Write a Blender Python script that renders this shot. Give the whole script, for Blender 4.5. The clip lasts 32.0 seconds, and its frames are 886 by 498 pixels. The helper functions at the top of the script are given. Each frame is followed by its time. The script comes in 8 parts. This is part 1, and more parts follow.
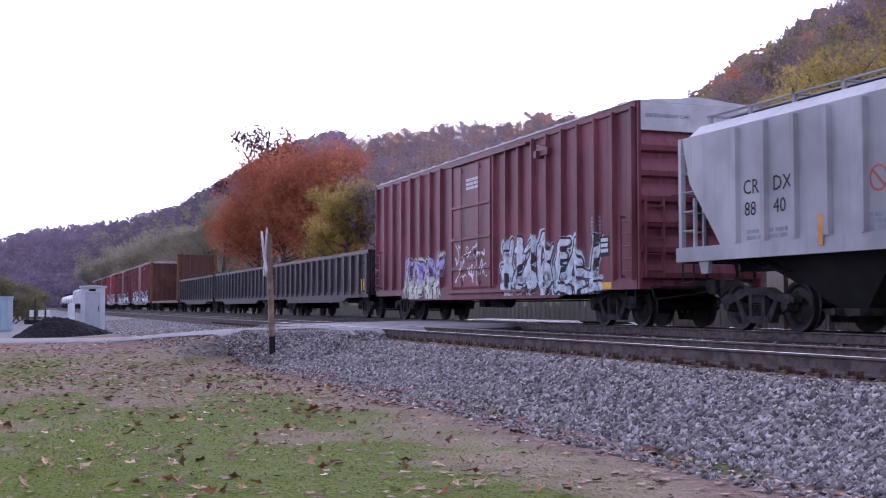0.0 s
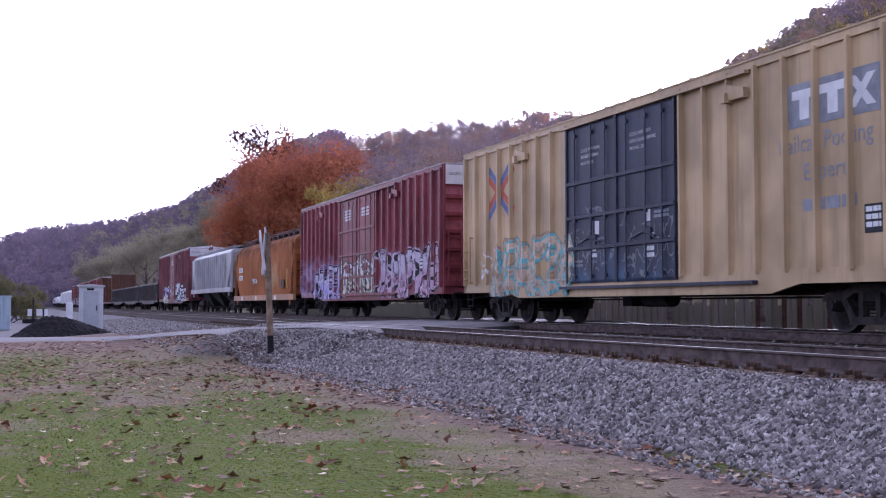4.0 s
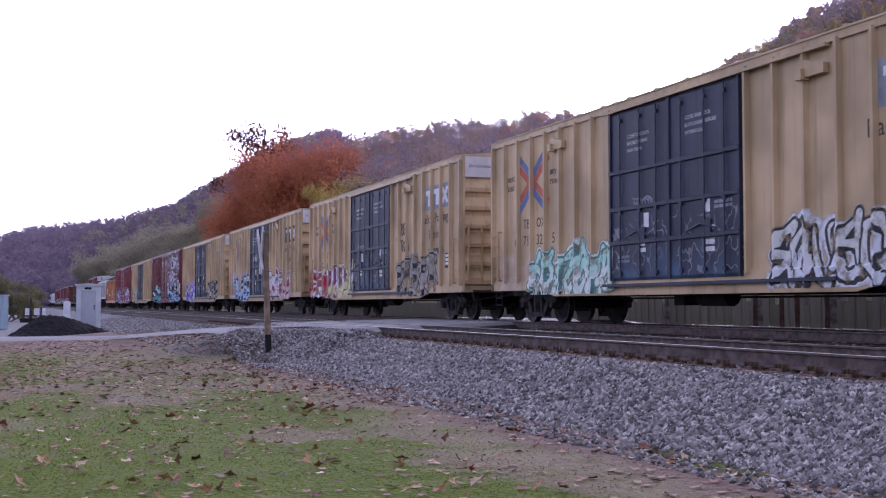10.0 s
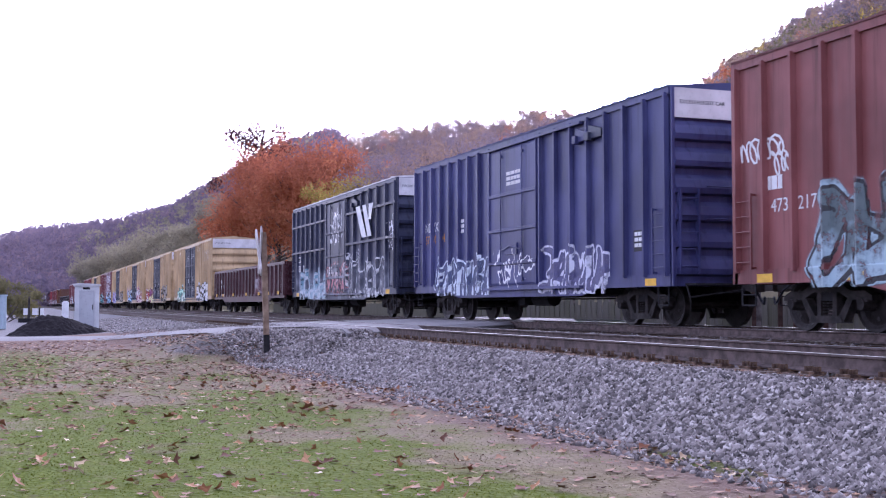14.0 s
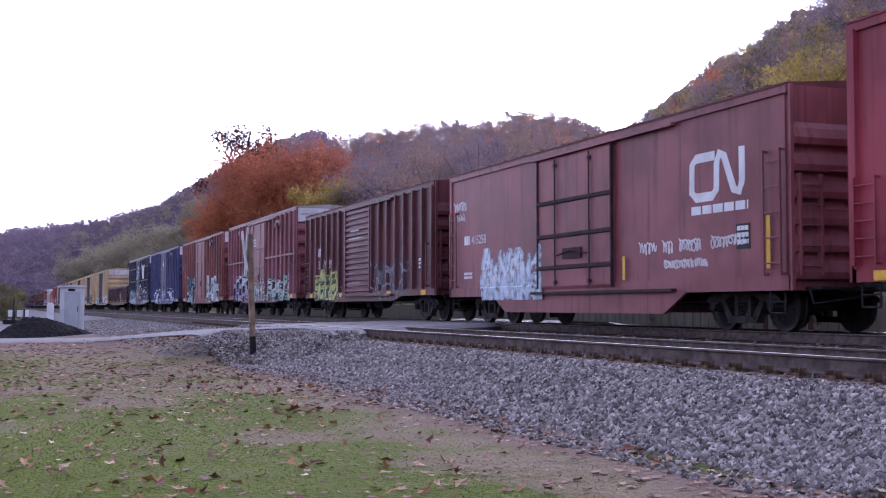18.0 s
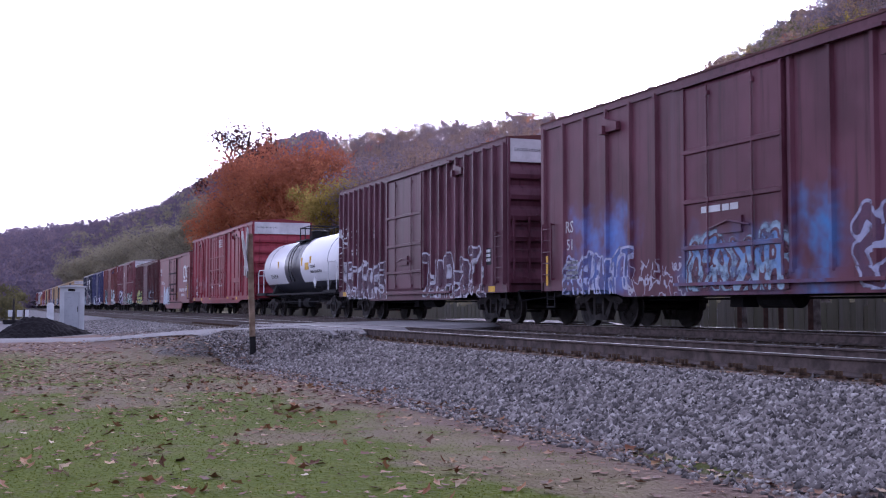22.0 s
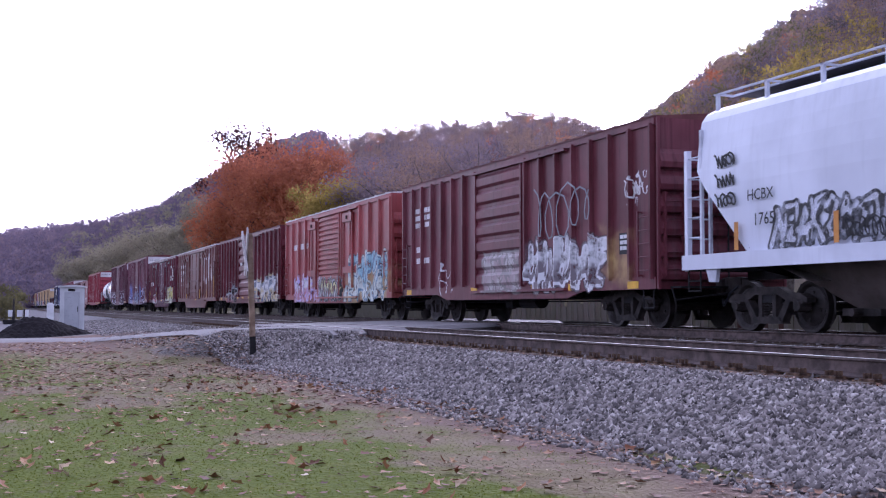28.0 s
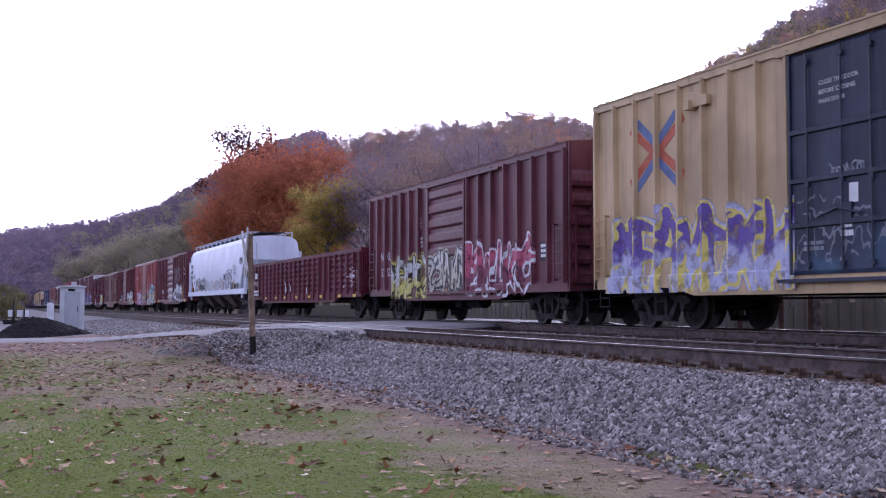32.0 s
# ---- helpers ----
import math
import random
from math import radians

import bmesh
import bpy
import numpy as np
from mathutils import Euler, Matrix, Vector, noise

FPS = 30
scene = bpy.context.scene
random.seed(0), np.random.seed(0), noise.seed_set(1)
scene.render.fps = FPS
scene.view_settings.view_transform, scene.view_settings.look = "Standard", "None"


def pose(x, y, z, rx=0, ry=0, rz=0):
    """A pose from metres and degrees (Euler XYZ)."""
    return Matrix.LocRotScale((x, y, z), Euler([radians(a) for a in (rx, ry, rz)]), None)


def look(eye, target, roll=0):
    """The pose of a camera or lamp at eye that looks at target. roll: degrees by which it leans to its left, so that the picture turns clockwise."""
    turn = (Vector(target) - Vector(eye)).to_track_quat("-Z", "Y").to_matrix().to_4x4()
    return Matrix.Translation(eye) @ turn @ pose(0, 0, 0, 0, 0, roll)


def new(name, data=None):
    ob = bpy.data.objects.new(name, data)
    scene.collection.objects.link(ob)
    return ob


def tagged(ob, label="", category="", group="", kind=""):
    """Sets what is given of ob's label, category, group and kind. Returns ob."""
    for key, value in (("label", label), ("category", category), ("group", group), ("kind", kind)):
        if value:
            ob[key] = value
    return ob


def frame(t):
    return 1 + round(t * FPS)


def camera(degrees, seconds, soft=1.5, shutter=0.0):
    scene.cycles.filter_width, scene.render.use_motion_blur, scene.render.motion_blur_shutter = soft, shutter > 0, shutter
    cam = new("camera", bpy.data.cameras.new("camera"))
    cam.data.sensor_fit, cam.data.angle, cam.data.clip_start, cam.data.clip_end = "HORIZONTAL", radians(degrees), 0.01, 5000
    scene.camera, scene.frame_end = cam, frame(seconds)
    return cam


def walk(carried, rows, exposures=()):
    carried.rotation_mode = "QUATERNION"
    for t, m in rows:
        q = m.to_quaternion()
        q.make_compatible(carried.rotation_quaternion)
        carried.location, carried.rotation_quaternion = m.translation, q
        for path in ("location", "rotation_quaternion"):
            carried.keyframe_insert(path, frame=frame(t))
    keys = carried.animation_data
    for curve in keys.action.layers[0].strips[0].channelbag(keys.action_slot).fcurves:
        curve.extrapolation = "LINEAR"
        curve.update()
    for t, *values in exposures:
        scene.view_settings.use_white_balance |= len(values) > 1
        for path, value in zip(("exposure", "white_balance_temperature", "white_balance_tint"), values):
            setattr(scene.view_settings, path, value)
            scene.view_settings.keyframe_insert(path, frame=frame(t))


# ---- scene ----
# ---------------- camera: stands on the lawn, eases round to the left ----------------
EYE = Vector((0.0, 0.0, 1.10))
YAW, PITCH, FOCAL = -0.35191, 0.047776, 2070.1
ZR = 0.65            # top of the rails
Y_NEAR = -7.85       # centre of the empty track
Y_TRAIN = -13.81     # centre of the track with the train
cam = camera(41.486, 32.0, 1.1, 0.05)
PAN = [(0.0, 7.0, 3.0), (2.0, 6.0, 3.0), (3.0, 5.0, 3.0), (3.5, 4.5, 2.0), (6.0, 3.0, 1.5), (7.0, 2.0, 1.2),
       (8.0, 1.7, 1.0), (9.0, 0.7, 0.2), (10.0, 0.0, 0.0), (12.0, -1.5, 0.0), (14.0, -2.6, 0.0), (14.5, -2.4, 0.0),
       (15.6, -2.6, -0.2), (16.5, -9.0, -0.7), (17.0, -25.0, 3.0), (17.5, -26.5, 3.0), (24.0, -26.5, 3.0), (32.0, -26.5, 3.0)]

EXPO = [(0.0, 0.22), (1.0, 0.12), (2.0, 0.1), (3.0, 0.18), (4.5, 0.1), (6.0, 0.05), (9.0, 0.05), (12.0, 0.0), (13.0, 0.28), (14.0, 0.72), (14.5, 0.8), (15.6, 0.5),
        (17.0, 0.15), (19.0, 0.15), (20.3, 0.1), (21.0, -0.04), (23.0, 0.0), (26.0, 0.05), (28.0, 0.22), (29.0, -0.03), (30.0, -0.16), (31.0, -0.14), (32.0, 0.08)]


def aim(dx, dy):
    a, b = YAW + dx / FOCAL, PITCH + dy / FOCAL
    return look(EYE, EYE + Vector((math.cos(a) * math.cos(b), math.sin(a) * math.cos(b), math.sin(b))))


walk(cam, [(t, aim(dx, dy)) for t, dx, dy in PAN], [(t, 1.05 + e, 5280.0, 35.0) for t, e in EXPO])

# ---------------- overcast evening light ----------------
world = bpy.data.worlds.new("overcast_sky")
scene.world = world
world.use_nodes = True
wt = world.node_tree
sky = wt.nodes.new("ShaderNodeTexSky")
sky.sky_type = "NISHITA"
sky.sun_disc = False
sky.sun_elevation = radians(12)
sky.sun_rotation = radians(127)
sky.air_density, sky.dust_density, sky.ozone_density = 1.0, 4.0, 1.0
grey = wt.nodes.new("ShaderNodeHueSaturation")
grey.inputs["Saturation"].default_value = 0.22
wt.links.new(sky.outputs[0], grey.inputs["Color"])
wt.links.new(grey.outputs[0], wt.nodes["Background"].inputs["Color"])
wt.nodes["Background"].inputs["Strength"].default_value = 0.255
sun_data = bpy.data.lights.new("sun", "SUN")
sun_data.energy, sun_data.angle, sun_data.color = 0.30, radians(25), (1.0, 0.95, 0.88)
sun = new("sun", sun_data)
sun.matrix_world = look((48, -36, 60), (0, 0, 30))


# ---------------- materials ----------------
class Nodes:
    """Short hand for one material's nodes."""

    def __init__(self, name, rough=0.8, metal=0.0, spec=0.3):
        self.mat = bpy.data.materials.new(name)
        self.mat.use_nodes = True
        self.t = self.mat.node_tree
        self.b = self.t.nodes["Principled BSDF"]
        self.b.inputs["Roughness"].default_value = rough
        self.b.inputs["Metallic"].default_value = metal
        self.b.inputs["Specular IOR Level"].default_value = spec
        self.coord = self.t.nodes.new("ShaderNodeTexCoord").outputs["Object"]

    def put(self, sock, value):
        if hasattr(value, "is_output"):
            self.t.links.new(value, sock)
        else:
            sock.default_value = value

    def math(self, op, a, b=0.0, c=0.0, clamp=False):
        n = self.t.nodes.new("ShaderNodeMath")
        n.operation, n.use_clamp = op, clamp
        for s, v in zip(n.inputs, (a, b, c)):
            self.put(s, v)
        return n.outputs[0]

    def scaled(self, v, s):
        n = self.t.nodes.new("ShaderNodeMapping")
        self.put(n.inputs["Vector"], v)
        n.inputs["Scale"].default_value = s
        return n.outputs[0]

    def shifted(self, v, p):
        n = self.t.nodes.new("ShaderNodeMapping")
        self.put(n.inputs["Vector"], v)
        n.inputs["Location"].default_value = p
        return n.outputs[0]

    def noise(self, scale, detail=3.0, v=None, rough=0.55):
        n = self.t.nodes.new("ShaderNodeTexNoise")
        self.put(n.inputs["Vector"], v or self.coord)
        n.inputs["Scale"].default_value, n.inputs["Detail"].default_value = scale, detail
        n.inputs["Roughness"].default_value = rough
        return n.outputs["Fac"]

    def ramp(self, f, stops):
        n = self.t.nodes.new("ShaderNodeValToRGB")
        self.put(n.inputs[0], f)
        e = n.color_ramp.elements
        while len(e) < len(stops):
            e.new(0.5)
        for k, (p, c) in zip(e, stops):
            k.position, k.color = p, (*c, 1) if len(c) == 3 else c
        return n.outputs[0]

    def mix(self, f, a, b, mode="MIX"):
        n = self.t.nodes.new("ShaderNodeMix")
        n.data_type, n.blend_type = "RGBA", mode
        self.put(n.inputs[0], f)
        for s, v in ((n.inputs[6], a), (n.inputs[7], b)):
            self.put(s, v if hasattr(v, "is_output") else (*v, 1))
        return n.outputs[2]

    def step(self, x, lo, hi):
        n = self.t.nodes.new("ShaderNodeMapRange")
        n.interpolation_type = "SMOOTHSTEP"
        self.put(n.inputs[0], x)
        n.inputs[1].default_value, n.inputs[2].default_value = lo, hi
        return n.outputs[0]

    def bump(self, h, strength=0.3, dist=0.01):
        n = self.t.nodes.new("ShaderNodeBump")
        n.inputs["Strength"].default_value, n.inputs["Distance"].default_value = strength, dist
        self.put(n.inputs["Height"], h)
        self.t.links.new(n.outputs[0], self.b.inputs["Normal"])

    def color(self, c):
        self.put(self.b.inputs["Base Color"], c if hasattr(c, "is_output") else (*c, 1))
        return self.mat

    def info(self, name="Random"):
        return self.t.nodes.new("ShaderNodeObjectInfo").outputs[name]

    def island(self):
        return self.t.nodes.new("ShaderNodeNewGeometry").outputs["Random Per Island"]


def dark(c, k):
    return tuple(x * k for x in c)


def graffiti(n, col, x0, x1, z0, z1, kind, fill, fill2=None, line=(0.02, 0.02, 0.025), seed=0.0, size=0.75):
    """Spray paint on the near side between x0..x1 and z0..z1 of the car."""
    sep = n.t.nodes.new("ShaderNodeSeparateXYZ")
    n.put(sep.inputs[0], n.coord)
    X, Y, Z = sep.outputs
    wob = n.noise(1.7, 2.0, n.shifted(n.coord, (seed, 0, seed * 0.7)))
    wob2 = n.math("SUBTRACT", wob, 0.5)
    dx = n.math("SUBTRACT", n.math("ABSOLUTE", n.math("SUBTRACT", X, (x0 + x1) / 2)), (x1 - x0) / 2)
    dz = n.math("SUBTRACT", n.math("ABSOLUTE", n.math("SUBTRACT", Z, (z0 + z1) / 2)), (z1 - z0) / 2)
    edge = n.math("ADD", n.math("MAXIMUM", dx, dz), n.math("MULTIPLY", wob2, 1.3 if kind != "block" else 0.25))
    near = n.math("GREATER_THAN", Y, 1.0)
    inside = n.math("MULTIPLY", n.step(edge, 0.02, -0.04), near)
    if kind == "block":
        flat = n.t.nodes.new("ShaderNodeCombineXYZ")
        ripple = n.math("SUBTRACT", n.noise(4.2, 1.0, n.shifted(n.coord, (seed + 6, 0, 2))), 0.5)
        n.put(flat.inputs[0], n.math("ADD", n.math("ADD", X, n.math("MULTIPLY", wob2, 0.7)), n.math("MULTIPLY", ripple, 0.5)))
        n.put(flat.inputs[1], n.math("ADD", n.math("ADD", n.math("MULTIPLY", Z, 0.4), seed), n.math("MULTIPLY", ripple, 0.3)))
        vor = n.t.nodes.new("ShaderNodeTexVoronoi")
        vor.voronoi_dimensions, vor.feature = "2D", "DISTANCE_TO_EDGE"
        n.put(vor.inputs["Vector"], flat.outputs[0])
        vor.inputs["Scale"].default_value = 1.0 / size
        vor.inputs["Randomness"].default_value = 0.85
        curl = n.noise(2.6, 0.0, n.shifted(n.coord, (seed + 9, 0, 3)))
        inner = n.math("LESS_THAN", n.math("ABSOLUTE", n.math("SUBTRACT", curl, 0.52)), 0.018)
        lines = n.math("MAXIMUM", n.math("LESS_THAN", vor.outputs[0], 0.055), inner)
        rim = n.math("GREATER_THAN", edge, -0.09)
        lines = n.math("MAXIMUM", lines, n.math("MULTIPLY", rim, 0.85))
        tone = n.mix(n.step(n.noise(1.5, 2.0, n.shifted(n.coord, (seed + 4, 0, 1))), 0.42, 0.6), fill, fill2 or dark(fill, 0.72))
        paint = n.mix(lines, tone, line)
        worn = n.math("SUBTRACT", 0.95, n.math("MULTIPLY", n.step(n.noise(5.0, 4.0), 0.5, 0.75), 0.45))
        return n.mix(n.math("MULTIPLY", inside, worn), col, paint)
    if kind == "tag":
        squig = n.noise(1.6 / size, 1.0, n.shifted(n.scaled(n.coord, (1, 0, 0.8)), (seed + 2, 0, 5)))
        m = n.math("LESS_THAN", n.math("ABSOLUTE", n.math("SUBTRACT", squig, 0.5)), 0.022)
        return n.mix(n.math("MULTIPLY", m, inside), col, fill)
    soft = n.math("MULTIPLY", n.step(edge, 0.35, -0.45), near)          # faded spray or buffed patch
    return n.mix(n.math("MULTIPLY", soft, n.step(n.noise(1.3, 3.0), 0.3, 0.75)), col, fill)


def car_paint(name, base, spray=(), rough=0.40, rust=0.25, fade=0.3, streaks=0.75):
    """Weathered railway paint: faded sheets, rain streaks, rust spots, and the graffiti on it."""
    n = Nodes(name, rough, 0.0, (0.22 if rough < 0.7 else 0.08) if rough > 0.3 else 0.3)
    big = n.noise(0.55, 3.0)
    col = n.mix(n.step(big, 0.3, 0.7), dark(base, 0.72 if streaks > 0.2 else 0.94), tuple(min(0.9, x * (1 + fade * 0.6) + 0.014) for x in base))
    streak = n.noise(1.0, 5.0, n.scaled(n.coord, (5.5, 5.5, 0.28)), 0.65)
    col = n.mix(n.math("MULTIPLY", n.step(streak, 0.47, 0.72), streaks), col, dark(base, 0.42))
    pale = n.noise(1.0, 4.0, n.shifted(n.scaled(n.coord, (3.1, 3.1, 0.2)), (7, 2, 1)), 0.6)
    grey_c = tuple(0.6 * x + 0.09 for x in base)
    col = n.mix(n.math("MULTIPLY", n.step(pale, 0.55, 0.8), fade), col, grey_c)
    for s in spray:
        col = graffiti(n, col, *s)
    spots = n.noise(7.0, 5.0, n.scaled(n.coord, (1, 1, 0.45)), 0.7)
    col = n.mix(n.math("MULTIPLY", n.step(spots, 0.63, 0.75), rust), col, (0.085, 0.038, 0.022))
    n.put(n.b.inputs["Roughness"], n.math("ADD", rough - 0.1, n.math("MULTIPLY", big, 0.25)))
    n.bump(n.math("ADD", n.noise(2.2, 2.0), n.math("MULTIPLY", spots, 0.12)), 0.3, 0.02 if rough > 0.3 else 0.045)
    if rough < 0.3:      # glossy new paint
        n.b.inputs["Coat Weight"].default_value = 0.8
        n.b.inputs["Coat Roughness"].default_value = 0.06
    return n.color(col)


def simple(name, base, rough=0.7, metal=0.0, scale=3.0, vary=0.35, bump=0.2, second=None):
    n = Nodes(name, rough, metal)
    f = n.noise(scale, 4.0)
    col = n.mix(n.step(f, 0.3, 0.7), dark(base, 1 - vary), second or tuple(min(0.95, x * (1 + vary)) for x in base))
    fine = n.noise(scale * 9, 3.0)
    col = n.mix(n.math("MULTIPLY", n.step(fine, 0.55, 0.75), 0.4), col, dark(base, 0.55))
    if bump:
        n.bump(fine, bump, 0.01)
    return n.color(col)


M_STEEL = simple("dark_cast_steel", (0.020, 0.017, 0.017), 0.8, 0.1, 4.0, 0.4, second=(0.046, 0.037, 0.036))
M_RODS = simple("grimy_lock_rod_steel", (0.034, 0.018, 0.022), 0.8, 0.0, 4.0, 0.3)
M_UNDER = simple("grimy_black_underframe", (0.011, 0.010, 0.012), 0.85, 0.0, 3.0)
M_WHEEL = simple("worn_wheel_steel", (0.028, 0.024, 0.024), 0.55, 0.6, 5.0)
M_RAILTOP = simple("polished_rail_head", (0.17, 0.16, 0.165), 0.46, 1.0, 6.0, 0.15, 0.05)
M_RAIL = simple("rusty_rail_web", (0.088, 0.064, 0.060), 0.85, 0.1, 8.0, 0.4)
M_WHITE = simple("chalky_white_paint", (0.62, 0.62, 0.64), 0.6, 0, 2.0, 0.12, 0.05)
M_BLACKP = simple("black_stencil_paint", (0.02, 0.02, 0.024), 0.6, 0, 2.0, 0.2, 0)
M_YELLOW = simple("yellow_reflector_paint", (0.62, 0.36, 0.03), 0.5, 0, 5.0, 0.15, 0)
M_GREYP = simple("grey_stencil_paint", (0.22, 0.23, 0.26), 0.6, 0, 3.0, 0.2, 0)
M_BLUEP = simple("blue_logo_paint", (0.10, 0.135, 0.27), 0.55, 0, 3.0, 0.2, 0)
M_REDP = simple("red_logo_paint", (0.40, 0.095, 0.05), 0.55, 0, 3.0, 0.2, 0)
M_ORANGEP = simple("orange_stencil_paint", (0.5, 0.22, 0.05), 0.6, 0, 3.0, 0.2, 0)
M_BROWNP = simple("dark_brown_stencil_paint", (0.055, 0.04, 0.035), 0.6, 0, 3.0, 0.2, 0)


# ---------------- mesh helpers ----------------
class Mesh:
    """Collects corners and faces of one part."""

    def __init__(self):
        self.v, self.f, self.m = [], [], []

    def add(self, verts, faces, slot=0):
        k = len(self.v)
        self.v += [tuple(p) for p in verts]
        self.f += [tuple(i + k for i in f) for f in faces]
        self.m += [slot] * len(faces)
        return self

    def box(self, x0, x1, y0, y1, z0, z1, slot=0):
        p = [(x, y, z) for x in (x0, x1) for y in (y0, y1) for z in (z0, z1)]
        return self.add(p, [(0, 1, 3, 2), (4, 6, 7, 5), (0, 4, 5, 1), (2, 3, 7, 6), (0, 2, 6, 4), (1, 5, 7, 3)], slot)

    def prism(self, pts, y0, y1, slot=0, axis="y"):
        """pts: outline in (x, z) run out along y, or in (y, z) run out along x."""
        n = len(pts)
        if axis == "y":
            v = [(a, y0, b) for a, b in pts] + [(a, y1, b) for a, b in pts]
        elif axis == "x":
            v = [(y0, a, b) for a, b in pts] + [(y1, a, b) for a, b in pts]
        else:
            v = [(a, b, y0) for a, b in pts] + [(a, b, y1) for a, b in pts]
        f = [tuple(range(n)), tuple(range(2 * n - 1, n - 1, -1))]
        f += [(i, i + n, (i + 1) % n + n, (i + 1) % n) for i in range(n)]
        return self.add(v, f, slot)

    def tube(self, a, b, r, r2=None, n=6, slot=0):
        a, b = Vector(a), Vector(b)
        d = (b - a).normalized()
        u = d.orthogonal().normalized()
        w = d.cross(u)
        r2 = r if r2 is None else r2
        v = []
        for p, q in ((a, r), (b, r2)):
            v += [p + (u * math.cos(2 * math.pi * i / n) + w * math.sin(2 * math.pi * i / n)) * q for i in range(n)]
        f = [(i, (i + 1) % n, (i + 1) % n + n, i + n) for i in range(n)] + [tuple(range(n))[::-1], tuple(range(n, 2 * n))]
        return self.add(v, f, slot)

    def pipe(self, pts, r, n=6, slot=0):
        for a, b in zip(pts, pts[1:]):
            self.tube(a, b, r, None, n, slot)
        return self

    def data(self, name, mats, smooth=False):
        me = bpy.data.meshes.new(name)
        me.from_pydata(self.v, [], self.f)
        for m in mats if isinstance(mats, (list, tuple)) else [mats]:
            me.materials.append(m)
        if any(self.m):
            me.polygons.foreach_set("material_index", self.m)
        if smooth:
            me.polygons.foreach_set("use_smooth", [True] * len(self.f))
        me.update()
        return me


def part(name, mesh, mats, parent, label="", smooth=False):
    me = mesh.data(name, mats, smooth) if isinstance(mesh, Mesh) else mesh
    ob = new(name, me)
    ob.parent = parent
    if label:
        tagged(ob, label)
    return ob


def thing(name, mesh, mats, label, category, group="", kind="", smooth=False):
    me = mesh.data(name, mats, smooth) if isinstance(mesh, Mesh) else mesh
    return tagged(new(name, me), label, category, group, kind)


def empty_thing(name, label, category, group="", at=(0, 0, 0), kind=""):
    ob = new(name)
    ob.location = at
    return tagged(ob, label, category, group, kind)


def sheet(name, v, f, mat, smooth=False):
    me = bpy.data.meshes.new(name)
    me.from_pydata(v, [], f)
    me.materials.append(mat)
    if smooth:
        me.polygons.foreach_set("use_smooth", [True] * len(f))
    me.update()
    return me


def arrays(name, verts, faces, mat, smooth=False):
    """A mesh straight from numpy arrays of triangles or quads."""
    me = bpy.data.meshes.new(name)
    k = faces.shape[1]
    me.vertices.add(len(verts))
    me.vertices.foreach_set("co", verts.astype(np.float32).ravel())
    me.loops.add(faces.size)
    me.loops.foreach_set("vertex_index", faces.astype(np.int32).ravel())
    me.polygons.add(len(faces))
    me.polygons.foreach_set("loop_start", np.arange(len(faces), dtype=np.int32) * k)
    me.materials.append(mat)
    if smooth:
        me.polygons.foreach_set("use_smooth", np.ones(len(faces), dtype=bool))
    me.update(calc_edges=True)
    return me


# ---------------- ground ----------------
def smooth01(a, b, x):
    t = np.clip((x - a) / (b - a), 0, 1)
    return t * t * (3 - 2 * t)


# azimuth right of the track (degrees), distance of the crest, height of the crest above the valley
ROAD = [(24.6, -6.0, 0.62), (26.5, -6.0, 0.61), (30.0, -5.9, 0.50), (33.5, -5.5, 0.36), (37.0, -4.2, 0.17), (39.3, -2.0, 0.07), (39.8, 1.0, 0.05), (39.6, 6.0, 0.05), (39.6, 14, 0.05), (39.6, 40, 0.05), (39.6, 200, 0.05)]
ROAD_W = [3.0, 3.0, 3.2, 3.4, 3.7, 4.0, 4.0, 4.0, 4.0, 4.0, 4.0]
# Past 60 and below -110 degrees: unseen hills, added to dim light from behind.
RIDGE = np.array([(-180, 170, 80), (-165, 190, 70), (-145, 400, 55), (-110, 1300, 60), (-40, 1500, 62), (-12, 1400, 52), (-0.57, 1209, 56.7), (0.65, 1191, 64.9), (2.1, 1173, 67.1), (4.4, 1134, 70.3), (5.7, 1086, 74), (7.0, 1037, 76),
                  (8.2, 982, 82.8), (9.25, 887, 83), (10.5, 798, 83.3), (11.8, 733, 85.4), (12.8, 694, 85.7), (14, 670, 87), (15.1, 648, 86.3), (16.76, 573, 79),
                  (17.6, 500, 69.9), (19.1, 500, 71.2), (20.6, 495, 72.4), (22, 484, 70.5), (23, 477, 68.9), (23.6, 473, 70.7), (24.3, 466, 71.1), (25.2, 455, 68.8), (26.2, 444, 65.8),
                  (26.9, 436, 64.6), (27.7, 425, 60.8), (28.5, 409, 54), (29.4, 382, 48.5), (29.9, 354, 45.8), (30.3, 334, 44.4), (31, 326, 46.1), (31.8, 320, 48.6), (32.5, 316, 49.9),
                  (33.2, 312, 51.6), (33.7, 309, 53.6), (34.2, 307, 55.2), (34.8, 304, 56.6), (36.1, 300, 58.8), (37.4, 301, 64.1), (38.8, 302, 68.1), (42, 305, 78.2), (60, 320, 110), (90, 260, 110), (120, 200, 95), (150, 170, 85), (180, 170, 80)])


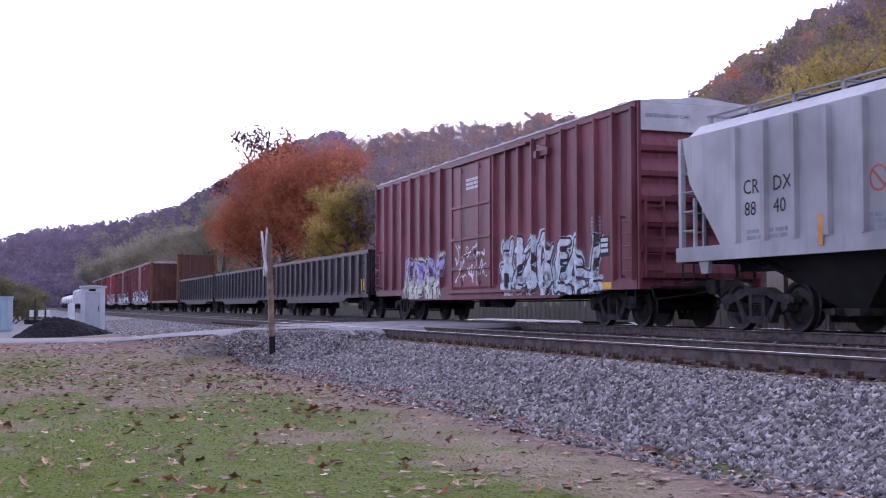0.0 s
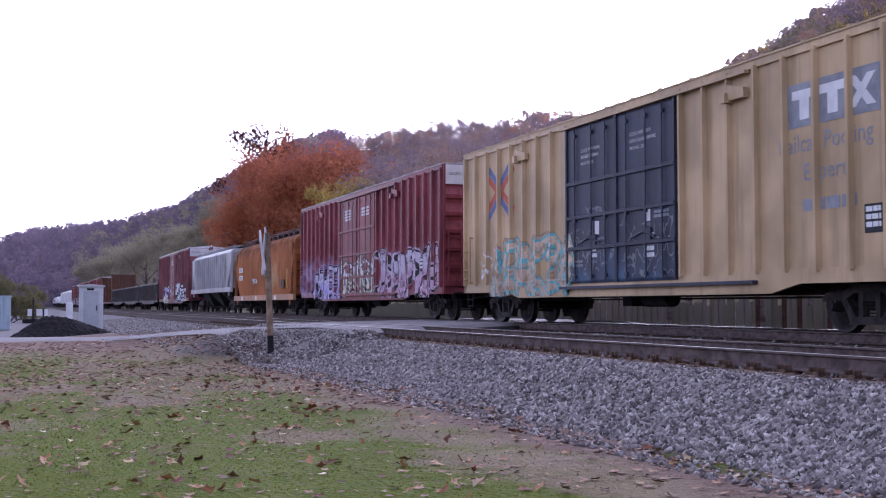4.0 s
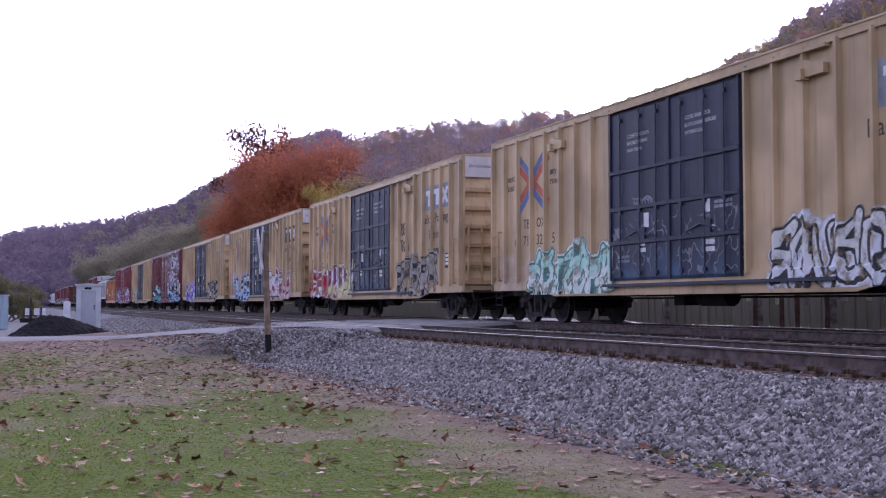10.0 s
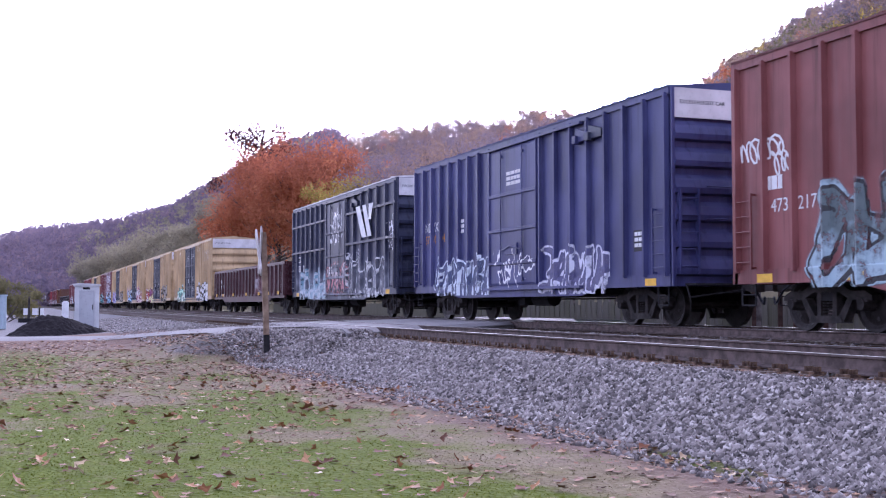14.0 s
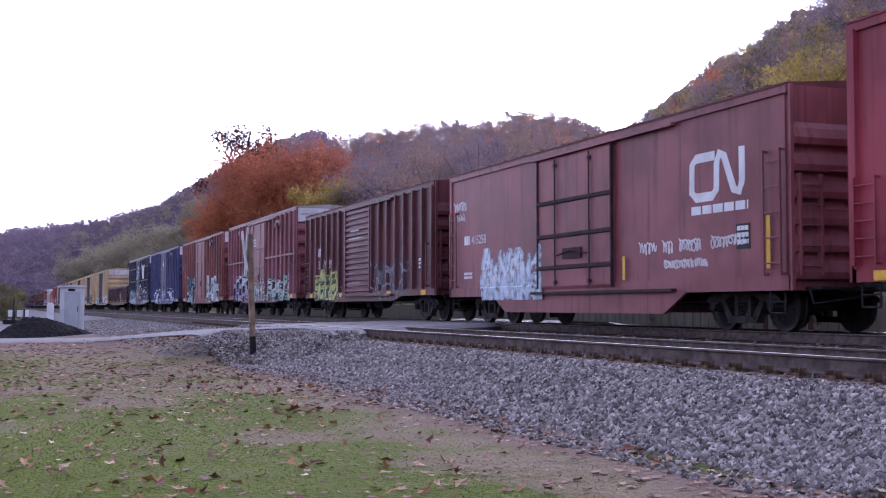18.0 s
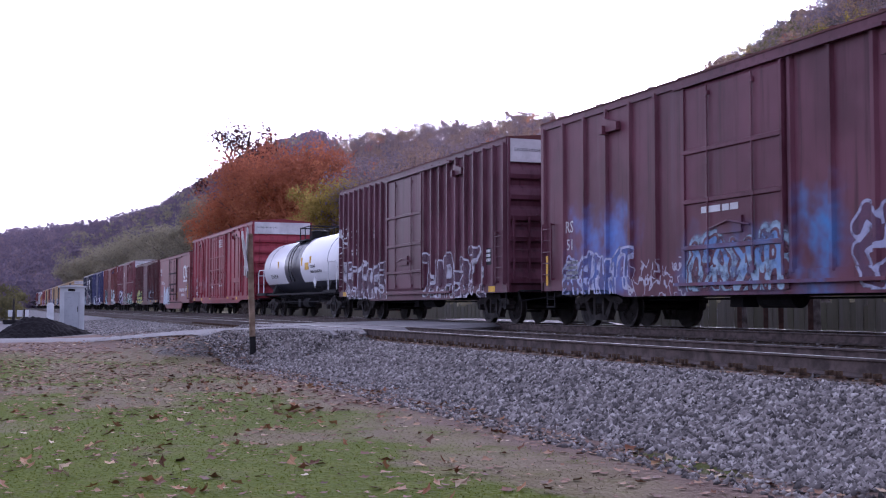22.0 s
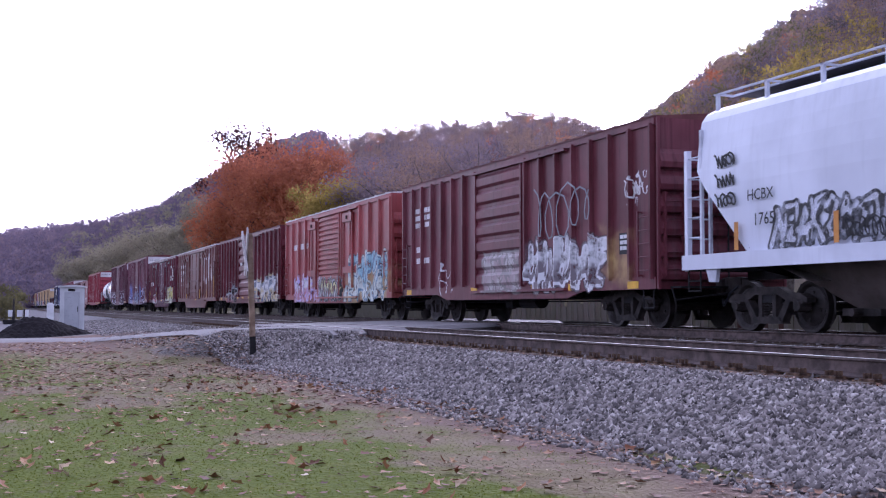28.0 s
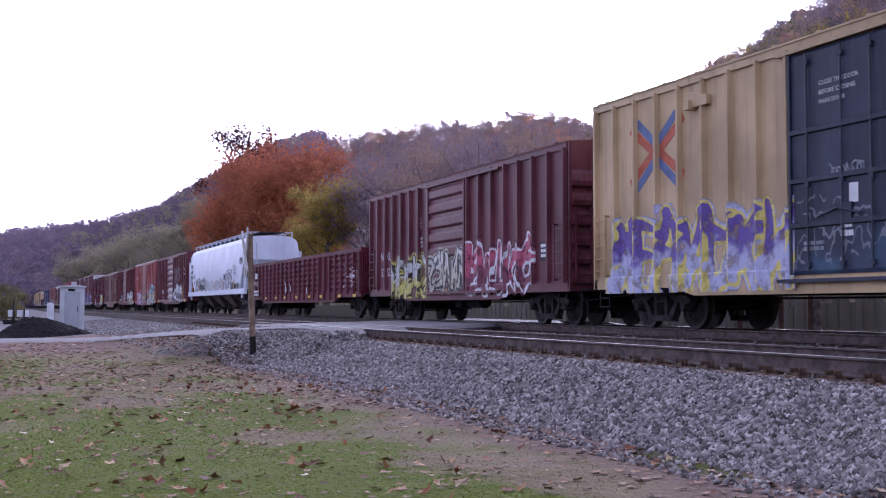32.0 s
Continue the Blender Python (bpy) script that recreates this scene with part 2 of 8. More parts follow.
def ground_height(x, y):
    x, y = np.asarray(x, float), np.asarray(y, float)
    r = np.hypot(x, y)
    az = -np.degrees(np.arctan2(y, x))
    d = np.interp(az, RIDGE[:, 0], RIDGE[:, 1])
    h = np.interp(az, RIDGE[:, 0], RIDGE[:, 2])
    start = np.minimum(0.5 * d, np.where(az > 0, 45 / np.maximum(np.sin(np.radians(np.clip(az, 1, 90))), 0.05), 1e9))
    up = np.clip((r - start) / np.maximum(d - start, 1), 0, 1.6)
    hill = h * np.where(up < 1, up ** 0.85, 1 - 0.35 * (up - 1))
    hill = hill * (1 + 0.07 * np.sin(x / 37 + 1) * np.cos(y / 29) * np.clip(1 - up, 0, 1))
    # the railway bank
    bank = np.interp(-y, [4.55, 4.9, 6.1, 6.4, 7.0, 9.1, 9.8, 11.6, 12.4, 15.2, 16.4, 17.6, 40], [0, 0.06, 0.385, 0.44, 0.447, 0.447, 0.38, 0.38, 0.43, 0.43, 0.2, 0.14, 0.2])
    yard = np.interp(-y, [0, 1.5, 4.0, 6.2, 6.6], [0.02, 0.05, 0.2, 0.4, 0.43])
    far_side = smooth01(30, 40, x) * (y > -6.6)
    low = np.where(far_side > 0, bank * (1 - far_side) + yard * far_side, bank)
    low = low + 0.02 * np.sin(x * 0.9 + 0.6 * y) * np.cos(y * 1.1) * (y > -4.3) * (x < 30)
    # the road's own bank
    for (ax, ay, az_), (bx, by, bz), wa, wb in zip(ROAD, ROAD[1:], ROAD_W, ROAD_W[1:]):
        ex, ey = bx - ax, by - ay
        t = np.clip(((x - ax) * ex + (y - ay) * ey) / (ex * ex + ey * ey), 0, 1)
        dist = np.hypot(x - ax - t * ex, y - ay - t * ey) - (wa + (wb - wa) * t) / 2
        low = np.maximum(low, np.where(y > -6.0, (az_ + (bz - az_) * t - 0.05) - np.maximum(dist - 0.05, 0) * 0.32, -9))
    # ballast heaped up to the crossing's edge
    gap = np.hypot(np.maximum(np.maximum(21.9 - x, x - 30.5), 0), np.maximum(y + 6.0, 0))
    low = np.maximum(low, np.where((y > -6.7) & (y < -4.5), 0.60 - 0.36 * gap, -9))
    return low + np.where(hill > 0.01, hill, 0)


xs = np.concatenate([-np.geomspace(3000, 60, 14), np.arange(-50, 0, 5), np.arange(0, 26, 0.35), np.arange(26, 60, 1.2), np.arange(60, 200, 6), np.geomspace(206, 3500, 46)])
ys = np.concatenate([-np.geomspace(3000, 60, 52), np.arange(-58, -19, 1.5), np.arange(-18.6, 4, 0.3), np.arange(4.5, 40, 3), np.geomspace(45, 3000, 14)])
gx, gy = np.meshgrid(xs, ys, indexing="ij")
gz = ground_height(gx, gy)
gv = np.stack([gx, gy, gz], -1).reshape(-1, 3)
ni, nj = gx.shape
ii, jj = np.meshgrid(np.arange(ni - 1), np.arange(nj - 1), indexing="ij")
q = (ii * nj + jj).ravel()
gf = np.stack([q, q + nj, q + nj + 1, q + 1], 1)

n = Nodes("lawn_and_valley_floor", 0.95, 0.0, 0.08)
sep = n.t.nodes.new("ShaderNodeSeparateXYZ")
n.put(sep.inputs[0], n.coord)
GX, GY, GZ = sep.outputs
def lawn_patch(n, gx, gy):
    """Where the lawn is green (1) or dry (0): broad patches, greener close by and at the road."""
    near_by = n.math("MULTIPLY", n.math("MULTIPLY", n.step(gx, 15.5, 12.0), n.step(gy, -3.5, -2.4)), 0.12)
    by_road = n.math("MULTIPLY", n.math("MULTIPLY", n.step(gx, 16.0, 18.5), n.step(gy, -1.3, -0.3)), 0.2)
    base = n.math("ADD", n.noise(0.5, 4.0, n.shifted(n.scaled(n.coord, (0.9, 1.3, 0)), (0.6, 2.1, 0)), 0.6), n.math("ADD", near_by, by_road))
    return n.step(base, 0.48, 0.58)


patch = lawn_patch(n, GX, GY)
fine = n.noise(16.0, 4.0)
green = n.mix(fine, (0.042, 0.063, 0.001), (0.094, 0.117, 0.004))
straw = n.mix(fine, (0.098, 0.077, 0.040), (0.180, 0.140, 0.086))
bare = n.step(n.noise(0.33, 4.0, n.shifted(n.coord, (3, 8, 0))), 0.56, 0.68)
lawn = n.mix(patch, straw, green)
mottle = n.noise(3.2, 5.0, None, 0.65)
lawn = n.mix(n.math("MULTIPLY", n.step(mottle, 0.45, 0.7), 0.35), lawn, (0.12, 0.12, 0.02))
lawn = n.mix(n.math("MULTIPLY", n.step(n.noise(6.5, 4.0, n.shifted(n.coord, (5, 1, 0))), 0.56, 0.72), 0.6), lawn, (0.10, 0.07, 0.04))
lawn = n.mix(n.math("MULTIPLY", bare, 0.7), lawn, n.mix(fine, (0.13, 0.10, 0.07), (0.22, 0.165, 0.12)))
dirt = n.mix(n.noise(7.0, 5.0), (0.075, 0.047, 0.038), (0.190, 0.128, 0.104))
to_bank = n.math("ADD", GY, n.math("MULTIPLY", n.noise(0.8, 3.0), 1.6))
verge = n.mix(fine, (0.13, 0.105, 0.06), (0.23, 0.185, 0.12))
lawn = n.mix(n.math("MULTIPLY", n.step(to_bank, -2.1, -3.1), n.step(n.noise(1.1, 4.0), 0.32, 0.6)), lawn, verge)
lawn = n.mix(n.step(to_bank, -2.6, -3.5), lawn, dirt)
lawn = n.mix(n.step(n.math("ADD", GX, n.math("MULTIPLY", n.noise(0.5, 3.0), 6.0)), 27.0, 36.0), lawn, dirt)
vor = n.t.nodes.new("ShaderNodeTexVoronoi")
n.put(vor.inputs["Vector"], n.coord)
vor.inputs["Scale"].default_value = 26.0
# Cells darken to their edges: the shade between stones, put into the colour.
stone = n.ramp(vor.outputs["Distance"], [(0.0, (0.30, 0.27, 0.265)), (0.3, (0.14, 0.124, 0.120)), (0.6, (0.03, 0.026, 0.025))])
stone = n.mix(n.step(n.noise(0.9, 3.0), 0.45, 0.7), stone, dark((0.2, 0.16, 0.15), 0.8))
edge = n.math("ADD", GY, n.math("MULTIPLY", n.noise(2.5, 3.0), 0.5))
moss_x = n.math("DIVIDE", n.math("SUBTRACT", GX, 7.1), 1.1)
moss_y = n.math("DIVIDE", n.math("ADD", GY, 4.5), 0.22)
moss_d = n.math("ADD", n.math("ADD", n.math("MULTIPLY", moss_x, moss_x), n.math("MULTIPLY", moss_y, moss_y)), n.math("MULTIPLY", n.noise(5.0, 3.0), 1.2))
lawn = n.mix(n.step(moss_d, 1.5, 0.7), lawn, (0.05, 0.058, 0.008))
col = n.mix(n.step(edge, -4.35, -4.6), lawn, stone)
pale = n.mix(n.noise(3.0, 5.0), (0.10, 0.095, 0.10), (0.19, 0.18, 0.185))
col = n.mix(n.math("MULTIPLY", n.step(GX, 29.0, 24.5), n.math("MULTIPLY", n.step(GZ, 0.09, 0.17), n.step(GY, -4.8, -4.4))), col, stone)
col = n.mix(n.math("MULTIPLY", n.step(GX, 40.5, 42.5), n.step(GY, 9.0, 6.0)), col, pale)
col = n.mix(n.step(GY, -17.2, -17.8), col, pale)
weeds = n.mix(n.noise(1.2, 5.0), (0.06, 0.06, 0.028), (0.15, 0.12, 0.075))
col = n.mix(n.step(n.math("ADD", GY, n.noise(0.6, 3.0)), -20.5, -21.5), col, weeds)
forest_floor = n.mix(n.noise(0.25, 5.0), (0.10, 0.078, 0.075), (0.17, 0.13, 0.115))
col = n.mix(n.step(GZ, 1.5, 4.0), col, forest_floor)
n.bump(vor.outputs["Distance"], 0.5, 0.03)
M_GROUND = n.color(col)
thing("ground", arrays("ground", gv, gf, M_GROUND, True), None, "patchy autumn lawn rising to wooded valley sides, unseen added hills behind", "ground", kind="structure")

# ---------------- tracks ----------------
RAIL_W = [(-0.07, 0), (0.07, 0), (0.07, 0.012), (0.012, 0.035), (0.012, 0.14), (0.036, 0.15), (0.036, 0.168), (-0.036, 0.168), (-0.036, 0.15), (-0.012, 0.14), (-0.012, 0.035), (-0.07, 0.012)]


def rail(name, y, x0, x1, label):
    m = Mesh()
    m.prism([(y + a, ZR - 0.172 + b) for a, b in RAIL_W], x0, x1, 0, "x")
    m.box(x0, x1, y - 0.036, y + 0.036, ZR - 0.004, ZR, 1)
    return thing(name, m, [M_RAIL, M_RAILTOP], label, "rail", "rails of the two tracks", "structure")


for yc in (Y_NEAR, Y_TRAIN):
    for side in (0.753, -0.753):
        rail("rail", yc + side, -120, 900, "rusty steel rail with polished head on ballast")

nt_ = Nodes("creosoted_tie_timber", 0.95)
grain = nt_.noise(1.0, 5.0, nt_.scaled(nt_.coord, (30, 2, 30)))
M_TIE = nt_.color(nt_.mix(grain, (0.028, 0.02, 0.017), (0.12, 0.082, 0.06)))
M_PLATE = simple("rusty_tie_plate", (0.06, 0.034, 0.024), 0.9, 0.1, 6.0, 0.4, second=(0.30, 0.19, 0.12))
tie_mesh = Mesh().prism([(-0.115, 0), (0.115, 0), (0.115, 0.165), (0.1, 0.18), (-0.1, 0.18), (-0.115, 0.165)], -1.3, 1.3).data("tie", M_TIE)
plate_mesh = Mesh()
for s in (0.753, -0.753):
    plate_mesh.box(-0.095, 0.095, s - 0.19, s + 0.19, 0.18, 0.204)
    for a in (-0.06, 0.06):
        for b in (-0.1, 0.1, 0.15):
            plate_mesh.box(a - 0.014, a + 0.014, s + b - 0.014, s + b + 0.014, 0.19, 0.25)
plate_mesh = plate_mesh.data("tie_plates", M_PLATE)
track_bed = empty_thing("track_ties", "weathered timber ties with rusty plates under the rails", "railway ties", kind="structure")
rest = Mesh()
for yc in (Y_NEAR, Y_TRAIN):
    for i in range(-10, 420):
        x = 0.6 + i * 0.495
        if yc == Y_NEAR and 0 <= i < 90:
            for nm, me in (("tie", tie_mesh), ("tie_plate", plate_mesh)):
                t = new(nm, me)
                t.location = (x, yc, ZR - 0.368)
                t.parent = track_bed
        else:
            z = ZR - 0.368
            rest.box(x - 0.115, x + 0.115, yc - 1.3, yc + 1.3, z, z + 0.18)
part("far_ties", rest, M_TIE, track_bed)["kind"] = "stuff"

# ---------------- level crossing and road ----------------
na = Nodes("worn_asphalt", 0.9, 0.0, 0.15)
acol = na.mix(na.noise(0.8, 4.0), (0.15, 0.14, 0.145), (0.235, 0.22, 0.225))
acol = na.mix(na.math("MULTIPLY", na.step(na.noise(45, 3.0), 0.5, 0.7), 0.5), acol, (0.09, 0.085, 0.09))
acol = na.mix(na.step(na.noise(0.35, 5.0, na.scaled(na.coord, (1, 0.3, 1))), 0.56, 0.66), acol, (0.11, 0.105, 0.11))
na.bump(na.noise(60, 2.0), 0.3, 0.004)
M_ASPHALT = na.color(acol)
X0C, X1C = 22.0, 30.2
cross = Mesh()
cuts = []
for yc in (Y_NEAR, Y_TRAIN):
    cuts += [(yc + 0.80, yc + 0.70), (yc - 0.71, yc - 0.80)]
yy = -6.0
for a, b in cuts + [(-17.6, -17.6)]:
    sa, sb = -(a + 6.4) * 1.15, -(yy + 6.4) * 1.15
    v = []
    for s_, y_ in ((sa, a), (sb, yy)):
        v += [(X0C + s_, y_, 0.15), (X1C + s_, y_, 0.15), (X1C + s_, y_, ZR - 0.012), (X0C + s_ + 0.35, y_, ZR - 0.012), (X0C + s_, y_, ZR - 0.09)]
    cross.add(v, [(0, 1, 2, 3, 4), (9, 8, 7, 6, 5)] + [(i, i + 5, (i + 1) % 5 + 5, (i + 1) % 5) for i in range(5)])
    yy = b
thing("level_crossing", cross, M_ASPHALT, "worn asphalt level crossing laid between the rails", "level crossing", kind="structure")


def road_strip(name, centre, width, mat, label):
    m = Mesh()
    v, f = [], []
    for i, (x, y, z) in enumerate(centre):
        j, k = max(i - 1, 0), min(i + 1, len(centre) - 1)
        d = Vector((centre[k][0] - centre[j][0], centre[k][1] - centre[j][1], 0)).normalized()
        s = Vector((-d.y, d.x, 0))
        w = width[i] if isinstance(width, (list, tuple)) else width
        for e, dz in ((-w / 2 - 0.4, -0.13), (-w / 2, -0.01), (0, 0.02), (w / 2, -0.01), (w / 2 + 0.4, -0.13)):
            v.append((x + s.x * e, y + s.y * e, z + dz))
        if i:
            f += [((i - 1) * 5 + c, (i - 1) * 5 + c + 1, i * 5 + c + 1, i * 5 + c) for c in range(4)]
    m.add(v, f)
    return thing(name, m, mat, label, "road", kind="structure", smooth=True)


road_strip("road", ROAD, ROAD_W, M_ASPHALT, "narrow worn asphalt road running up to the crossing")
road_strip("track_road", [(38.2, -17.4, ZR - 0.06), (39.5, -19, 0.45), (44, -24, 0.4), (52, -32, 1.0)], 7.0, M_ASPHALT, "asphalt road leaving the crossing behind the tracks")


# ---------------- trees ----------------
def leaf_material(name, stops, rough=0.85, through_it=0.45, spread=0.2):
    """Leaves: colour by clump and by leaf; part of the light passes through them."""
    n = Nodes(name, rough)
    f = n.math("ADD", n.math("MULTIPLY", n.island(), spread), n.math("MULTIPLY", n.noise(0.09, 2.0, n.coord), 1.0 - spread))
    n.b.inputs["Specular IOR Level"].default_value = 0.1
    col = n.ramp(f, stops)
    thin = n.t.nodes.new("ShaderNodeBsdfTranslucent")
    both = n.t.nodes.new("ShaderNodeMixShader")
    both.inputs[0].default_value = through_it
    n.t.links.new(col, thin.inputs["Color"])
    n.t.links.new(n.b.outputs[0], both.inputs[1])
    n.t.links.new(thin.outputs[0], both.inputs[2])
    n.t.links.new(both.outputs[0], n.t.nodes["Material Output"].inputs["Surface"])
    return n.color(col)


M_BARK = simple("grey_brown_bark", (0.075, 0.06, 0.055), 0.95, 0, 3.0, 0.4, second=(0.14, 0.12, 0.11))
LEAF = {
    "rust": leaf_material("rust_orange_leaves", [(0.3, (0.275, 0.098, 0.060)), (0.5, (0.413, 0.144, 0.075)), (0.7, (0.550, 0.237, 0.106))]),
    "brown": leaf_material("dull_brown_leaves", [(0.3, (0.156, 0.110, 0.106)), (0.5, (0.240, 0.166, 0.138)), (0.7, (0.336, 0.222, 0.150))]),
    # The purple shift of this grey puts some distance haze into the colour.
    "grey": leaf_material("thin_grey_twigs_haze_tint", [(0.3, (0.144, 0.115, 0.142)), (0.5, (0.198, 0.156, 0.182)), (0.7, (0.270, 0.210, 0.222))]),
    "olive": leaf_material("fading_olive_leaves", [(0.3, (0.085, 0.083, 0.050)), (0.5, (0.145, 0.132, 0.066)), (0.7, (0.22, 0.185, 0.080))]),
    "yellow": leaf_material("yellow_leaves", [(0.3, (0.20, 0.155, 0.055)), (0.5, (0.32, 0.235, 0.065)), (0.7, (0.46, 0.34, 0.085))]),
    # Bluish mauve: the haze over the far ridge, put into the leaf colour.
    "haze_mauve": leaf_material("far_woods_haze_tint", [(0.3, (0.117, 0.099, 0.143)), (0.5, (0.162, 0.127, 0.171)), (0.7, (0.221, 0.160, 0.175))]),
    # Olive made lighter and greyer: haze over distant trees, mixed into the colour.
    "pale": leaf_material("haze_paled_olive_leaves", [(0.3, (0.156, 0.150, 0.120)), (0.5, (0.240, 0.216, 0.156)), (0.7, (0.324, 0.282, 0.180))]),
    "dark": leaf_material("dark_red_leaves", [(0.3, (0.03, 0.012, 0.016)), (0.5, (0.075, 0.024, 0.026)), (0.7, (0.13, 0.04, 0.03))], through_it=0.2),
}
rng = np.random.default_rng(7)


def leaf_cloud(centres, radii, count, size, squash=0.8):
    """Triangular leaf sprays scattered in clumps: verts and faces."""
    k = rng.integers(0, len(centres), count)
    d = rng.normal(size=(count, 3))
    d /= np.linalg.norm(d, axis=1, keepdims=True)
    d *= (rng.random((count, 1)) ** 0.4)
    d[:, 2] *= squash
    p = centres[k] + d * radii[k][:, None]
    a = rng.normal(size=(count, 3)) * size
    b = rng.normal(size=(count, 3)) * size
    v = np.stack([p, p + a, p + b], 1).reshape(-1, 3)
    return v, np.arange(count * 3).reshape(-1, 3)


def limbs(height, spread, count, seed, lean=0.0):
    """Tapered trunk with limbs; returns its mesh and the limb ends."""
    r = random.Random(seed)
    m, ends = Mesh(), []
    base_r = height * 0.022
    top = Vector((lean * height, 0, height * 0.78))
    pts = [Vector((0, 0, -0.4)), Vector((0.02 * height * r.uniform(-1, 1), 0.02 * height * r.uniform(-1, 1), height * 0.3)),
           Vector((lean * height * 0.5 + 0.03 * height * r.uniform(-1, 1), 0.03 * height * r.uniform(-1, 1), height * 0.55)), top]
    rad = [base_r * 1.25, base_r * 0.8, base_r * 0.5, base_r * 0.15]
    for i in range(3):
        m.tube(pts[i], pts[i + 1], rad[i], rad[i + 1], 7)
    for i in range(count):
        u = r.uniform(0.28, 0.95)
        k = 1 if u < 0.6 else 2
        s = pts[k].lerp(pts[k + 1], (u - 0.28) / 0.32 if k == 1 else (u - 0.6) / 0.4)
        ang = i * 2.4 + r.uniform(-0.5, 0.5)
        ln = spread * r.uniform(0.6, 1.05) * (1.15 - 0.55 * u)
        e = s + Vector((math.cos(ang) * ln, math.sin(ang) * ln, ln * r.uniform(0.5, 1.1)))
        mid = s.lerp(e, 0.5) + Vector((0, 0, -0.08 * ln))
        w = base_r * 0.34 * (1.1 - 0.6 * u)
        m.tube(s, mid, w, w * 0.65, 5)
        m.tube(mid, e, w * 0.65, w * 0.2, 5)
        ends += [mid, e]
        for j in range(3):
            t = mid.lerp(e, r.uniform(0, 0.9))
            q = t + Vector((r.uniform(-1, 1), r.uniform(-1, 1), r.uniform(0.1, 1.2))) * ln * 0.34
            m.tube(t, q, w * 0.35, w * 0.1, 4)
            ends.append(q)
    ends.append(top)
    return m, ends


def tree(name, at, height, spread, leaf, count, size, seed, label, group="", lean=0.0, clump=0.2, n_limbs=13):
    m, ends = limbs(height, spread, n_limbs, seed, lean)
    ob = empty_thing(name, label, "tree", group, at)
    part("trunk", m, M_BARK, ob)
    if count:
        c = np.array([tuple(e) for e in ends])
        v, f = leaf_cloud(c, np.full(len(c), spread * clump) * rng.uniform(0.6, 1.3, len(c)), count, size)
        part("crown", arrays("crown", v, f, LEAF[leaf]), None, ob)
    return ob


def at_ground(x, y):
    return (x, y, float(ground_height(x, y)))


def polar(az, r):
    return at_ground(r * math.cos(radians(az)), -r * math.sin(radians(az)))


# the great rust-coloured tree and its neighbours beyond the train
for az, r, h, sp, seed in ((12.2, 128, 18.2, 6.2, 3), (14.0, 122, 19.4, 5.2, 4), (11.1, 134, 15.0, 5.0, 14), (13.2, 118, 15.0, 5.6, 15), (14.7, 126, 16.0, 4.4, 17)):
    tree("maple_tree", polar(az, r), h, sp, "rust", int(5200 * sp), 0.13, seed, "large maple with dense rust-orange autumn leaves", "autumn trees by the line", clump=0.42, n_limbs=26)
tree("oak_tree", polar(11.5, 138), 27.6, 5.8, "dark", 11000, 0.13, 5, "tall thin-leaved oak with dark red top leaves", "autumn trees by the line", clump=0.24, n_limbs=24)
tree("poplar_tree", polar(15.2, 100), 12.2, 3.9, "yellow", 17000, 0.11, 6, "yellowing tree at the edge of the wood", "autumn trees by the line", clump=0.3, n_limbs=16)
for i, (az, r, h, s, lf, c) in enumerate([(17.4, 100, 11, 4.4, "grey", 1800), (18.4, 96, 14, 5.5, "grey", 2600), (20.5, 88, 13, 5, "brown", 2600), (22.6, 84, 13.5, 5, "grey", 1500),
                                          (24.8, 78, 12.5, 4.5, "grey", 1500), (26.6, 74, 13, 5, "brown", 1500), (28.4, 72, 12, 4.5, "grey", 900), (30.0, 74, 13, 5, "brown", 1700),
                                          (31.8, 70, 10.5, 4.6, "brown", 1300), (33.4, 72, 10.5, 4.4, "grey", 1200), (35.2, 66, 11.5, 4.4, "yellow", 1500), (37.2, 70, 15, 4.6, "yellow", 2600),
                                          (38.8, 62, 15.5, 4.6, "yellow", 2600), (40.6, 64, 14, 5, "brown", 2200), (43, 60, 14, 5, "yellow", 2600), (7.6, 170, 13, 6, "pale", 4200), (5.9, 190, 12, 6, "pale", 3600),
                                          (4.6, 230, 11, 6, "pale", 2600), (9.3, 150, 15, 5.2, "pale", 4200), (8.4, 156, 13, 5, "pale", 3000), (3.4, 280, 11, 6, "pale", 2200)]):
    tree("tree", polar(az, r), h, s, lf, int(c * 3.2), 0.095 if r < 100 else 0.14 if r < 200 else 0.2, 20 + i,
         {"brown": "tree with thinning brown autumn leaves", "grey": "nearly bare grey tree at the wood's edge", "olive": "tree with fading olive-green leaves", "pale": "tree with fading green leaves by the line, paled for haze", "yellow": "slender tree with yellow autumn leaves"}[lf], "trees along the foot of the hill", clump=0.26)


for az, r, hi in ((-0.35, 80, 3.4), (-1.3, 84, 3.0), (0.15, 96, 2.6)):
    c = np.stack([rng.uniform(-1.1, 1.1, 26), rng.uniform(-1.7, 1.7, 26), rng.uniform(0.2, hi - 0.6, 26)], 1)
    v, f = leaf_cloud(c, rng.uniform(0.35, 0.7, 26), 5200, 0.085)
    shrub = empty_thing("shrub", "tall olive-brown shrub at the edge of the yard", "shrub", "shrubs by the yard", polar(az, r))
    part("foliage", arrays("foliage", v, f, LEAF["olive"]), None, shrub)
    m = Mesh()
    for k in range(7):
        m.tube((0, 0, -0.2), tuple(c[k]), 0.05, 0.015, 5)
    part("stems", m, M_BARK, shrub)


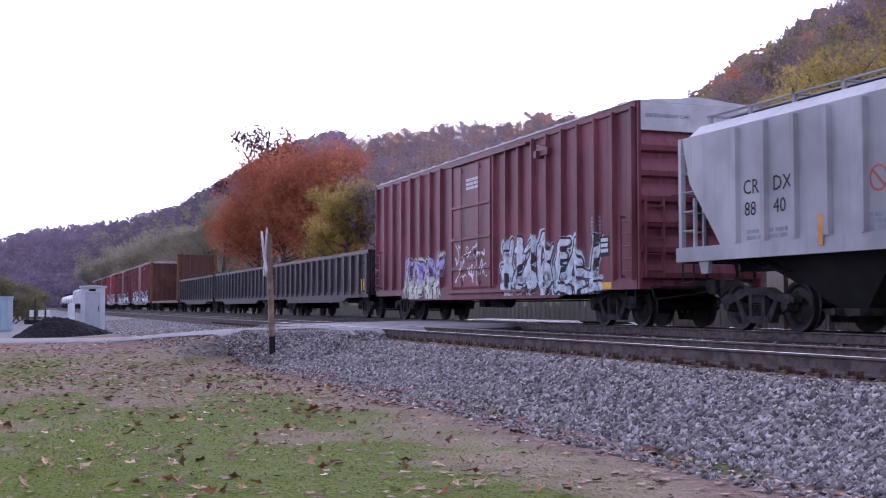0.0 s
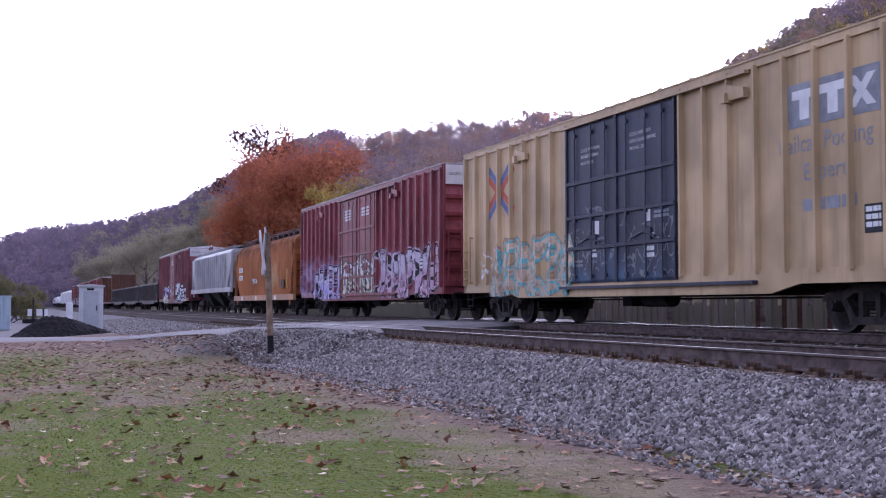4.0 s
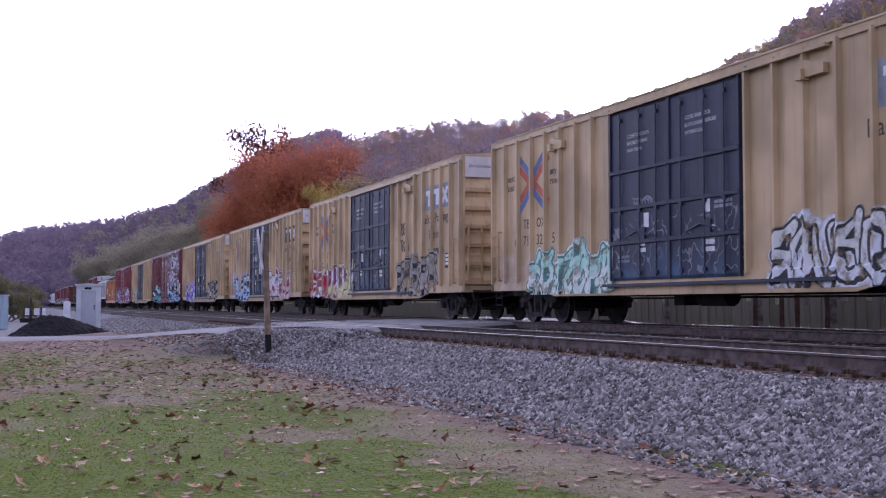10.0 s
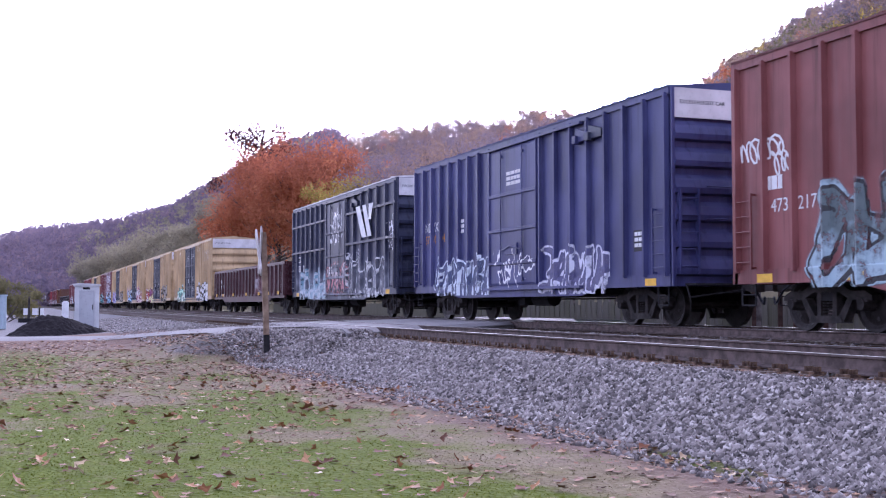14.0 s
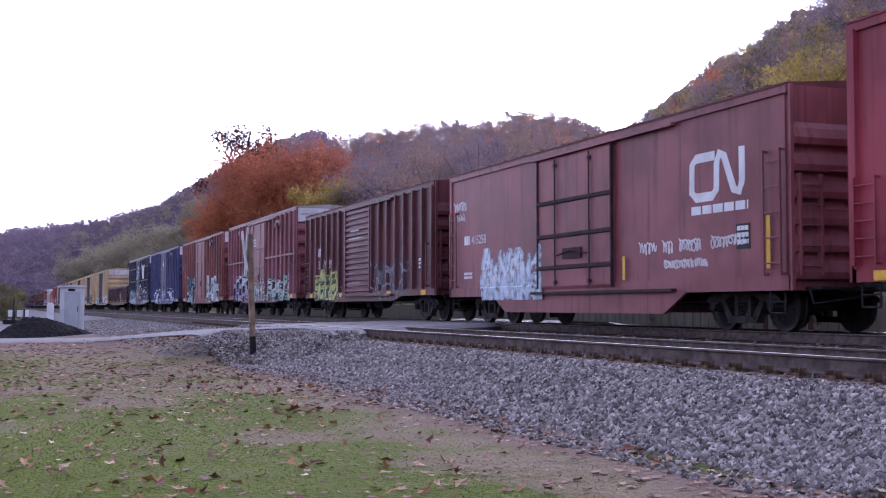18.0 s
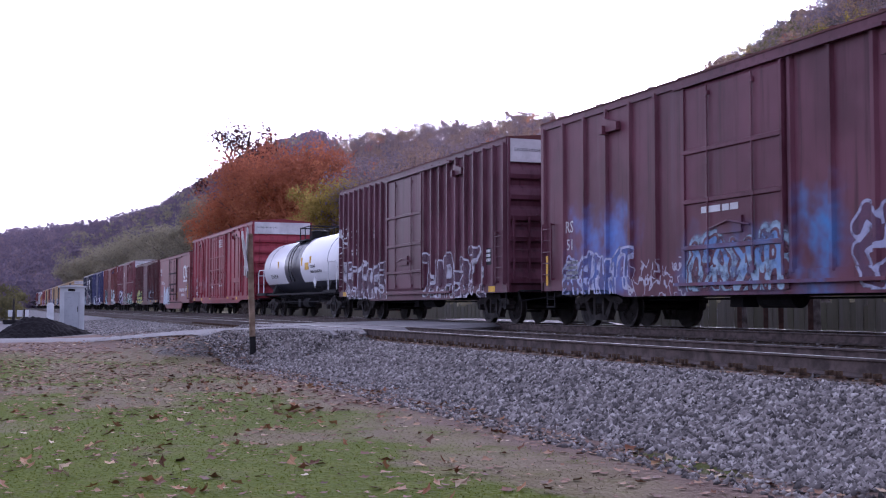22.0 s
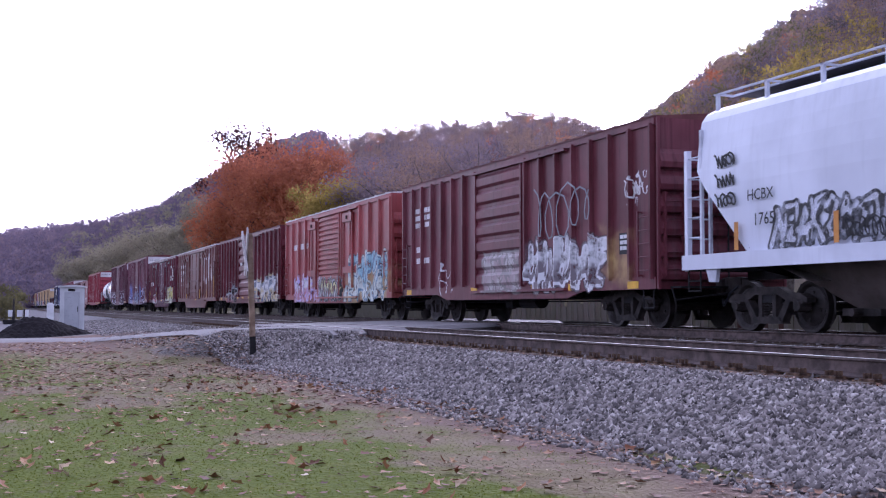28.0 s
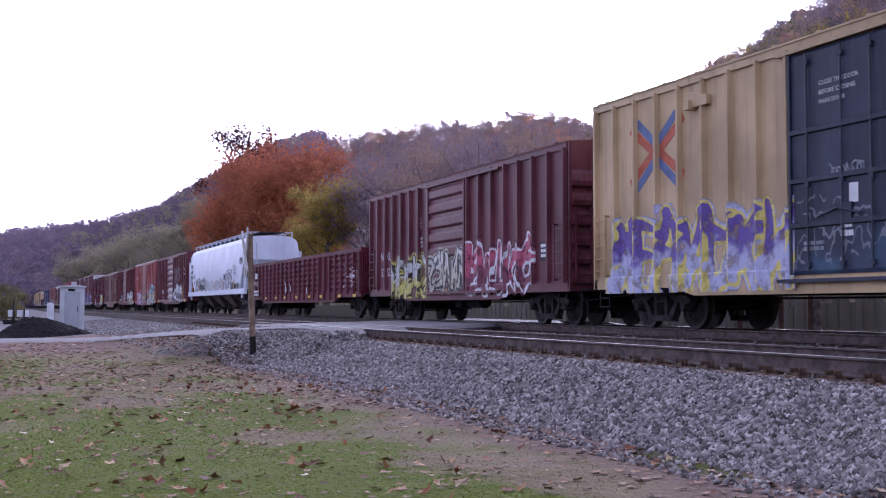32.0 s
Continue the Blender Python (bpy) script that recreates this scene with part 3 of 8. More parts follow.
def forest(name, leaf, count, az0, az1, f0, f1, tris, size, crown, seed, label, tall=(5.5, 10.0)):
    """Woods on the slopes as one piece of stuff: crowns of leaf sprays and thin stems."""
    global rng
    rng = np.random.default_rng(seed)
    az = rng.uniform(az0, az1, count)
    d = np.interp(az, RIDGE[:, 0], RIDGE[:, 1])
    r = d * np.sqrt(rng.uniform(f0 ** 2, f1 ** 2, count))
    x, y = r * np.cos(np.radians(az)), -r * np.sin(np.radians(az))
    keep = (y < -34) | (x > 420)
    x, y, r = x[keep], y[keep], r[keep]
    z = ground_height(x, y)
    h = rng.uniform(*tall, len(x))
    base = np.stack([x, y, z], 1)
    cs, rs = [], []
    for k in range(5):
        o = rng.normal(size=(len(x), 3)) * crown * 0.45
        o[:, 2] = h * (0.12 + 0.2 * k)
        cs.append(base + o)
        rs.append(rng.uniform(0.6, 1.0, len(x)) * crown * (1 - 0.1 * k))
    v, f = leaf_cloud(np.concatenate(cs), np.concatenate(rs), int(len(x) * tris), size)
    ob = thing(name, arrays(name, v, f, LEAF[leaf]), None, label, "woods", kind="stuff")
    lean = rng.normal(size=(len(x), 2)) * 0.7
    sv = []
    for a, b in ((-0.16, 0), (0.16, 0), (0, 0.16)):
        sv.append(base + np.array([a, b, -0.5]))
    top = base.copy()
    top[:, :2] += lean
    top[:, 2] += h * 1.08
    sv.append(top)
    sv = np.stack(sv, 1).reshape(-1, 3)
    k = np.arange(len(x))[:, None] * 4
    sf = np.concatenate([k + np.array(t) for t in ((0, 1, 3), (1, 2, 3), (2, 0, 3))])
    part("stems", arrays("stems", sv, sf, M_BARK), None, ob)
    return ob


forest("hill_woods_brown", "brown", 560, 14, 43, 0.35, 1.0, 620, 0.19, 3.2, 1, "brown autumn woods on the steep valley side")
forest("hill_woods_grey", "grey", 620, 14, 43, 0.35, 1.02, 600, 0.18, 3.0, 2, "leafless woods on the valley side, grey-purple partly for haze")
forest("hill_woods_rust", "rust", 45, 15, 43, 0.4, 1.0, 600, 0.18, 3.0, 3, "scattered rust-red trees in the hillside woods")
forest("hill_woods_olive", "olive", 150, 27, 43, 0.35, 1.0, 650, 0.18, 3.0, 4, "olive and yellow trees on the near slope")
forest("hill_woods_yellow", "yellow", 60, 29, 43, 0.35, 0.95, 650, 0.18, 2.8, 5, "yellow autumn trees on the near slope")
forest("far_woods_brown", "haze_mauve", 2600, -8, 15, 0.35, 1.03, 90, 0.8, 4.6, 6, "distant brown woods on the far ridge, tinted mauve for haze", (8, 14))
forest("far_woods_grey", "haze_mauve", 2200, -8, 15, 0.35, 1.03, 90, 0.8, 4.6, 7, "distant woods on the far ridge, tinted grey-purple for haze", (8, 14))
forest("far_woods_olive", "pale", 500, 3, 14, 0.3, 0.8, 80, 0.9, 4.5, 8, "olive trees at the foot of the far ridge, paled for haze", (8, 14))


# ---------------- railway cars: x forward, y to the near side, z up from the rail ----------------
HALF = 1.50          # half width over the side sheets


def wheelset_mesh():
    m = Mesh()
    for s in (1, -1):
        y = 0.76 * s
        ring = [(math.cos(a * math.pi / 10), math.sin(a * math.pi / 10)) for a in range(20)]
        prof = [(0.10, y + 0.10 * s), (0.16, y + 0.09 * s), (0.34, y + 0.02 * s), (0.40, y + 0.06 * s), (0.455, y + 0.065 * s), (0.457, y - 0.045 * s), (0.485, y - 0.065 * s), (0.34, y - 0.06 * s), (0.1, y - 0.07 * s)]
        v = [(r * c, yy, r * d) for r, yy in prof for c, d in ring]
        f = [(k * 20 + i, k * 20 + (i + 1) % 20, (k + 1) * 20 + (i + 1) % 20, (k + 1) * 20 + i) for k in range(len(prof) - 1) for i in range(20)]
        m.add(v, f)
        for i in range(4):      # cast marks on the plate, which show that it turns
            a = i * math.pi / 2
            m.box(0.24 * math.cos(a) - 0.03, 0.24 * math.cos(a) + 0.03, y + 0.04 * s - 0.03, y + 0.04 * s + 0.03, 0.24 * math.sin(a) - 0.03, 0.24 * math.sin(a) + 0.03)
    m.tube((0, -1.0, 0), (0, 1.0, 0), 0.085, None, 10)
    return m.data("wheelset", M_WHEEL)


def truck_meshes():
    fr = Mesh()
    for y in (0.0,):
        fr.prism([(-1.12, 0.52), (-1.12, 0.60), (-0.95, 0.68), (-0.62, 0.68), (-0.34, 0.80), (0.34, 0.80), (0.62, 0.68), (0.95, 0.68), (1.12, 0.60), (1.12, 0.52), (0.6, 0.54), (0.32, 0.66), (-0.32, 0.66), (-0.6, 0.54)], y - 0.09, y + 0.09)
        fr.prism([(-0.66, 0.55), (-0.56, 0.6), (-0.3, 0.26), (-0.42, 0.17)], y - 0.08, y + 0.08)
        fr.prism([(0.56, 0.6), (0.66, 0.55), (0.42, 0.17), (0.3, 0.26)], y - 0.08, y + 0.08)
        fr.prism([(-0.44, 0.15), (0.44, 0.15), (0.36, 0.27), (-0.36, 0.27)], y - 0.1, y + 0.1)
        for a in (-0.2, 0.2):
            fr.prism([(a - 0.05, 0.24), (a + 0.05, 0.24), (a + 0.05, 0.7), (a - 0.05, 0.7)], y - 0.07, y + 0.07)
    sides = fr.data("side_frame", M_STEEL)
    b = Mesh()
    b.prism([(-0.2, 0.52), (0.2, 0.52), (0.17, 0.70), (-0.17, 0.70)], -1.06, 1.06)
    b.tube((0, 0, 0.68), (0, 0, 0.86), 0.28, None, 12)
    b.box(-0.7, 0.7, -0.05, 0.05, 0.3, 0.36)
    bolster = b.data("bolster", M_UNDER)
    sp = Mesh()
    for a in (-0.11, 0.0, 0.11):
        for k in range(5):
            sp.tube((a, 0, 0.27 + k * 0.05), (a, 0, 0.295 + k * 0.05), 0.05, 0.056, 7)
    springs = sp.data("spring_nest", M_STEEL)
    jb = Mesh().tube((0, -0.1, 0.457), (0, 0.13, 0.457), 0.115, 0.09, 10)
    jb.box(-0.13, 0.13, -0.1, 0.1, 0.5, 0.58)
    boxes = jb.data("bearing_box", M_STEEL)
    return sides, bolster, springs, boxes


WHEELSET = wheelset_mesh()
SIDES, BOLSTER, SPRINGS, BOXES = truck_meshes()
cp = Mesh()
cp.box(-0.1, 0.55, -0.11, 0.11, 0.75, 0.98)
cp.prism([(0.5, 0.74), (0.72, 0.70), (0.86, 0.70), (0.88, 1.02), (0.72, 1.04), (0.5, 1.0)], -0.13, 0.09)
cp.prism([(0.74, 0.72), (0.93, 0.72), (0.93, 1.0), (0.74, 1.0)], 0.07, 0.2)
COUPLER = cp.data("coupler", M_STEEL)
hs = Mesh().pipe([(0, 0.3, 0.85), (0.25, 0.32, 0.72), (0.5, 0.28, 0.5), (0.72, 0.16, 0.47), (0.86, 0.08, 0.6)], 0.025)
HOSE = hs.data("air_hose", simple("air_hose_rubber", (0.02, 0.022, 0.03), 0.6, 0, 4.0, 0.2, 0))
WHEELS = []          # (car, wheelset, its x in the car)


def running_gear(car, length, overhang=1.95):
    for s in (1, -1):
        x = s * (length / 2 - overhang)
        tr = part("truck", BOLSTER, None, car, "black cast side-frame bogie")
        tr.location = (x, 0, 0)
        for y in (1, -1):
            part("side_frame", SIDES, None, tr).location = (0, y * 1.0, 0)
            if y > 0:
                part("spring_nest", SPRINGS, None, tr).location = (0, y * 0.99, 0)
            for a in (0.89, -0.89):
                part("bearing_box", BOXES, None, tr).matrix_basis = pose(a, y * 1.0, 0, 0, 0, 0 if y > 0 else 180)
        for a in (0.89, -0.89):
            w = part("wheelset", WHEELSET, None, tr)
            w.location = (a, 0, 0.457)
            WHEELS.append((car, w, x, a))
        c = part("coupler", COUPLER, None, car)
        c.matrix_basis = pose(s * (length / 2 - 0.02), 0, 0, 0, 0, 0 if s > 0 else 180)
        h = part("air_hose", HOSE, None, car)
        h.matrix_basis = pose(s * (length / 2 - 0.02), 0, 0, 0, 0, 0 if s > 0 else 180)


def underframe(car, length, z=0.95, rods=True):
    m = Mesh()
    m.box(-length / 2, length / 2, -0.22, 0.22, z - 0.25, z)
    for k in range(7):
        x = -length / 2 + (k + 0.5) * length / 7
        m.prism([(-HALF + 0.1, z), (-0.2, z - 0.25), (0.2, z - 0.25), (HALF - 0.1, z)], x - 0.05, x + 0.05, 0, "x")
    part("underframe", m, M_UNDER, car)
    if rods:
        b = Mesh()
        b.tube((-length / 2 + 3, 1.0, z - 0.28), (length / 2 - 3, 1.0, z - 0.28), 0.025)
        b.tube((-length / 2 + 3, 0.6, z - 0.34), (length / 2 - 3, 0.6, z - 0.34), 0.02)
        b.tube((-0.9, 0.75, z - 0.32), (0.1, 0.75, z - 0.32), 0.2, None, 12)
        b.box(0.5, 0.9, 0.6, 0.95, z - 0.5, z - 0.15)
        for x in (-length / 2 + 4, 0.0, length / 2 - 4):
            b.box(x - 0.02, x + 0.02, 0.97, 1.03, z - 0.3, z)
        part("brake_rigging", b, M_UNDER, car)


def ladder(car, mat, x, z0, z1, rungs, y=HALF + 0.09, width=0.46):
    m = Mesh()
    for a in (-width / 2, width / 2):
        m.box(x + a - 0.018, x + a + 0.018, y - 0.015, y + 0.02, z0, z1)
        for z in (z0 + 0.03, z1 - 0.03):
            m.box(x + a - 0.018, x + a + 0.018, y - 0.09, y, z - 0.02, z + 0.02)
    for k in range(rungs):
        z = z0 + (k + 0.5) * (z1 - z0) / rungs
        m.tube((x - width / 2, y, z), (x + width / 2, y, z), 0.013)
    part("ladder", m, mat, car)


def stirrup(car, mat, x, z, s=1):
    m = Mesh()
    m.pipe([(x - 0.2, s * (HALF - 0.02), z), (x - 0.2, s * (HALF - 0.02), z - 0.38), (x + 0.2, s * (HALF - 0.02), z - 0.38), (x + 0.2, s * (HALF - 0.02), z)], 0.017)
    m.tube((x - 0.2, s * (HALF - 0.02), z - 0.19), (x + 0.2, s * (HALF - 0.02), z - 0.19), 0.014)
    part("step", m, mat, car)


def lettering(car, words, x, z, size, mat, y=HALF + 0.006, name="lettering", end=False, sx=1.0):
    """words start at x (their left end, seen from the near side) on base line z."""
    c = bpy.data.curves.new(name, "FONT")
    c.body, c.size, c.extrude, c.resolution_u = words, size * 1.38, 0.0015, 2
    c.materials.append(mat)
    ob = new(name, c)
    ob.parent = car
    if end:
        ob.matrix_basis = Matrix(((0, 0, -1, x), (-1, 0, 0, y), (0, 1, 0, z), (0, 0, 0, 1))) @ Matrix.Diagonal((sx, 1, 1, 1))
    else:
        ob.matrix_basis = Matrix(((-1, 0, 0, x), (0, 0, 1, y), (0, 1, 0, z), (0, 0, 0, 1))) @ Matrix.Diagonal((sx, 1, 1, 1))
    return ob


def bars(car, x, z, width, rows, row_h, mat, y=HALF + 0.006, gap=0.5, breaks=3, name="stencil_mark"):
    """Unreadable stencilling: short bars in rows, from x towards the rear."""
    m = Mesh()
    r = random.Random(round((x + z) * 100))
    for k in range(rows):
        z1 = z - k * row_h * (1 + gap)
        a = 0.0
        while a < width - 0.02:
            w = min(width - a, width / breaks * r.uniform(0.6, 1.1))
            m.box(x - a - w * 0.86, x - a, y - 0.004, y, z1 - row_h, z1)
            a += w
    part(name, m, mat, car)["kind"] = "stuff"


def plate(car, name, x0, x1, z0, z1, mat, y=HALF + 0.006, label=""):
    m = Mesh().box(min(x0, x1), max(x0, x1), y - 0.005, y, z0, z1)
    part(name, m, mat, car, label)


def shape(car, name, pts, mat, y=HALF + 0.006, label=""):
    m = Mesh().prism(pts, y - 0.005, y)
    part(name, m, mat, car, label)


def thick_line(pts, w):
    """Outline of a bent band of width w through pts (x, z)."""
    l, r = [], []
    for i, p in enumerate(pts):
        a, b = Vector(pts[max(i - 1, 0)]), Vector(pts[min(i + 1, len(pts) - 1)])
        d = (b - a).normalized()
        n = Vector((-d.y, d.x)) * w / 2
        l.append((p[0] + n.x, p[1] + n.y))
        r.append((p[0] - n.x, p[1] - n.y))
    return l, r


def band(car, name, pts, w, mat, y=HALF + 0.006, label=""):
    l, r = thick_line(pts, w)
    k = len(pts)
    v = [(a, b, d) for d in (0, 1) for a, b in l + r]
    v = [(a, y - 0.005 + 0.005 * d, b) for a, b, d in v]
    f = []
    for i in range(k - 1):
        f += [(i, i + 1, k + i + 1, k + i), (2 * k + i, 3 * k + i, 3 * k + i + 1, 2 * k + i + 1), (i, 2 * k + i, 2 * k + i + 1, i + 1), (k + i, k + i + 1, 3 * k + i + 1, 3 * k + i)]
    part(name, Mesh().add(v, f), mat, car, label)


def scrawl(car, a0, a1, z0, z1, mat, B, seed, w=0.045, y=HALF + 0.008, slant=0.25):
    """One sprayed line of loops and spikes, not legible, from a0 to a1 behind the front end."""
    r = random.Random(seed)
    h, span = z1 - z0, a1 - a0
    turns = max(2, round(span / (0.42 * h)))
    pts = []
    amp, lift, loop = 0.5, 0.0, 0.2
    for k in range(turns):
        amp2, lift2, loop2 = r.uniform(0.25, 0.5), r.uniform(-0.12, 0.12), r.uniform(-0.1, 0.42)
        for i in range(9):
            f = i / 9
            th = 2 * math.pi * f
            am, li, lo = amp + (amp2 - amp) * f, lift + (lift2 - lift) * f, loop + (loop2 - loop) * f
            z = (z0 + z1) / 2 + h * (li + am * math.cos(th))
            a = a0 + span * (k + f) / turns + lo * h * math.sin(th) - slant * (z - z0)
            pts.append((B / 2 - a, z))
        amp, lift, loop = amp2, lift2, loop2
    band(car, "graffiti_tag", pts, w, mat, y)


def corrugated_end(x, s, z0, z1, ribs=6, w=HALF):
    step = (z1 - z0 - 0.75) / ribs
    out = [(x - s * 0.1, z0), (x, z0)]
    for k in range(ribs):
        z = z0 + 0.12 + (k + 0.5) * step
        out += [(x, z - 0.19), (x + s * 0.11, z - 0.15), (x + s * 0.13, z - 0.04), (x + s * 0.08, z + 0.12), (x, z + 0.23)]
    out += [(x, z1), (x - s * 0.1, z1)]
    return Mesh().prism(out, -w + 0.03, w - 0.03)


def plug_door(car, mat, x_front, x_rear, z0, z1, rod_mat, bars_h=(0.16, 0.40, 0.66), rods=2):
    """A plug door hung on the side, with lock rods, cross bars and a track."""
    y = HALF
    xa, xb = x_rear, x_front
    m = Mesh().prism([(y - 0.02, z0), (y + 0.06, z0), (y + 0.085, z0 + 0.06), (y + 0.085, z1 - 0.06), (y + 0.06, z1), (y - 0.02, z1)], xa + 0.03, xb - 0.03, 0, "x")
    d = part("door", m, mat, car, "plug door with lock rods")
    w = xb - xa
    for k in range(rods):
        x = xa + w * (k + 0.5) / rods + (0.08 if k == 0 else -0.08)
        h = Mesh()
        h.tube((x, y + 0.12, z0 + 0.06), (x, y + 0.12, z1 - 0.05), 0.019)
        for z in (z0 + 0.15, z0 + 0.4 * (z1 - z0), z1 - 0.2):
            h.box(x - 0.05, x + 0.05, y + 0.06, y + 0.14, z - 0.04, z + 0.04)
        part("lock_rod", h, rod_mat, d)
    for f in bars_h:
        z = z0 + f * (z1 - z0)
        h = Mesh().prism([(y + 0.07, z - 0.06), (y + 0.13, z - 0.035), (y + 0.13, z + 0.035), (y + 0.07, z + 0.06)], xa + 0.03, xb - 0.03, 0, "x")
        part("cross_bar", h, rod_mat, d)
    h = Mesh()
    h.pipe([(xa + w * 0.3, y + 0.13, z0 + 0.25 * (z1 - z0)), (xa + w * 0.5, y + 0.16, z0 + 0.28 * (z1 - z0)), (xa + w * 0.7, y + 0.13, z0 + 0.25 * (z1 - z0))], 0.02)
    h.box(xa + w * 0.38, xa + w * 0.62, y + 0.08, y + 0.13, z0 + 0.22 * (z1 - z0), z0 + 0.3 * (z1 - z0))
    part("lock_handle", h, rod_mat, d)
    for x in (xa + 0.04, xb - 0.04):
        part("door_edge", Mesh().box(x - 0.028, x + 0.028, y + 0.06, y + 0.12, z0, z1), rod_mat, d)
    return d


def slide_door(car, mat, x_front, x_rear, z0, z1, ribs=12, depth=0.05):
    y = HALF
    st = (z1 - z0) / ribs
    out = [(y - 0.02, z0), (y + 0.04, z0)]
    for k in range(ribs):
        z = z0 + (k + 0.5) * st
        out += [(y + 0.04, z - st * 0.40), (y + 0.05 + depth, z - st * 0.22), (y + 0.05 + depth, z + st * 0.22), (y + 0.04, z + st * 0.40)]
    out += [(y + 0.04, z1), (y - 0.02, z1)]
    d = part("door", Mesh().prism(out, x_rear, x_front, 0, "x"), mat, car, "ribbed sliding door")
    for x in (x_rear + 0.035, x_front - 0.035):
        part("door_edge", Mesh().box(x - 0.045, x + 0.045, y + 0.03, y + 0.125, z0, z1), mat, d)
        # Solid dark strip beside the edge, standing for the shadow in the gap.
        part("door_gap", Mesh().box(x - 0.03 + (0.085 if x > x_rear + 0.1 else -0.085), x + 0.03 + (0.085 if x > x_rear + 0.1 else -0.085), y, y + 0.02, z0, z1), M_RODS, d)
    return d


def spray_material(name, fill, fill2, line, halo, thin):
    """Spray paint read from the laid-on letter forms: x is the signed distance to the letter edge, y to the cloud's edge, z the height in the piece."""
    n = Nodes(name, 0.5, 0.0, 0.4)
    at = n.t.nodes.new("ShaderNodeAttribute")
    at.attribute_name = "spray"
    sep = n.t.nodes.new("ShaderNodeSeparateXYZ")
    n.t.links.new(at.outputs["Vector"], sep.inputs[0])
    S, C, V = sep.outputs
    fade = n.math("ADD", V, n.math("MULTIPLY", n.math("SUBTRACT", n.noise(2.2, 2.0), 0.5), 1.1))
    tone = n.mix(n.step(fade, 0.40, 0.62), fill2, fill)
    streak = n.noise(1.0, 4.0, n.scaled(n.coord, (6, 6, 0.5)), 0.6)
    tone = n.mix(n.math("MULTIPLY", n.step(streak, 0.5, 0.75), 0.35), tone, dark(fill, 0.4))
    col = n.mix(n.step(S, -0.034, -0.020), tone, line)
    col = n.mix(n.step(S, 0.022, 0.038), col, halo)
    worn = n.math("SUBTRACT", 1.0, n.math("MULTIPLY", n.step(n.noise(4.0, 4.0, None, 0.65), 0.44, 0.70), 0.75))
    cover = n.math("MULTIPLY", n.step(C, 0.02, -0.05), worn)
    cover = n.math("MULTIPLY", cover, n.math("SUBTRACT", 1.0, n.math("MULTIPLY", n.step(S, 0.03, 0.16), 0.45)))
    if thin:
        cover = n.math("MULTIPLY", cover, n.math("MAXIMUM", n.math("MULTIPLY", n.step(S, -0.034, -0.024), n.step(S, 0.032, 0.022)), n.math("MULTIPLY", n.step(S, 0.02, -0.01), 0.35)))
    clear = n.t.nodes.new("ShaderNodeBsdfTransparent")
    both = n.t.nodes.new("ShaderNodeMixShader")
    n.t.links.new(cover, both.inputs[0])
    n.t.links.new(clear.outputs[0], both.inputs[1])
    n.t.links.new(n.b.outputs[0], both.inputs[2])
    n.t.links.new(both.outputs[0], n.t.nodes["Material Output"].inputs["Surface"])
    return n.color(col)


# strokes of abstract letter forms in a unit box
FORMS = [[[(0.1, 0), (0.15, 1), (0.8, 0.1), (0.9, 1)]], [[(0.05, 0), (0.2, 0.8), (0.5, 1), (0.8, 0.8), (0.95, 0)], [(0.2, 0.4), (0.8, 0.42)]],
         [[(0.9, 0.85), (0.45, 1), (0.1, 0.75), (0.85, 0.35), (0.6, 0.02), (0.05, 0.1)]], [[(0.95, 1), (0.15, 0.95), (0.1, 0.05), (0.95, 0)], [(0.1, 0.5), (0.75, 0.52)]],
         [[(0.5, 1), (0.1, 0.7), (0.1, 0.25), (0.5, 0), (0.9, 0.25), (0.9, 0.7), (0.5, 1)]], [[(0.1, 0), (0.12, 1)], [(0.95, 1), (0.2, 0.45), (1.0, 0)]],
         [[(0.0, 0), (0.15, 1), (0.5, 0.3), (0.85, 1), (1.0, 0)]], [[(0.1, 0), (0.1, 1), (0.8, 0.95), (0.85, 0.6), (0.15, 0.45), (0.95, 0)]],
         [[(0.05, 1), (0.95, 0.95)], [(0.5, 0.95), (0.45, 0)]], [[(0.1, 1), (0.15, 0.15), (0.5, 0), (0.85, 0.2), (0.9, 1)]]]


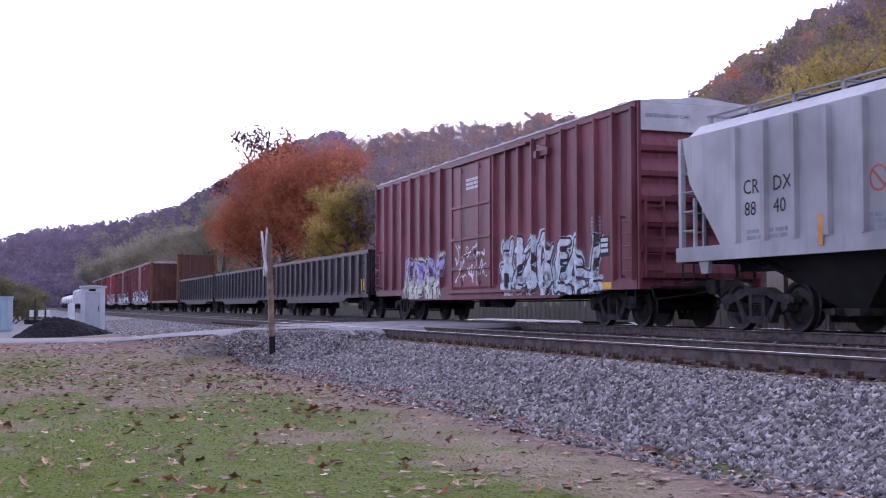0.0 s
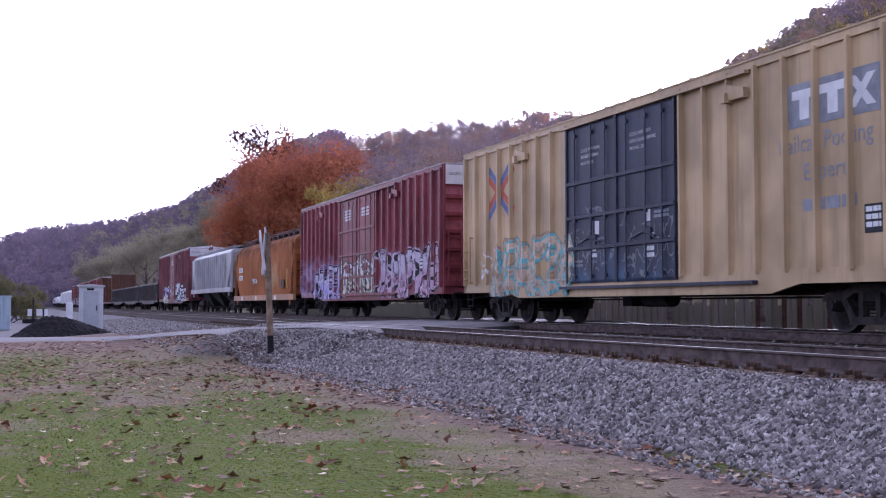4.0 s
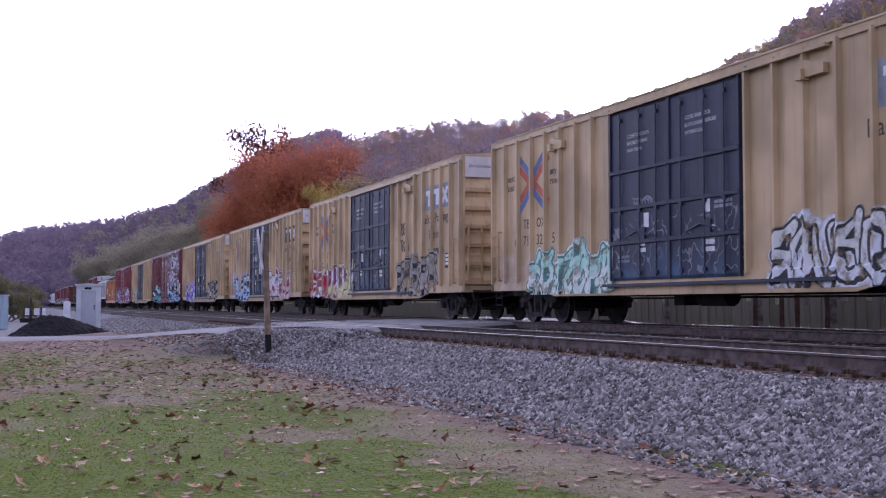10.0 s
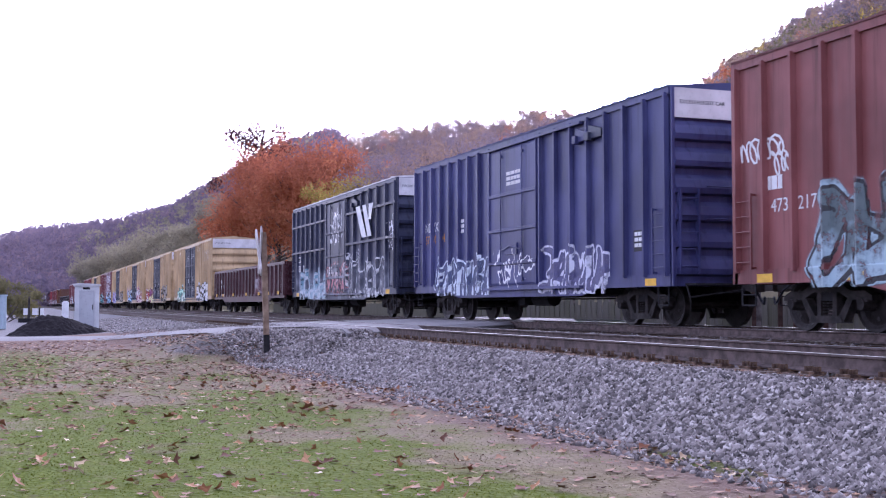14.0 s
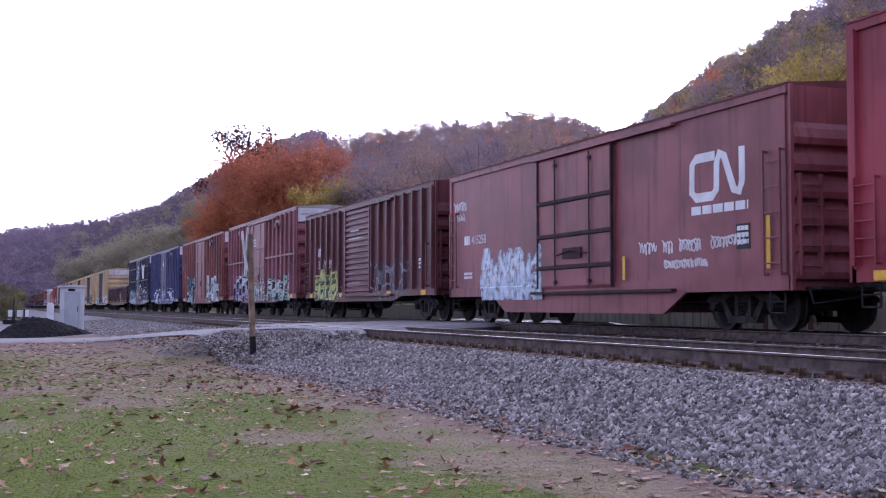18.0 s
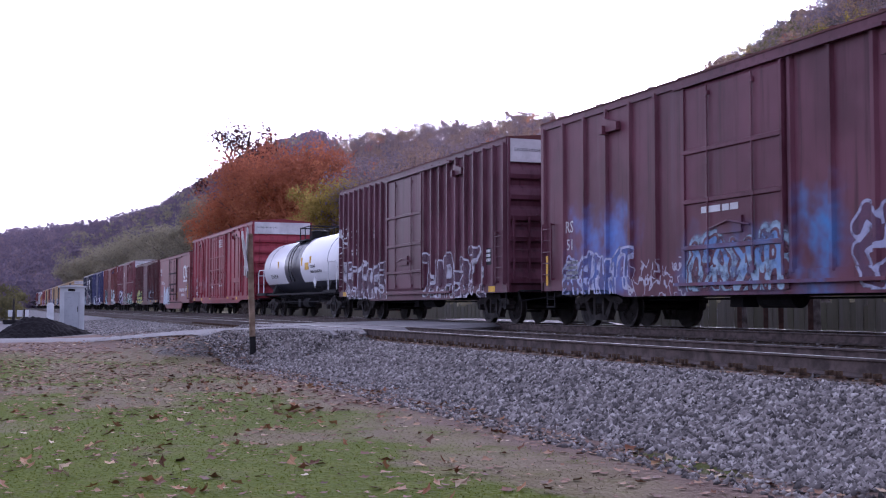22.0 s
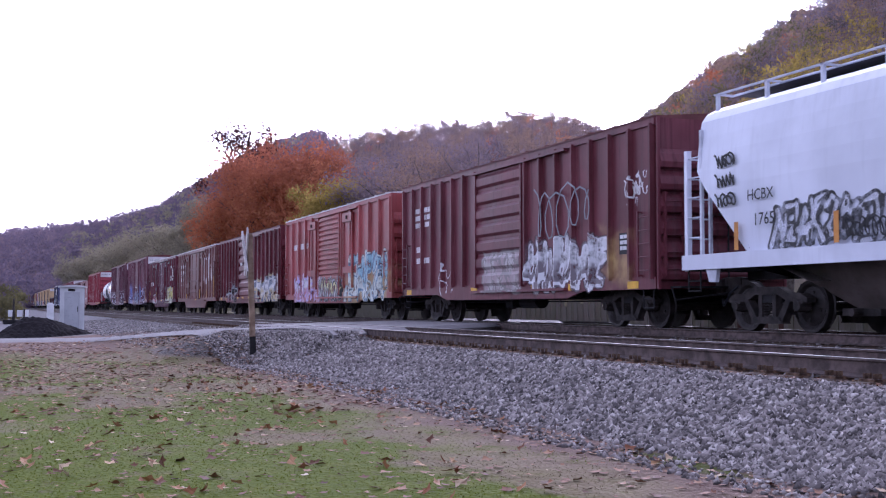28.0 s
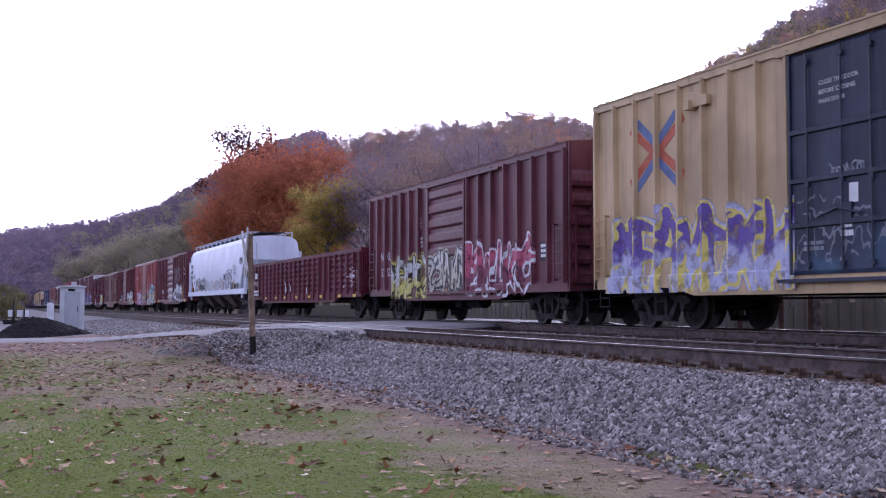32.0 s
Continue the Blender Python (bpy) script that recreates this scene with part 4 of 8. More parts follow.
def spray_piece(car, B, zb, posts, pw, pd, door, item, k, door_depth=0.088):
    """One piece of sprayed letter forms that follows sheet, posts, door and sill of the near side."""
    a0, a1, z0, z1, kind, fill, fill2, line, seed = item[:9]
    r = random.Random(round(seed * 100) + k)
    h, span = z1 - z0, a1 - a0
    count = max(3, round(span / ((0.42 if kind == "letters" else 0.52) * h))) if span > 1.6 else 2
    pad = 0.22
    ga = np.arange(a0 - pad, a1 + pad, 0.055)
    for p in posts:
        if a0 - pad < p < a1 + pad:
            ga = np.concatenate([ga[np.abs(ga - p) > pw + 0.02], [p - pw, p - 0.6 * pw, p + 0.6 * pw, p + pw]])
    for p in door:
        if a0 - pad < p < a1 + pad:
            ga = np.concatenate([ga[np.abs(ga - p) > 0.03], [p - 0.012, p + 0.012]])
    ga = np.unique(np.round(np.clip(ga, 0.02, B - 0.02), 4))
    gz_ = np.unique(np.concatenate([np.arange(z0 - 0.1, z1 + pad, 0.045), [zb + 0.249, zb + 0.256]]))
    gz_ = gz_[gz_ > zb - 0.12]
    A, Z = np.meshgrid(ga, gz_, indexing="ij")
    wa = A + 0.05 * np.sin(Z * 4.1 + seed) + 0.03 * np.sin(A * 5.3 + seed * 2)
    wz = Z + 0.05 * np.sin(A * 3.3 + seed * 3)
    S = np.full(A.shape, 9.0)
    under = np.full(A.shape, 9.0)
    w = span / count
    for i in range(count):
        mirrored, upended = r.random() < 0.6, r.random() < 0.5
        form = [[(1 - u if mirrored else u, 1 - v if upended else v) for u, v in st] for st in r.choice(FORMS)]
        d = np.full(A.shape, 9.0)
        d2 = np.full(A.shape, 9.0)
        left, wide = a0 + i * w + r.uniform(-0.15, 0.0) * w, w * r.uniform(1.1, 1.4)
        low, tall = z0 + 0.13 * h + r.uniform(-0.05, 0.05) * h, h * r.uniform(0.72, 0.86)
        lean = r.uniform(-0.12, 0.2) * w
        thick = (0.07 + 0.02 * r.random()) * h
        if r.random() < 0.7:      # a swash that crosses its neighbour
            form = form + [[(r.uniform(-0.2, 0.4), r.uniform(0.0, 0.5)), (r.uniform(0.3, 0.7), r.uniform(0.3, 0.9)), (r.uniform(0.8, 1.3), r.uniform(0.0, 1.1))]]
        for stroke in form:
            pts = [(left + wide * (0.14 + 0.72 * u) + r.uniform(-0.13, 0.13) * w + lean * v, low + tall * v + r.uniform(-0.1, 0.1) * h) for u, v in stroke]
            for (px, pz), (qx, qz) in zip(pts, pts[1:]):
                ex, ez = qx - px, qz - pz
                for out, ox, oz in ((d, 0, 0), (d2, 0.05, -0.06)):
                    t = np.clip(((wa - ox - px) * ex + (wz - oz - pz) * ez) / (ex * ex + ez * ez + 1e-9), 0, 1)
                    np.minimum(out, np.hypot(wa - ox - px - t * ex, wz - oz - pz - t * ez) - thick * (1.25 - 0.5 * t), out=out)
        S = np.where(d < 0.03, d, np.minimum(S, d) if i == 0 else np.where(S < 0, S, np.minimum(S, d)))
        under = np.minimum(under, d2)
    S = np.where((S > 0.0) & (under < 0), 0.004, S)
    cloud = S - 0.10 - 0.07 * np.sin(A * 2.7 + seed) * np.sin(Z * 3.1 + seed)
    proud = np.zeros(len(ga))
    for p in posts:
        proud = np.maximum(proud, np.interp(ga, [p - pw, p - 0.6 * pw, p + 0.6 * pw, p + pw], [0, pd, pd, 0], 0, 0))
    if door[1] > door[0]:
        proud = np.maximum(proud, np.where((ga > door[0]) & (ga < door[1]), door_depth, 0))
    Y = HALF + 0.006 + np.maximum(proud[:, None], np.where(Z < zb + 0.252, 0.038, 0)) + 0.0007 * k
    v = np.stack([B / 2 - A, Y, Z], -1).reshape(-1, 3)
    na_, nz_ = A.shape
    ii, jj = np.meshgrid(np.arange(na_ - 1), np.arange(nz_ - 1), indexing="ij")
    q = (ii * nz_ + jj).ravel()
    f = np.stack([q, q + 1, q + nz_ + 1, q + nz_], 1)
    f = f[(cloud.ravel()[f] < 0.03).any(1)]
    keep = np.unique(f)
    back = np.zeros(len(v), int)
    back[keep] = np.arange(len(keep))
    thin = kind == "letters"
    halo = fill2 if fill2 and not thin else tuple(0.5 * c + 0.12 for c in fill)
    mat = spray_material("spray_paint", fill2 if thin and fill2 else fill, fill2 or dark(fill, 0.7), fill if thin else line, halo, thin)
    me = arrays("graffiti", v[keep], back[f], mat)
    me.attributes.new("spray", "FLOAT_VECTOR", "POINT").data.foreach_set("vector", np.stack([S.ravel()[keep], cloud.ravel()[keep], ((Z.ravel()[keep] - z0) / h)], 1).astype(np.float32).ravel())
    part("graffiti", me, None, car, "sprayed graffiti letters")


def boxcar(spec):
    B, zb, ze = spec["B"], spec.get("zb", 0.82), spec.get("ze", 4.82)
    P = spec["paint"]
    car = empty_thing("boxcar", spec["label"], "railway car", "cars of the freight train")
    roof_m = spec.get("roof", M_ROOF)
    hx = B / 2
    body = Mesh().box(-hx + 0.09, hx - 0.09, -HALF, HALF, zb + 0.12, ze - 0.02)
    part("body", body, P, car)
    # side sills, cut away over the trucks
    fb = spec.get("fishbelly", 0.0)
    for s in (1, -1):
        m = Mesh()
        lo = zb - fb
        m.prism([(-hx, zb), (-hx + 3.1, zb), (-hx + 3.9, lo - 0.16), (hx - 3.9, lo - 0.16), (hx - 3.1, zb), (hx, zb), (hx, zb + 0.25), (-hx, zb + 0.25)], s * HALF - 0.03, s * HALF + 0.035)
        part("side_sill", m, P, car)
        m = Mesh().box(-hx, hx, s * HALF - 0.05, s * HALF + 0.05, ze - 0.14, ze)
        part("top_chord", m, P, car)
    # roof with low cross ridges
    m = Mesh()
    m.prism([(-HALF - 0.07, ze), (HALF + 0.07, ze), (HALF + 0.07, ze + 0.035), (0, ze + 0.17), (-HALF - 0.07, ze + 0.035)], -hx, hx, 0, "x")
    k = int(B / 1.1)
    for i in range(k):
        x = -hx + (i + 0.5) * B / k
        m.prism([(-HALF - 0.05, ze + 0.03), (HALF + 0.05, ze + 0.03), (HALF + 0.05, ze + 0.07), (0, ze + 0.21), (-HALF - 0.05, ze + 0.07)], x - 0.04, x + 0.04, 0, "x")
    part("roof", m, roof_m, car)
    for s in (1, -1):
        for y in (1, -1):
            part("corner_post", Mesh().prism([(s * hx - 0.1, y * (HALF - 0.03)), (s * hx + s * 0.05, y * (HALF - 0.03)), (s * hx + s * 0.05, y * (HALF + 0.035)), (s * hx - 0.1, y * (HALF + 0.035))], zb, ze, 0, "z"), P, car)
        part("car_end", corrugated_end(s * hx, s, zb, ze, spec.get("end_ribs", 6)), spec.get("end_paint", P), car)
    if spec.get("band", True):
        m = Mesh().box(-hx - 0.088, -hx - 0.045, -HALF + 0.0, HALF + 0.02, ze - 0.62, ze - 0.02)
        part("height_warning_panel", m, M_PALE, car, "white panel across the top of the end")
        lettering(car, "EXCESS HEIGHT CAR", -hx - 0.091, ze - 0.34, 0.082, M_BLACKP, y=HALF - 0.15, end=True)
    # posts
    d0, d1 = spec["door"]
    posts = list(spec.get("front_posts", ()))
    nf, nr = spec.get("posts", (7, 7))
    for k in range(nf + 1 if nf and not posts else 0):
        posts.append(0.12 + (d0 - 0.2) * k / nf)
    for k in range(nr + 1 if nr else 0):
        posts.append(d1 + 0.12 + (B - d1 - 0.24) * k / nr)
    pw, pd = spec.get("post", (0.055, 0.105))
    if nf:
        for a in posts:
            x = hx - a
            for s in (1, -1):
                m = Mesh().prism([(x - pw, s * HALF), (x - pw * 0.6, s * (HALF + pd)), (x + pw * 0.6, s * (HALF + pd)), (x + pw, s * HALF)], zb + 0.2, ze - 0.1, 0, "z")
                part("side_post", m, P, car)
    for a0, a1 in spec.get("panels", ()):      # boxed side panels
        m = Mesh().prism([(hx - a1, zb + 0.5), (hx - a0, zb + 0.5), (hx - a0, ze - 0.35), (hx - a1, ze - 0.35)], HALF + 0.004, HALF + 0.045)
        p = part("side_panel", m, P, car)
        part("panel_head", Mesh().box(hx - a1 - 0.05, hx - a0 + 0.05, HALF + 0.02, HALF + 0.12, ze - 0.62, ze - 0.3), P, p)
        part("panel_foot", Mesh().box(hx - a1 - 0.05, hx - a0 + 0.05, HALF + 0.02, HALF + 0.1, zb + 0.95, zb + 1.2), P, p)
        part("panel_lock", Mesh().box(hx - (a0 + a1) / 2 - 0.07, hx - (a0 + a1) / 2 + 0.07, HALF + 0.11, HALF + 0.15, ze - 0.53, ze - 0.4), M_RODS, p)
        for a in (a0, a1):
            part("panel_edge", Mesh().box(hx - a - 0.03, hx - a + 0.03, HALF + 0.01, HALF + 0.09, zb + 0.4, ze - 0.3), P, p)
    for k, item in enumerate(LETTERED.get(P.name, ())):
        slid = spec.get("style") == "slide"
        spray_piece(car, B, zb, posts if nf else [], pw, pd, (d0, d1), item, k, 0.104 if slid else 0.088)
    for z in spec.get("rails", ()):
        m = Mesh().box(-hx, hx - d1 - 0.05, HALF + 0.01, HALF + 0.1, z - 0.04, z + 0.04)
        m.box(hx - d0 + 0.05, hx, HALF + 0.01, HALF + 0.1, z - 0.04, z + 0.04)
        part("side_rail", m, P, car)
    # doors
    D = spec.get("door_paint", P)
    RODS = spec.get("rod_paint", P)
    zt, zd = spec.get("door_z", (zb + 0.15, ze - 0.22))
    if spec.get("style", "plug") == "plug":
        plug_door(car, D, hx - d0, hx - d1, zt, zd, RODS)
    elif spec["style"] == "double":
        c = (d0 + d1) / 2
        plug_door(car, D, hx - d0, hx - c - 0.02, zt, zd, RODS, rods=3, bars_h=spec.get("door_bars", (0.16, 0.40, 0.66)))
        plug_door(car, D, hx - c + 0.02, hx - d1, zt, zd, RODS, rods=3, bars_h=spec.get("door_bars", (0.16, 0.40, 0.66)))
    else:
        slide_door(car, D, hx - d0, hx - d1, zt, zd, spec.get("door_ribs", 12))
    m = Mesh().box(hx - d1 - 2.4 if spec.get("style", "plug") != "double" else hx - d1 - 2.6, hx - d0 + 0.3, HALF + 0.03, HALF + 0.15, zt - 0.13, zt - 0.07)
    part("door_track", m, RODS, car)
    part("door_track", Mesh().box(hx - d1 - 2.4, hx - d0 + 0.3, HALF + 0.03, HALF + 0.13, ze - 0.2, ze - 0.14), P, car)
    # boxed post head over the door track stop
    if spec.get("latches", True):
        for a in spec.get("latch_at", ((d0 * 0.52), d1 + (B - d1) * 0.42)):
            m = Mesh().prism([(hx - a - 0.5, ze - 0.62), (hx - a + 0.12, ze - 0.62), (hx - a + 0.12, ze - 0.3), (hx - a - 0.5, ze - 0.45)], HALF + 0.02, HALF + 0.12)
            m.box(hx - a - 0.02, hx - a + 0.14, HALF + 0.02, HALF + 0.2, ze - 0.66, ze - 0.48)
            part("door_stop", m, P, car)
    R = spec.get("rung_paint", P)
    ladder(car, R, hx - 0.36, zb + 0.25, zb + (1.6 if not spec.get("tall_ladder") else 2.4), 5)
    ladder(car, R, -hx + 0.36, zb + 0.25, zb + (1.6 if not spec.get("tall_ladder") else 2.4), 5)
    for s in (1, -1):
        stirrup(car, M_UNDER, hx - 0.36, zb, s)
        stirrup(car, M_UNDER, -hx + 0.36, zb, s)
    m = Mesh()
    for k in range(5):
        z = zb + 0.4 + k * 0.34
        m.tube((-hx - 0.14, HALF - 0.12, z), (-hx - 0.14, HALF - 0.55, z), 0.013)
    for y in (HALF - 0.12, HALF - 0.55):
        m.box(-hx - 0.16, -hx - 0.03, y - 0.02, y + 0.02, zb + 0.25, zb + 1.95)
    part("end_ladder", m, R, car)
    part("end_platform", Mesh().box(-hx - 0.4, -hx, -1.2, 1.2, zb + 0.02, zb + 0.06), M_UNDER, car)
    m = Mesh()      # far ladder of the end, and grab irons across it
    for k in range(5):
        z = zb + 0.4 + k * 0.34
        m.tube((-hx - 0.15, -HALF + 0.2, z), (-hx - 0.15, -HALF + 0.65, z), 0.014)
    for y in (-HALF + 0.2, -HALF + 0.65):
        m.box(-hx - 0.17, -hx - 0.03, y - 0.02, y + 0.02, zb + 0.25, zb + 1.95)
    part("end_ladder", m, M_UNDER, car)
    for z in (zb + 1.35, zb + 2.0):
        part("grab_iron", Mesh().pipe([(-hx - 0.04, 0.75, z), (-hx - 0.2, 0.75, z), (-hx - 0.2, -0.45, z), (-hx - 0.04, -0.45, z)], 0.014), R, car)
    m = Mesh().box(-hx - 0.3, -hx - 0.06, -0.28, 0.1, zb + 1.5, zb + 1.95)
    m.tube((-hx - 0.12, -0.1, zb + 0.1), (-hx - 0.12, -0.1, zb + 1.5), 0.02)
    bg = part("hand_brake", m, M_UNDER, car, "grimy hand brake on the car end")
    ring = [(-hx - 0.36, -0.09 + 0.28 * math.cos(i * math.pi / 8), zb + 1.75 + 0.28 * math.sin(i * math.pi / 8)) for i in range(17)]
    w = Mesh().pipe(ring, 0.018, 5)
    for i in (0, 3, 6, 10, 13):
        w.tube((-hx - 0.36, -0.09, zb + 1.75), ring[i], 0.012, None, 4)
    part("brake_wheel", w, M_UNDER, bg)
    m = Mesh().pipe([(-hx - 0.3, HALF - 0.15, zb + 0.02), (-hx - 0.34, HALF - 0.2, zb - 0.22), (-hx - 0.4, 0.3, zb - 0.1), (-hx - 0.5, 0.05, zb - 0.05)], 0.018)
    part("uncoupling_lever", m, M_UNDER, car)
    underframe(car, B - 0.3, zb + 0.12)
    running_gear(car, B, spec.get("overhang", 1.95))
    for a in spec.get("yellow", ()):
        plate(car, "reflector", hx - a - 0.22, hx - a + 0.22, zb + 0.02, zb + 0.17, M_YELLOW, HALF + 0.043, "yellow reflective strip")
    for a, z, h in spec.get("stripes", ()):
        plate(car, "safety_stripe", hx - a - 0.05, hx - a + 0.05, z, z + h, M_YELLOW, HALF + 0.08, "yellow safety stripe")
    for w, a, z, size, mat in spec.get("words", ()):
        lettering(car, w, hx - a, z, size, mat)
    for a, z, w, rows, rh, mat in spec.get("bars", ()):
        bars(car, hx - a, z, w, rows, rh, mat, y=HALF + (0.095 if d0 < a < d1 else 0.006))
    if spec.get("placard", True):
        a = spec.get("placard_at", B - 1.5)
        plate(car, "data_panel", hx - a - 0.42, hx - a, zb + 0.75, zb + 1.2, M_BLACKP, HALF + 0.008)
        bars(car, hx - a - 0.04, zb + 1.16, 0.34, 3, 0.08, M_WHITE, HALF + 0.013, 0.5, 2)
    return car


# ---------------- the freight train, front to rear ----------------
M_BLUEROOF = simple("dark_blue_roof", (0.05, 0.055, 0.13), 0.6, 0, 1.2, 0.25)
M_OXROOF = simple("oxide_roof", (0.11, 0.035, 0.035), 0.65, 0, 1.2, 0.3)
M_REDROOF = simple("red_roof", (0.2, 0.03, 0.04), 0.6, 0, 1.2, 0.2)
M_ROOF = simple("galvanised_weathered_roof", (0.33, 0.29, 0.29), 0.55, 0.3, 1.2, 0.3)
M_PALE = simple("dirty_white_panel", (0.56, 0.54, 0.56), 0.6, 0, 1.5, 0.15, 0.05)
MAROON, OXIDE, RED = (0.125, 0.030, 0.036), (0.165, 0.040, 0.040), (0.24, 0.030, 0.042)
TAN, BLUE = (0.46, 0.325, 0.18), (0.045, 0.05, 0.135)
W1, LILAC, SKY_, MINT = (0.62, 0.62, 0.66), (0.42, 0.36, 0.62), (0.30, 0.46, 0.68), (0.42, 0.66, 0.56)
PURPLE, GOLD, BLK, GREYF, TEAL = (0.12, 0.07, 0.3), (0.6, 0.5, 0.12), (0.015, 0.015, 0.02), (0.34, 0.34, 0.37), (0.1, 0.36, 0.38)
M_DOORBLUE = car_paint("dark_blue_door_paint", (0.022, 0.026, 0.05), (), 0.45, 0.15, 0.2)


def on(B, *items):
    """Graffiti given by distances from the car's front end."""
    return [(B / 2 - a1, B / 2 - a0, z0, z1, *more) for a0, a1, z0, z1, *more in items]


LETTERED = {}        # paint name -> the large sprayed letter pieces that lie on it


def paint(name, base, B, sprays=(), **kw):
    mat = car_paint(name, base, on(B, *(s for s in sprays if s[4] not in ("piece", "letters"))), **kw)
    LETTERED[mat.name] = [s for s in sprays if s[4] in ("piece", "letters")]
    return mat


def cross_logo(car, x, z, s):
    """Crossed red and blue bands."""
    for sx in (1.45, -1.45):
        band(car, "cross_logo", [(x + sx * 0.75 * s, z + 0.62 * s), (x + sx * 0.14 * s, z + 0.06 * s), (x + sx * 0.14 * s, z - 0.06 * s), (x + sx * 0.75 * s, z - 0.62 * s)], 0.2 * s, M_REDP, HALF + 0.007)
        band(car, "cross_logo", [(x + sx * 0.66 * s, z + 0.84 * s), (x + sx * 0.02 * s, z + 0.18 * s), (x + sx * 0.02 * s, z - 0.18 * s), (x + sx * 0.66 * s, z - 0.84 * s)], 0.2 * s, M_BLUEP, HALF + 0.0085)


def pooling_logo(car, x, z, back):
    """Pale block shapes on a dark field."""
    plate(car, "logo_field", x - 2.4, x, z, z + 0.74, back, HALF + 0.007)
    for k in range(2):
        o = x - 0.25 - k * 0.72
        shape(car, "logo_shape", [(o - 0.66, z + 0.62), (o, z + 0.62), (o, z + 0.47), (o - 0.2, z + 0.47), (o - 0.2, z + 0.12), (o - 0.45, z + 0.12), (o - 0.45, z + 0.47), (o - 0.66, z + 0.47)], M_WHITE, HALF + 0.012)
    for s in (1, -1):
        shape(car, "logo_shape", [(x - 1.98 + s * 0.33, z + 0.12), (x - 1.98 + s * 0.13, z + 0.12), (x - 1.98 - s * 0.33, z + 0.62), (x - 1.98 - s * 0.13, z + 0.62)], M_WHITE, HALF + 0.012 + 0.001 * s)


def noodle_logo(car, x, z, s, mat, w=0.16):
    """Two joined ribbon strokes, one open ring and one wave."""
    band(car, "ribbon_logo", [(x - 0.95 * s, z + 0.92 * s), (x - 0.25 * s, z + 0.92 * s), (x - 0.10 * s, z + 0.8 * s), (x - 0.08 * s, z + 0.2 * s), (x - 0.25 * s, z + 0.08 * s), (x - 0.85 * s, z + 0.08 * s), (x - 1.0 * s, z + 0.2 * s), (x - 1.02 * s, z + 0.75 * s), (x - 1.12 * s, z + 0.95 * s), (x - 1.28 * s, z + 0.88 * s), (x - 1.62 * s, z + 0.15 * s), (x - 1.8 * s, z + 0.1 * s), (x - 1.9 * s, z + 0.3 * s), (x - 1.9 * s, z + 1.0 * s)], w * s, mat)


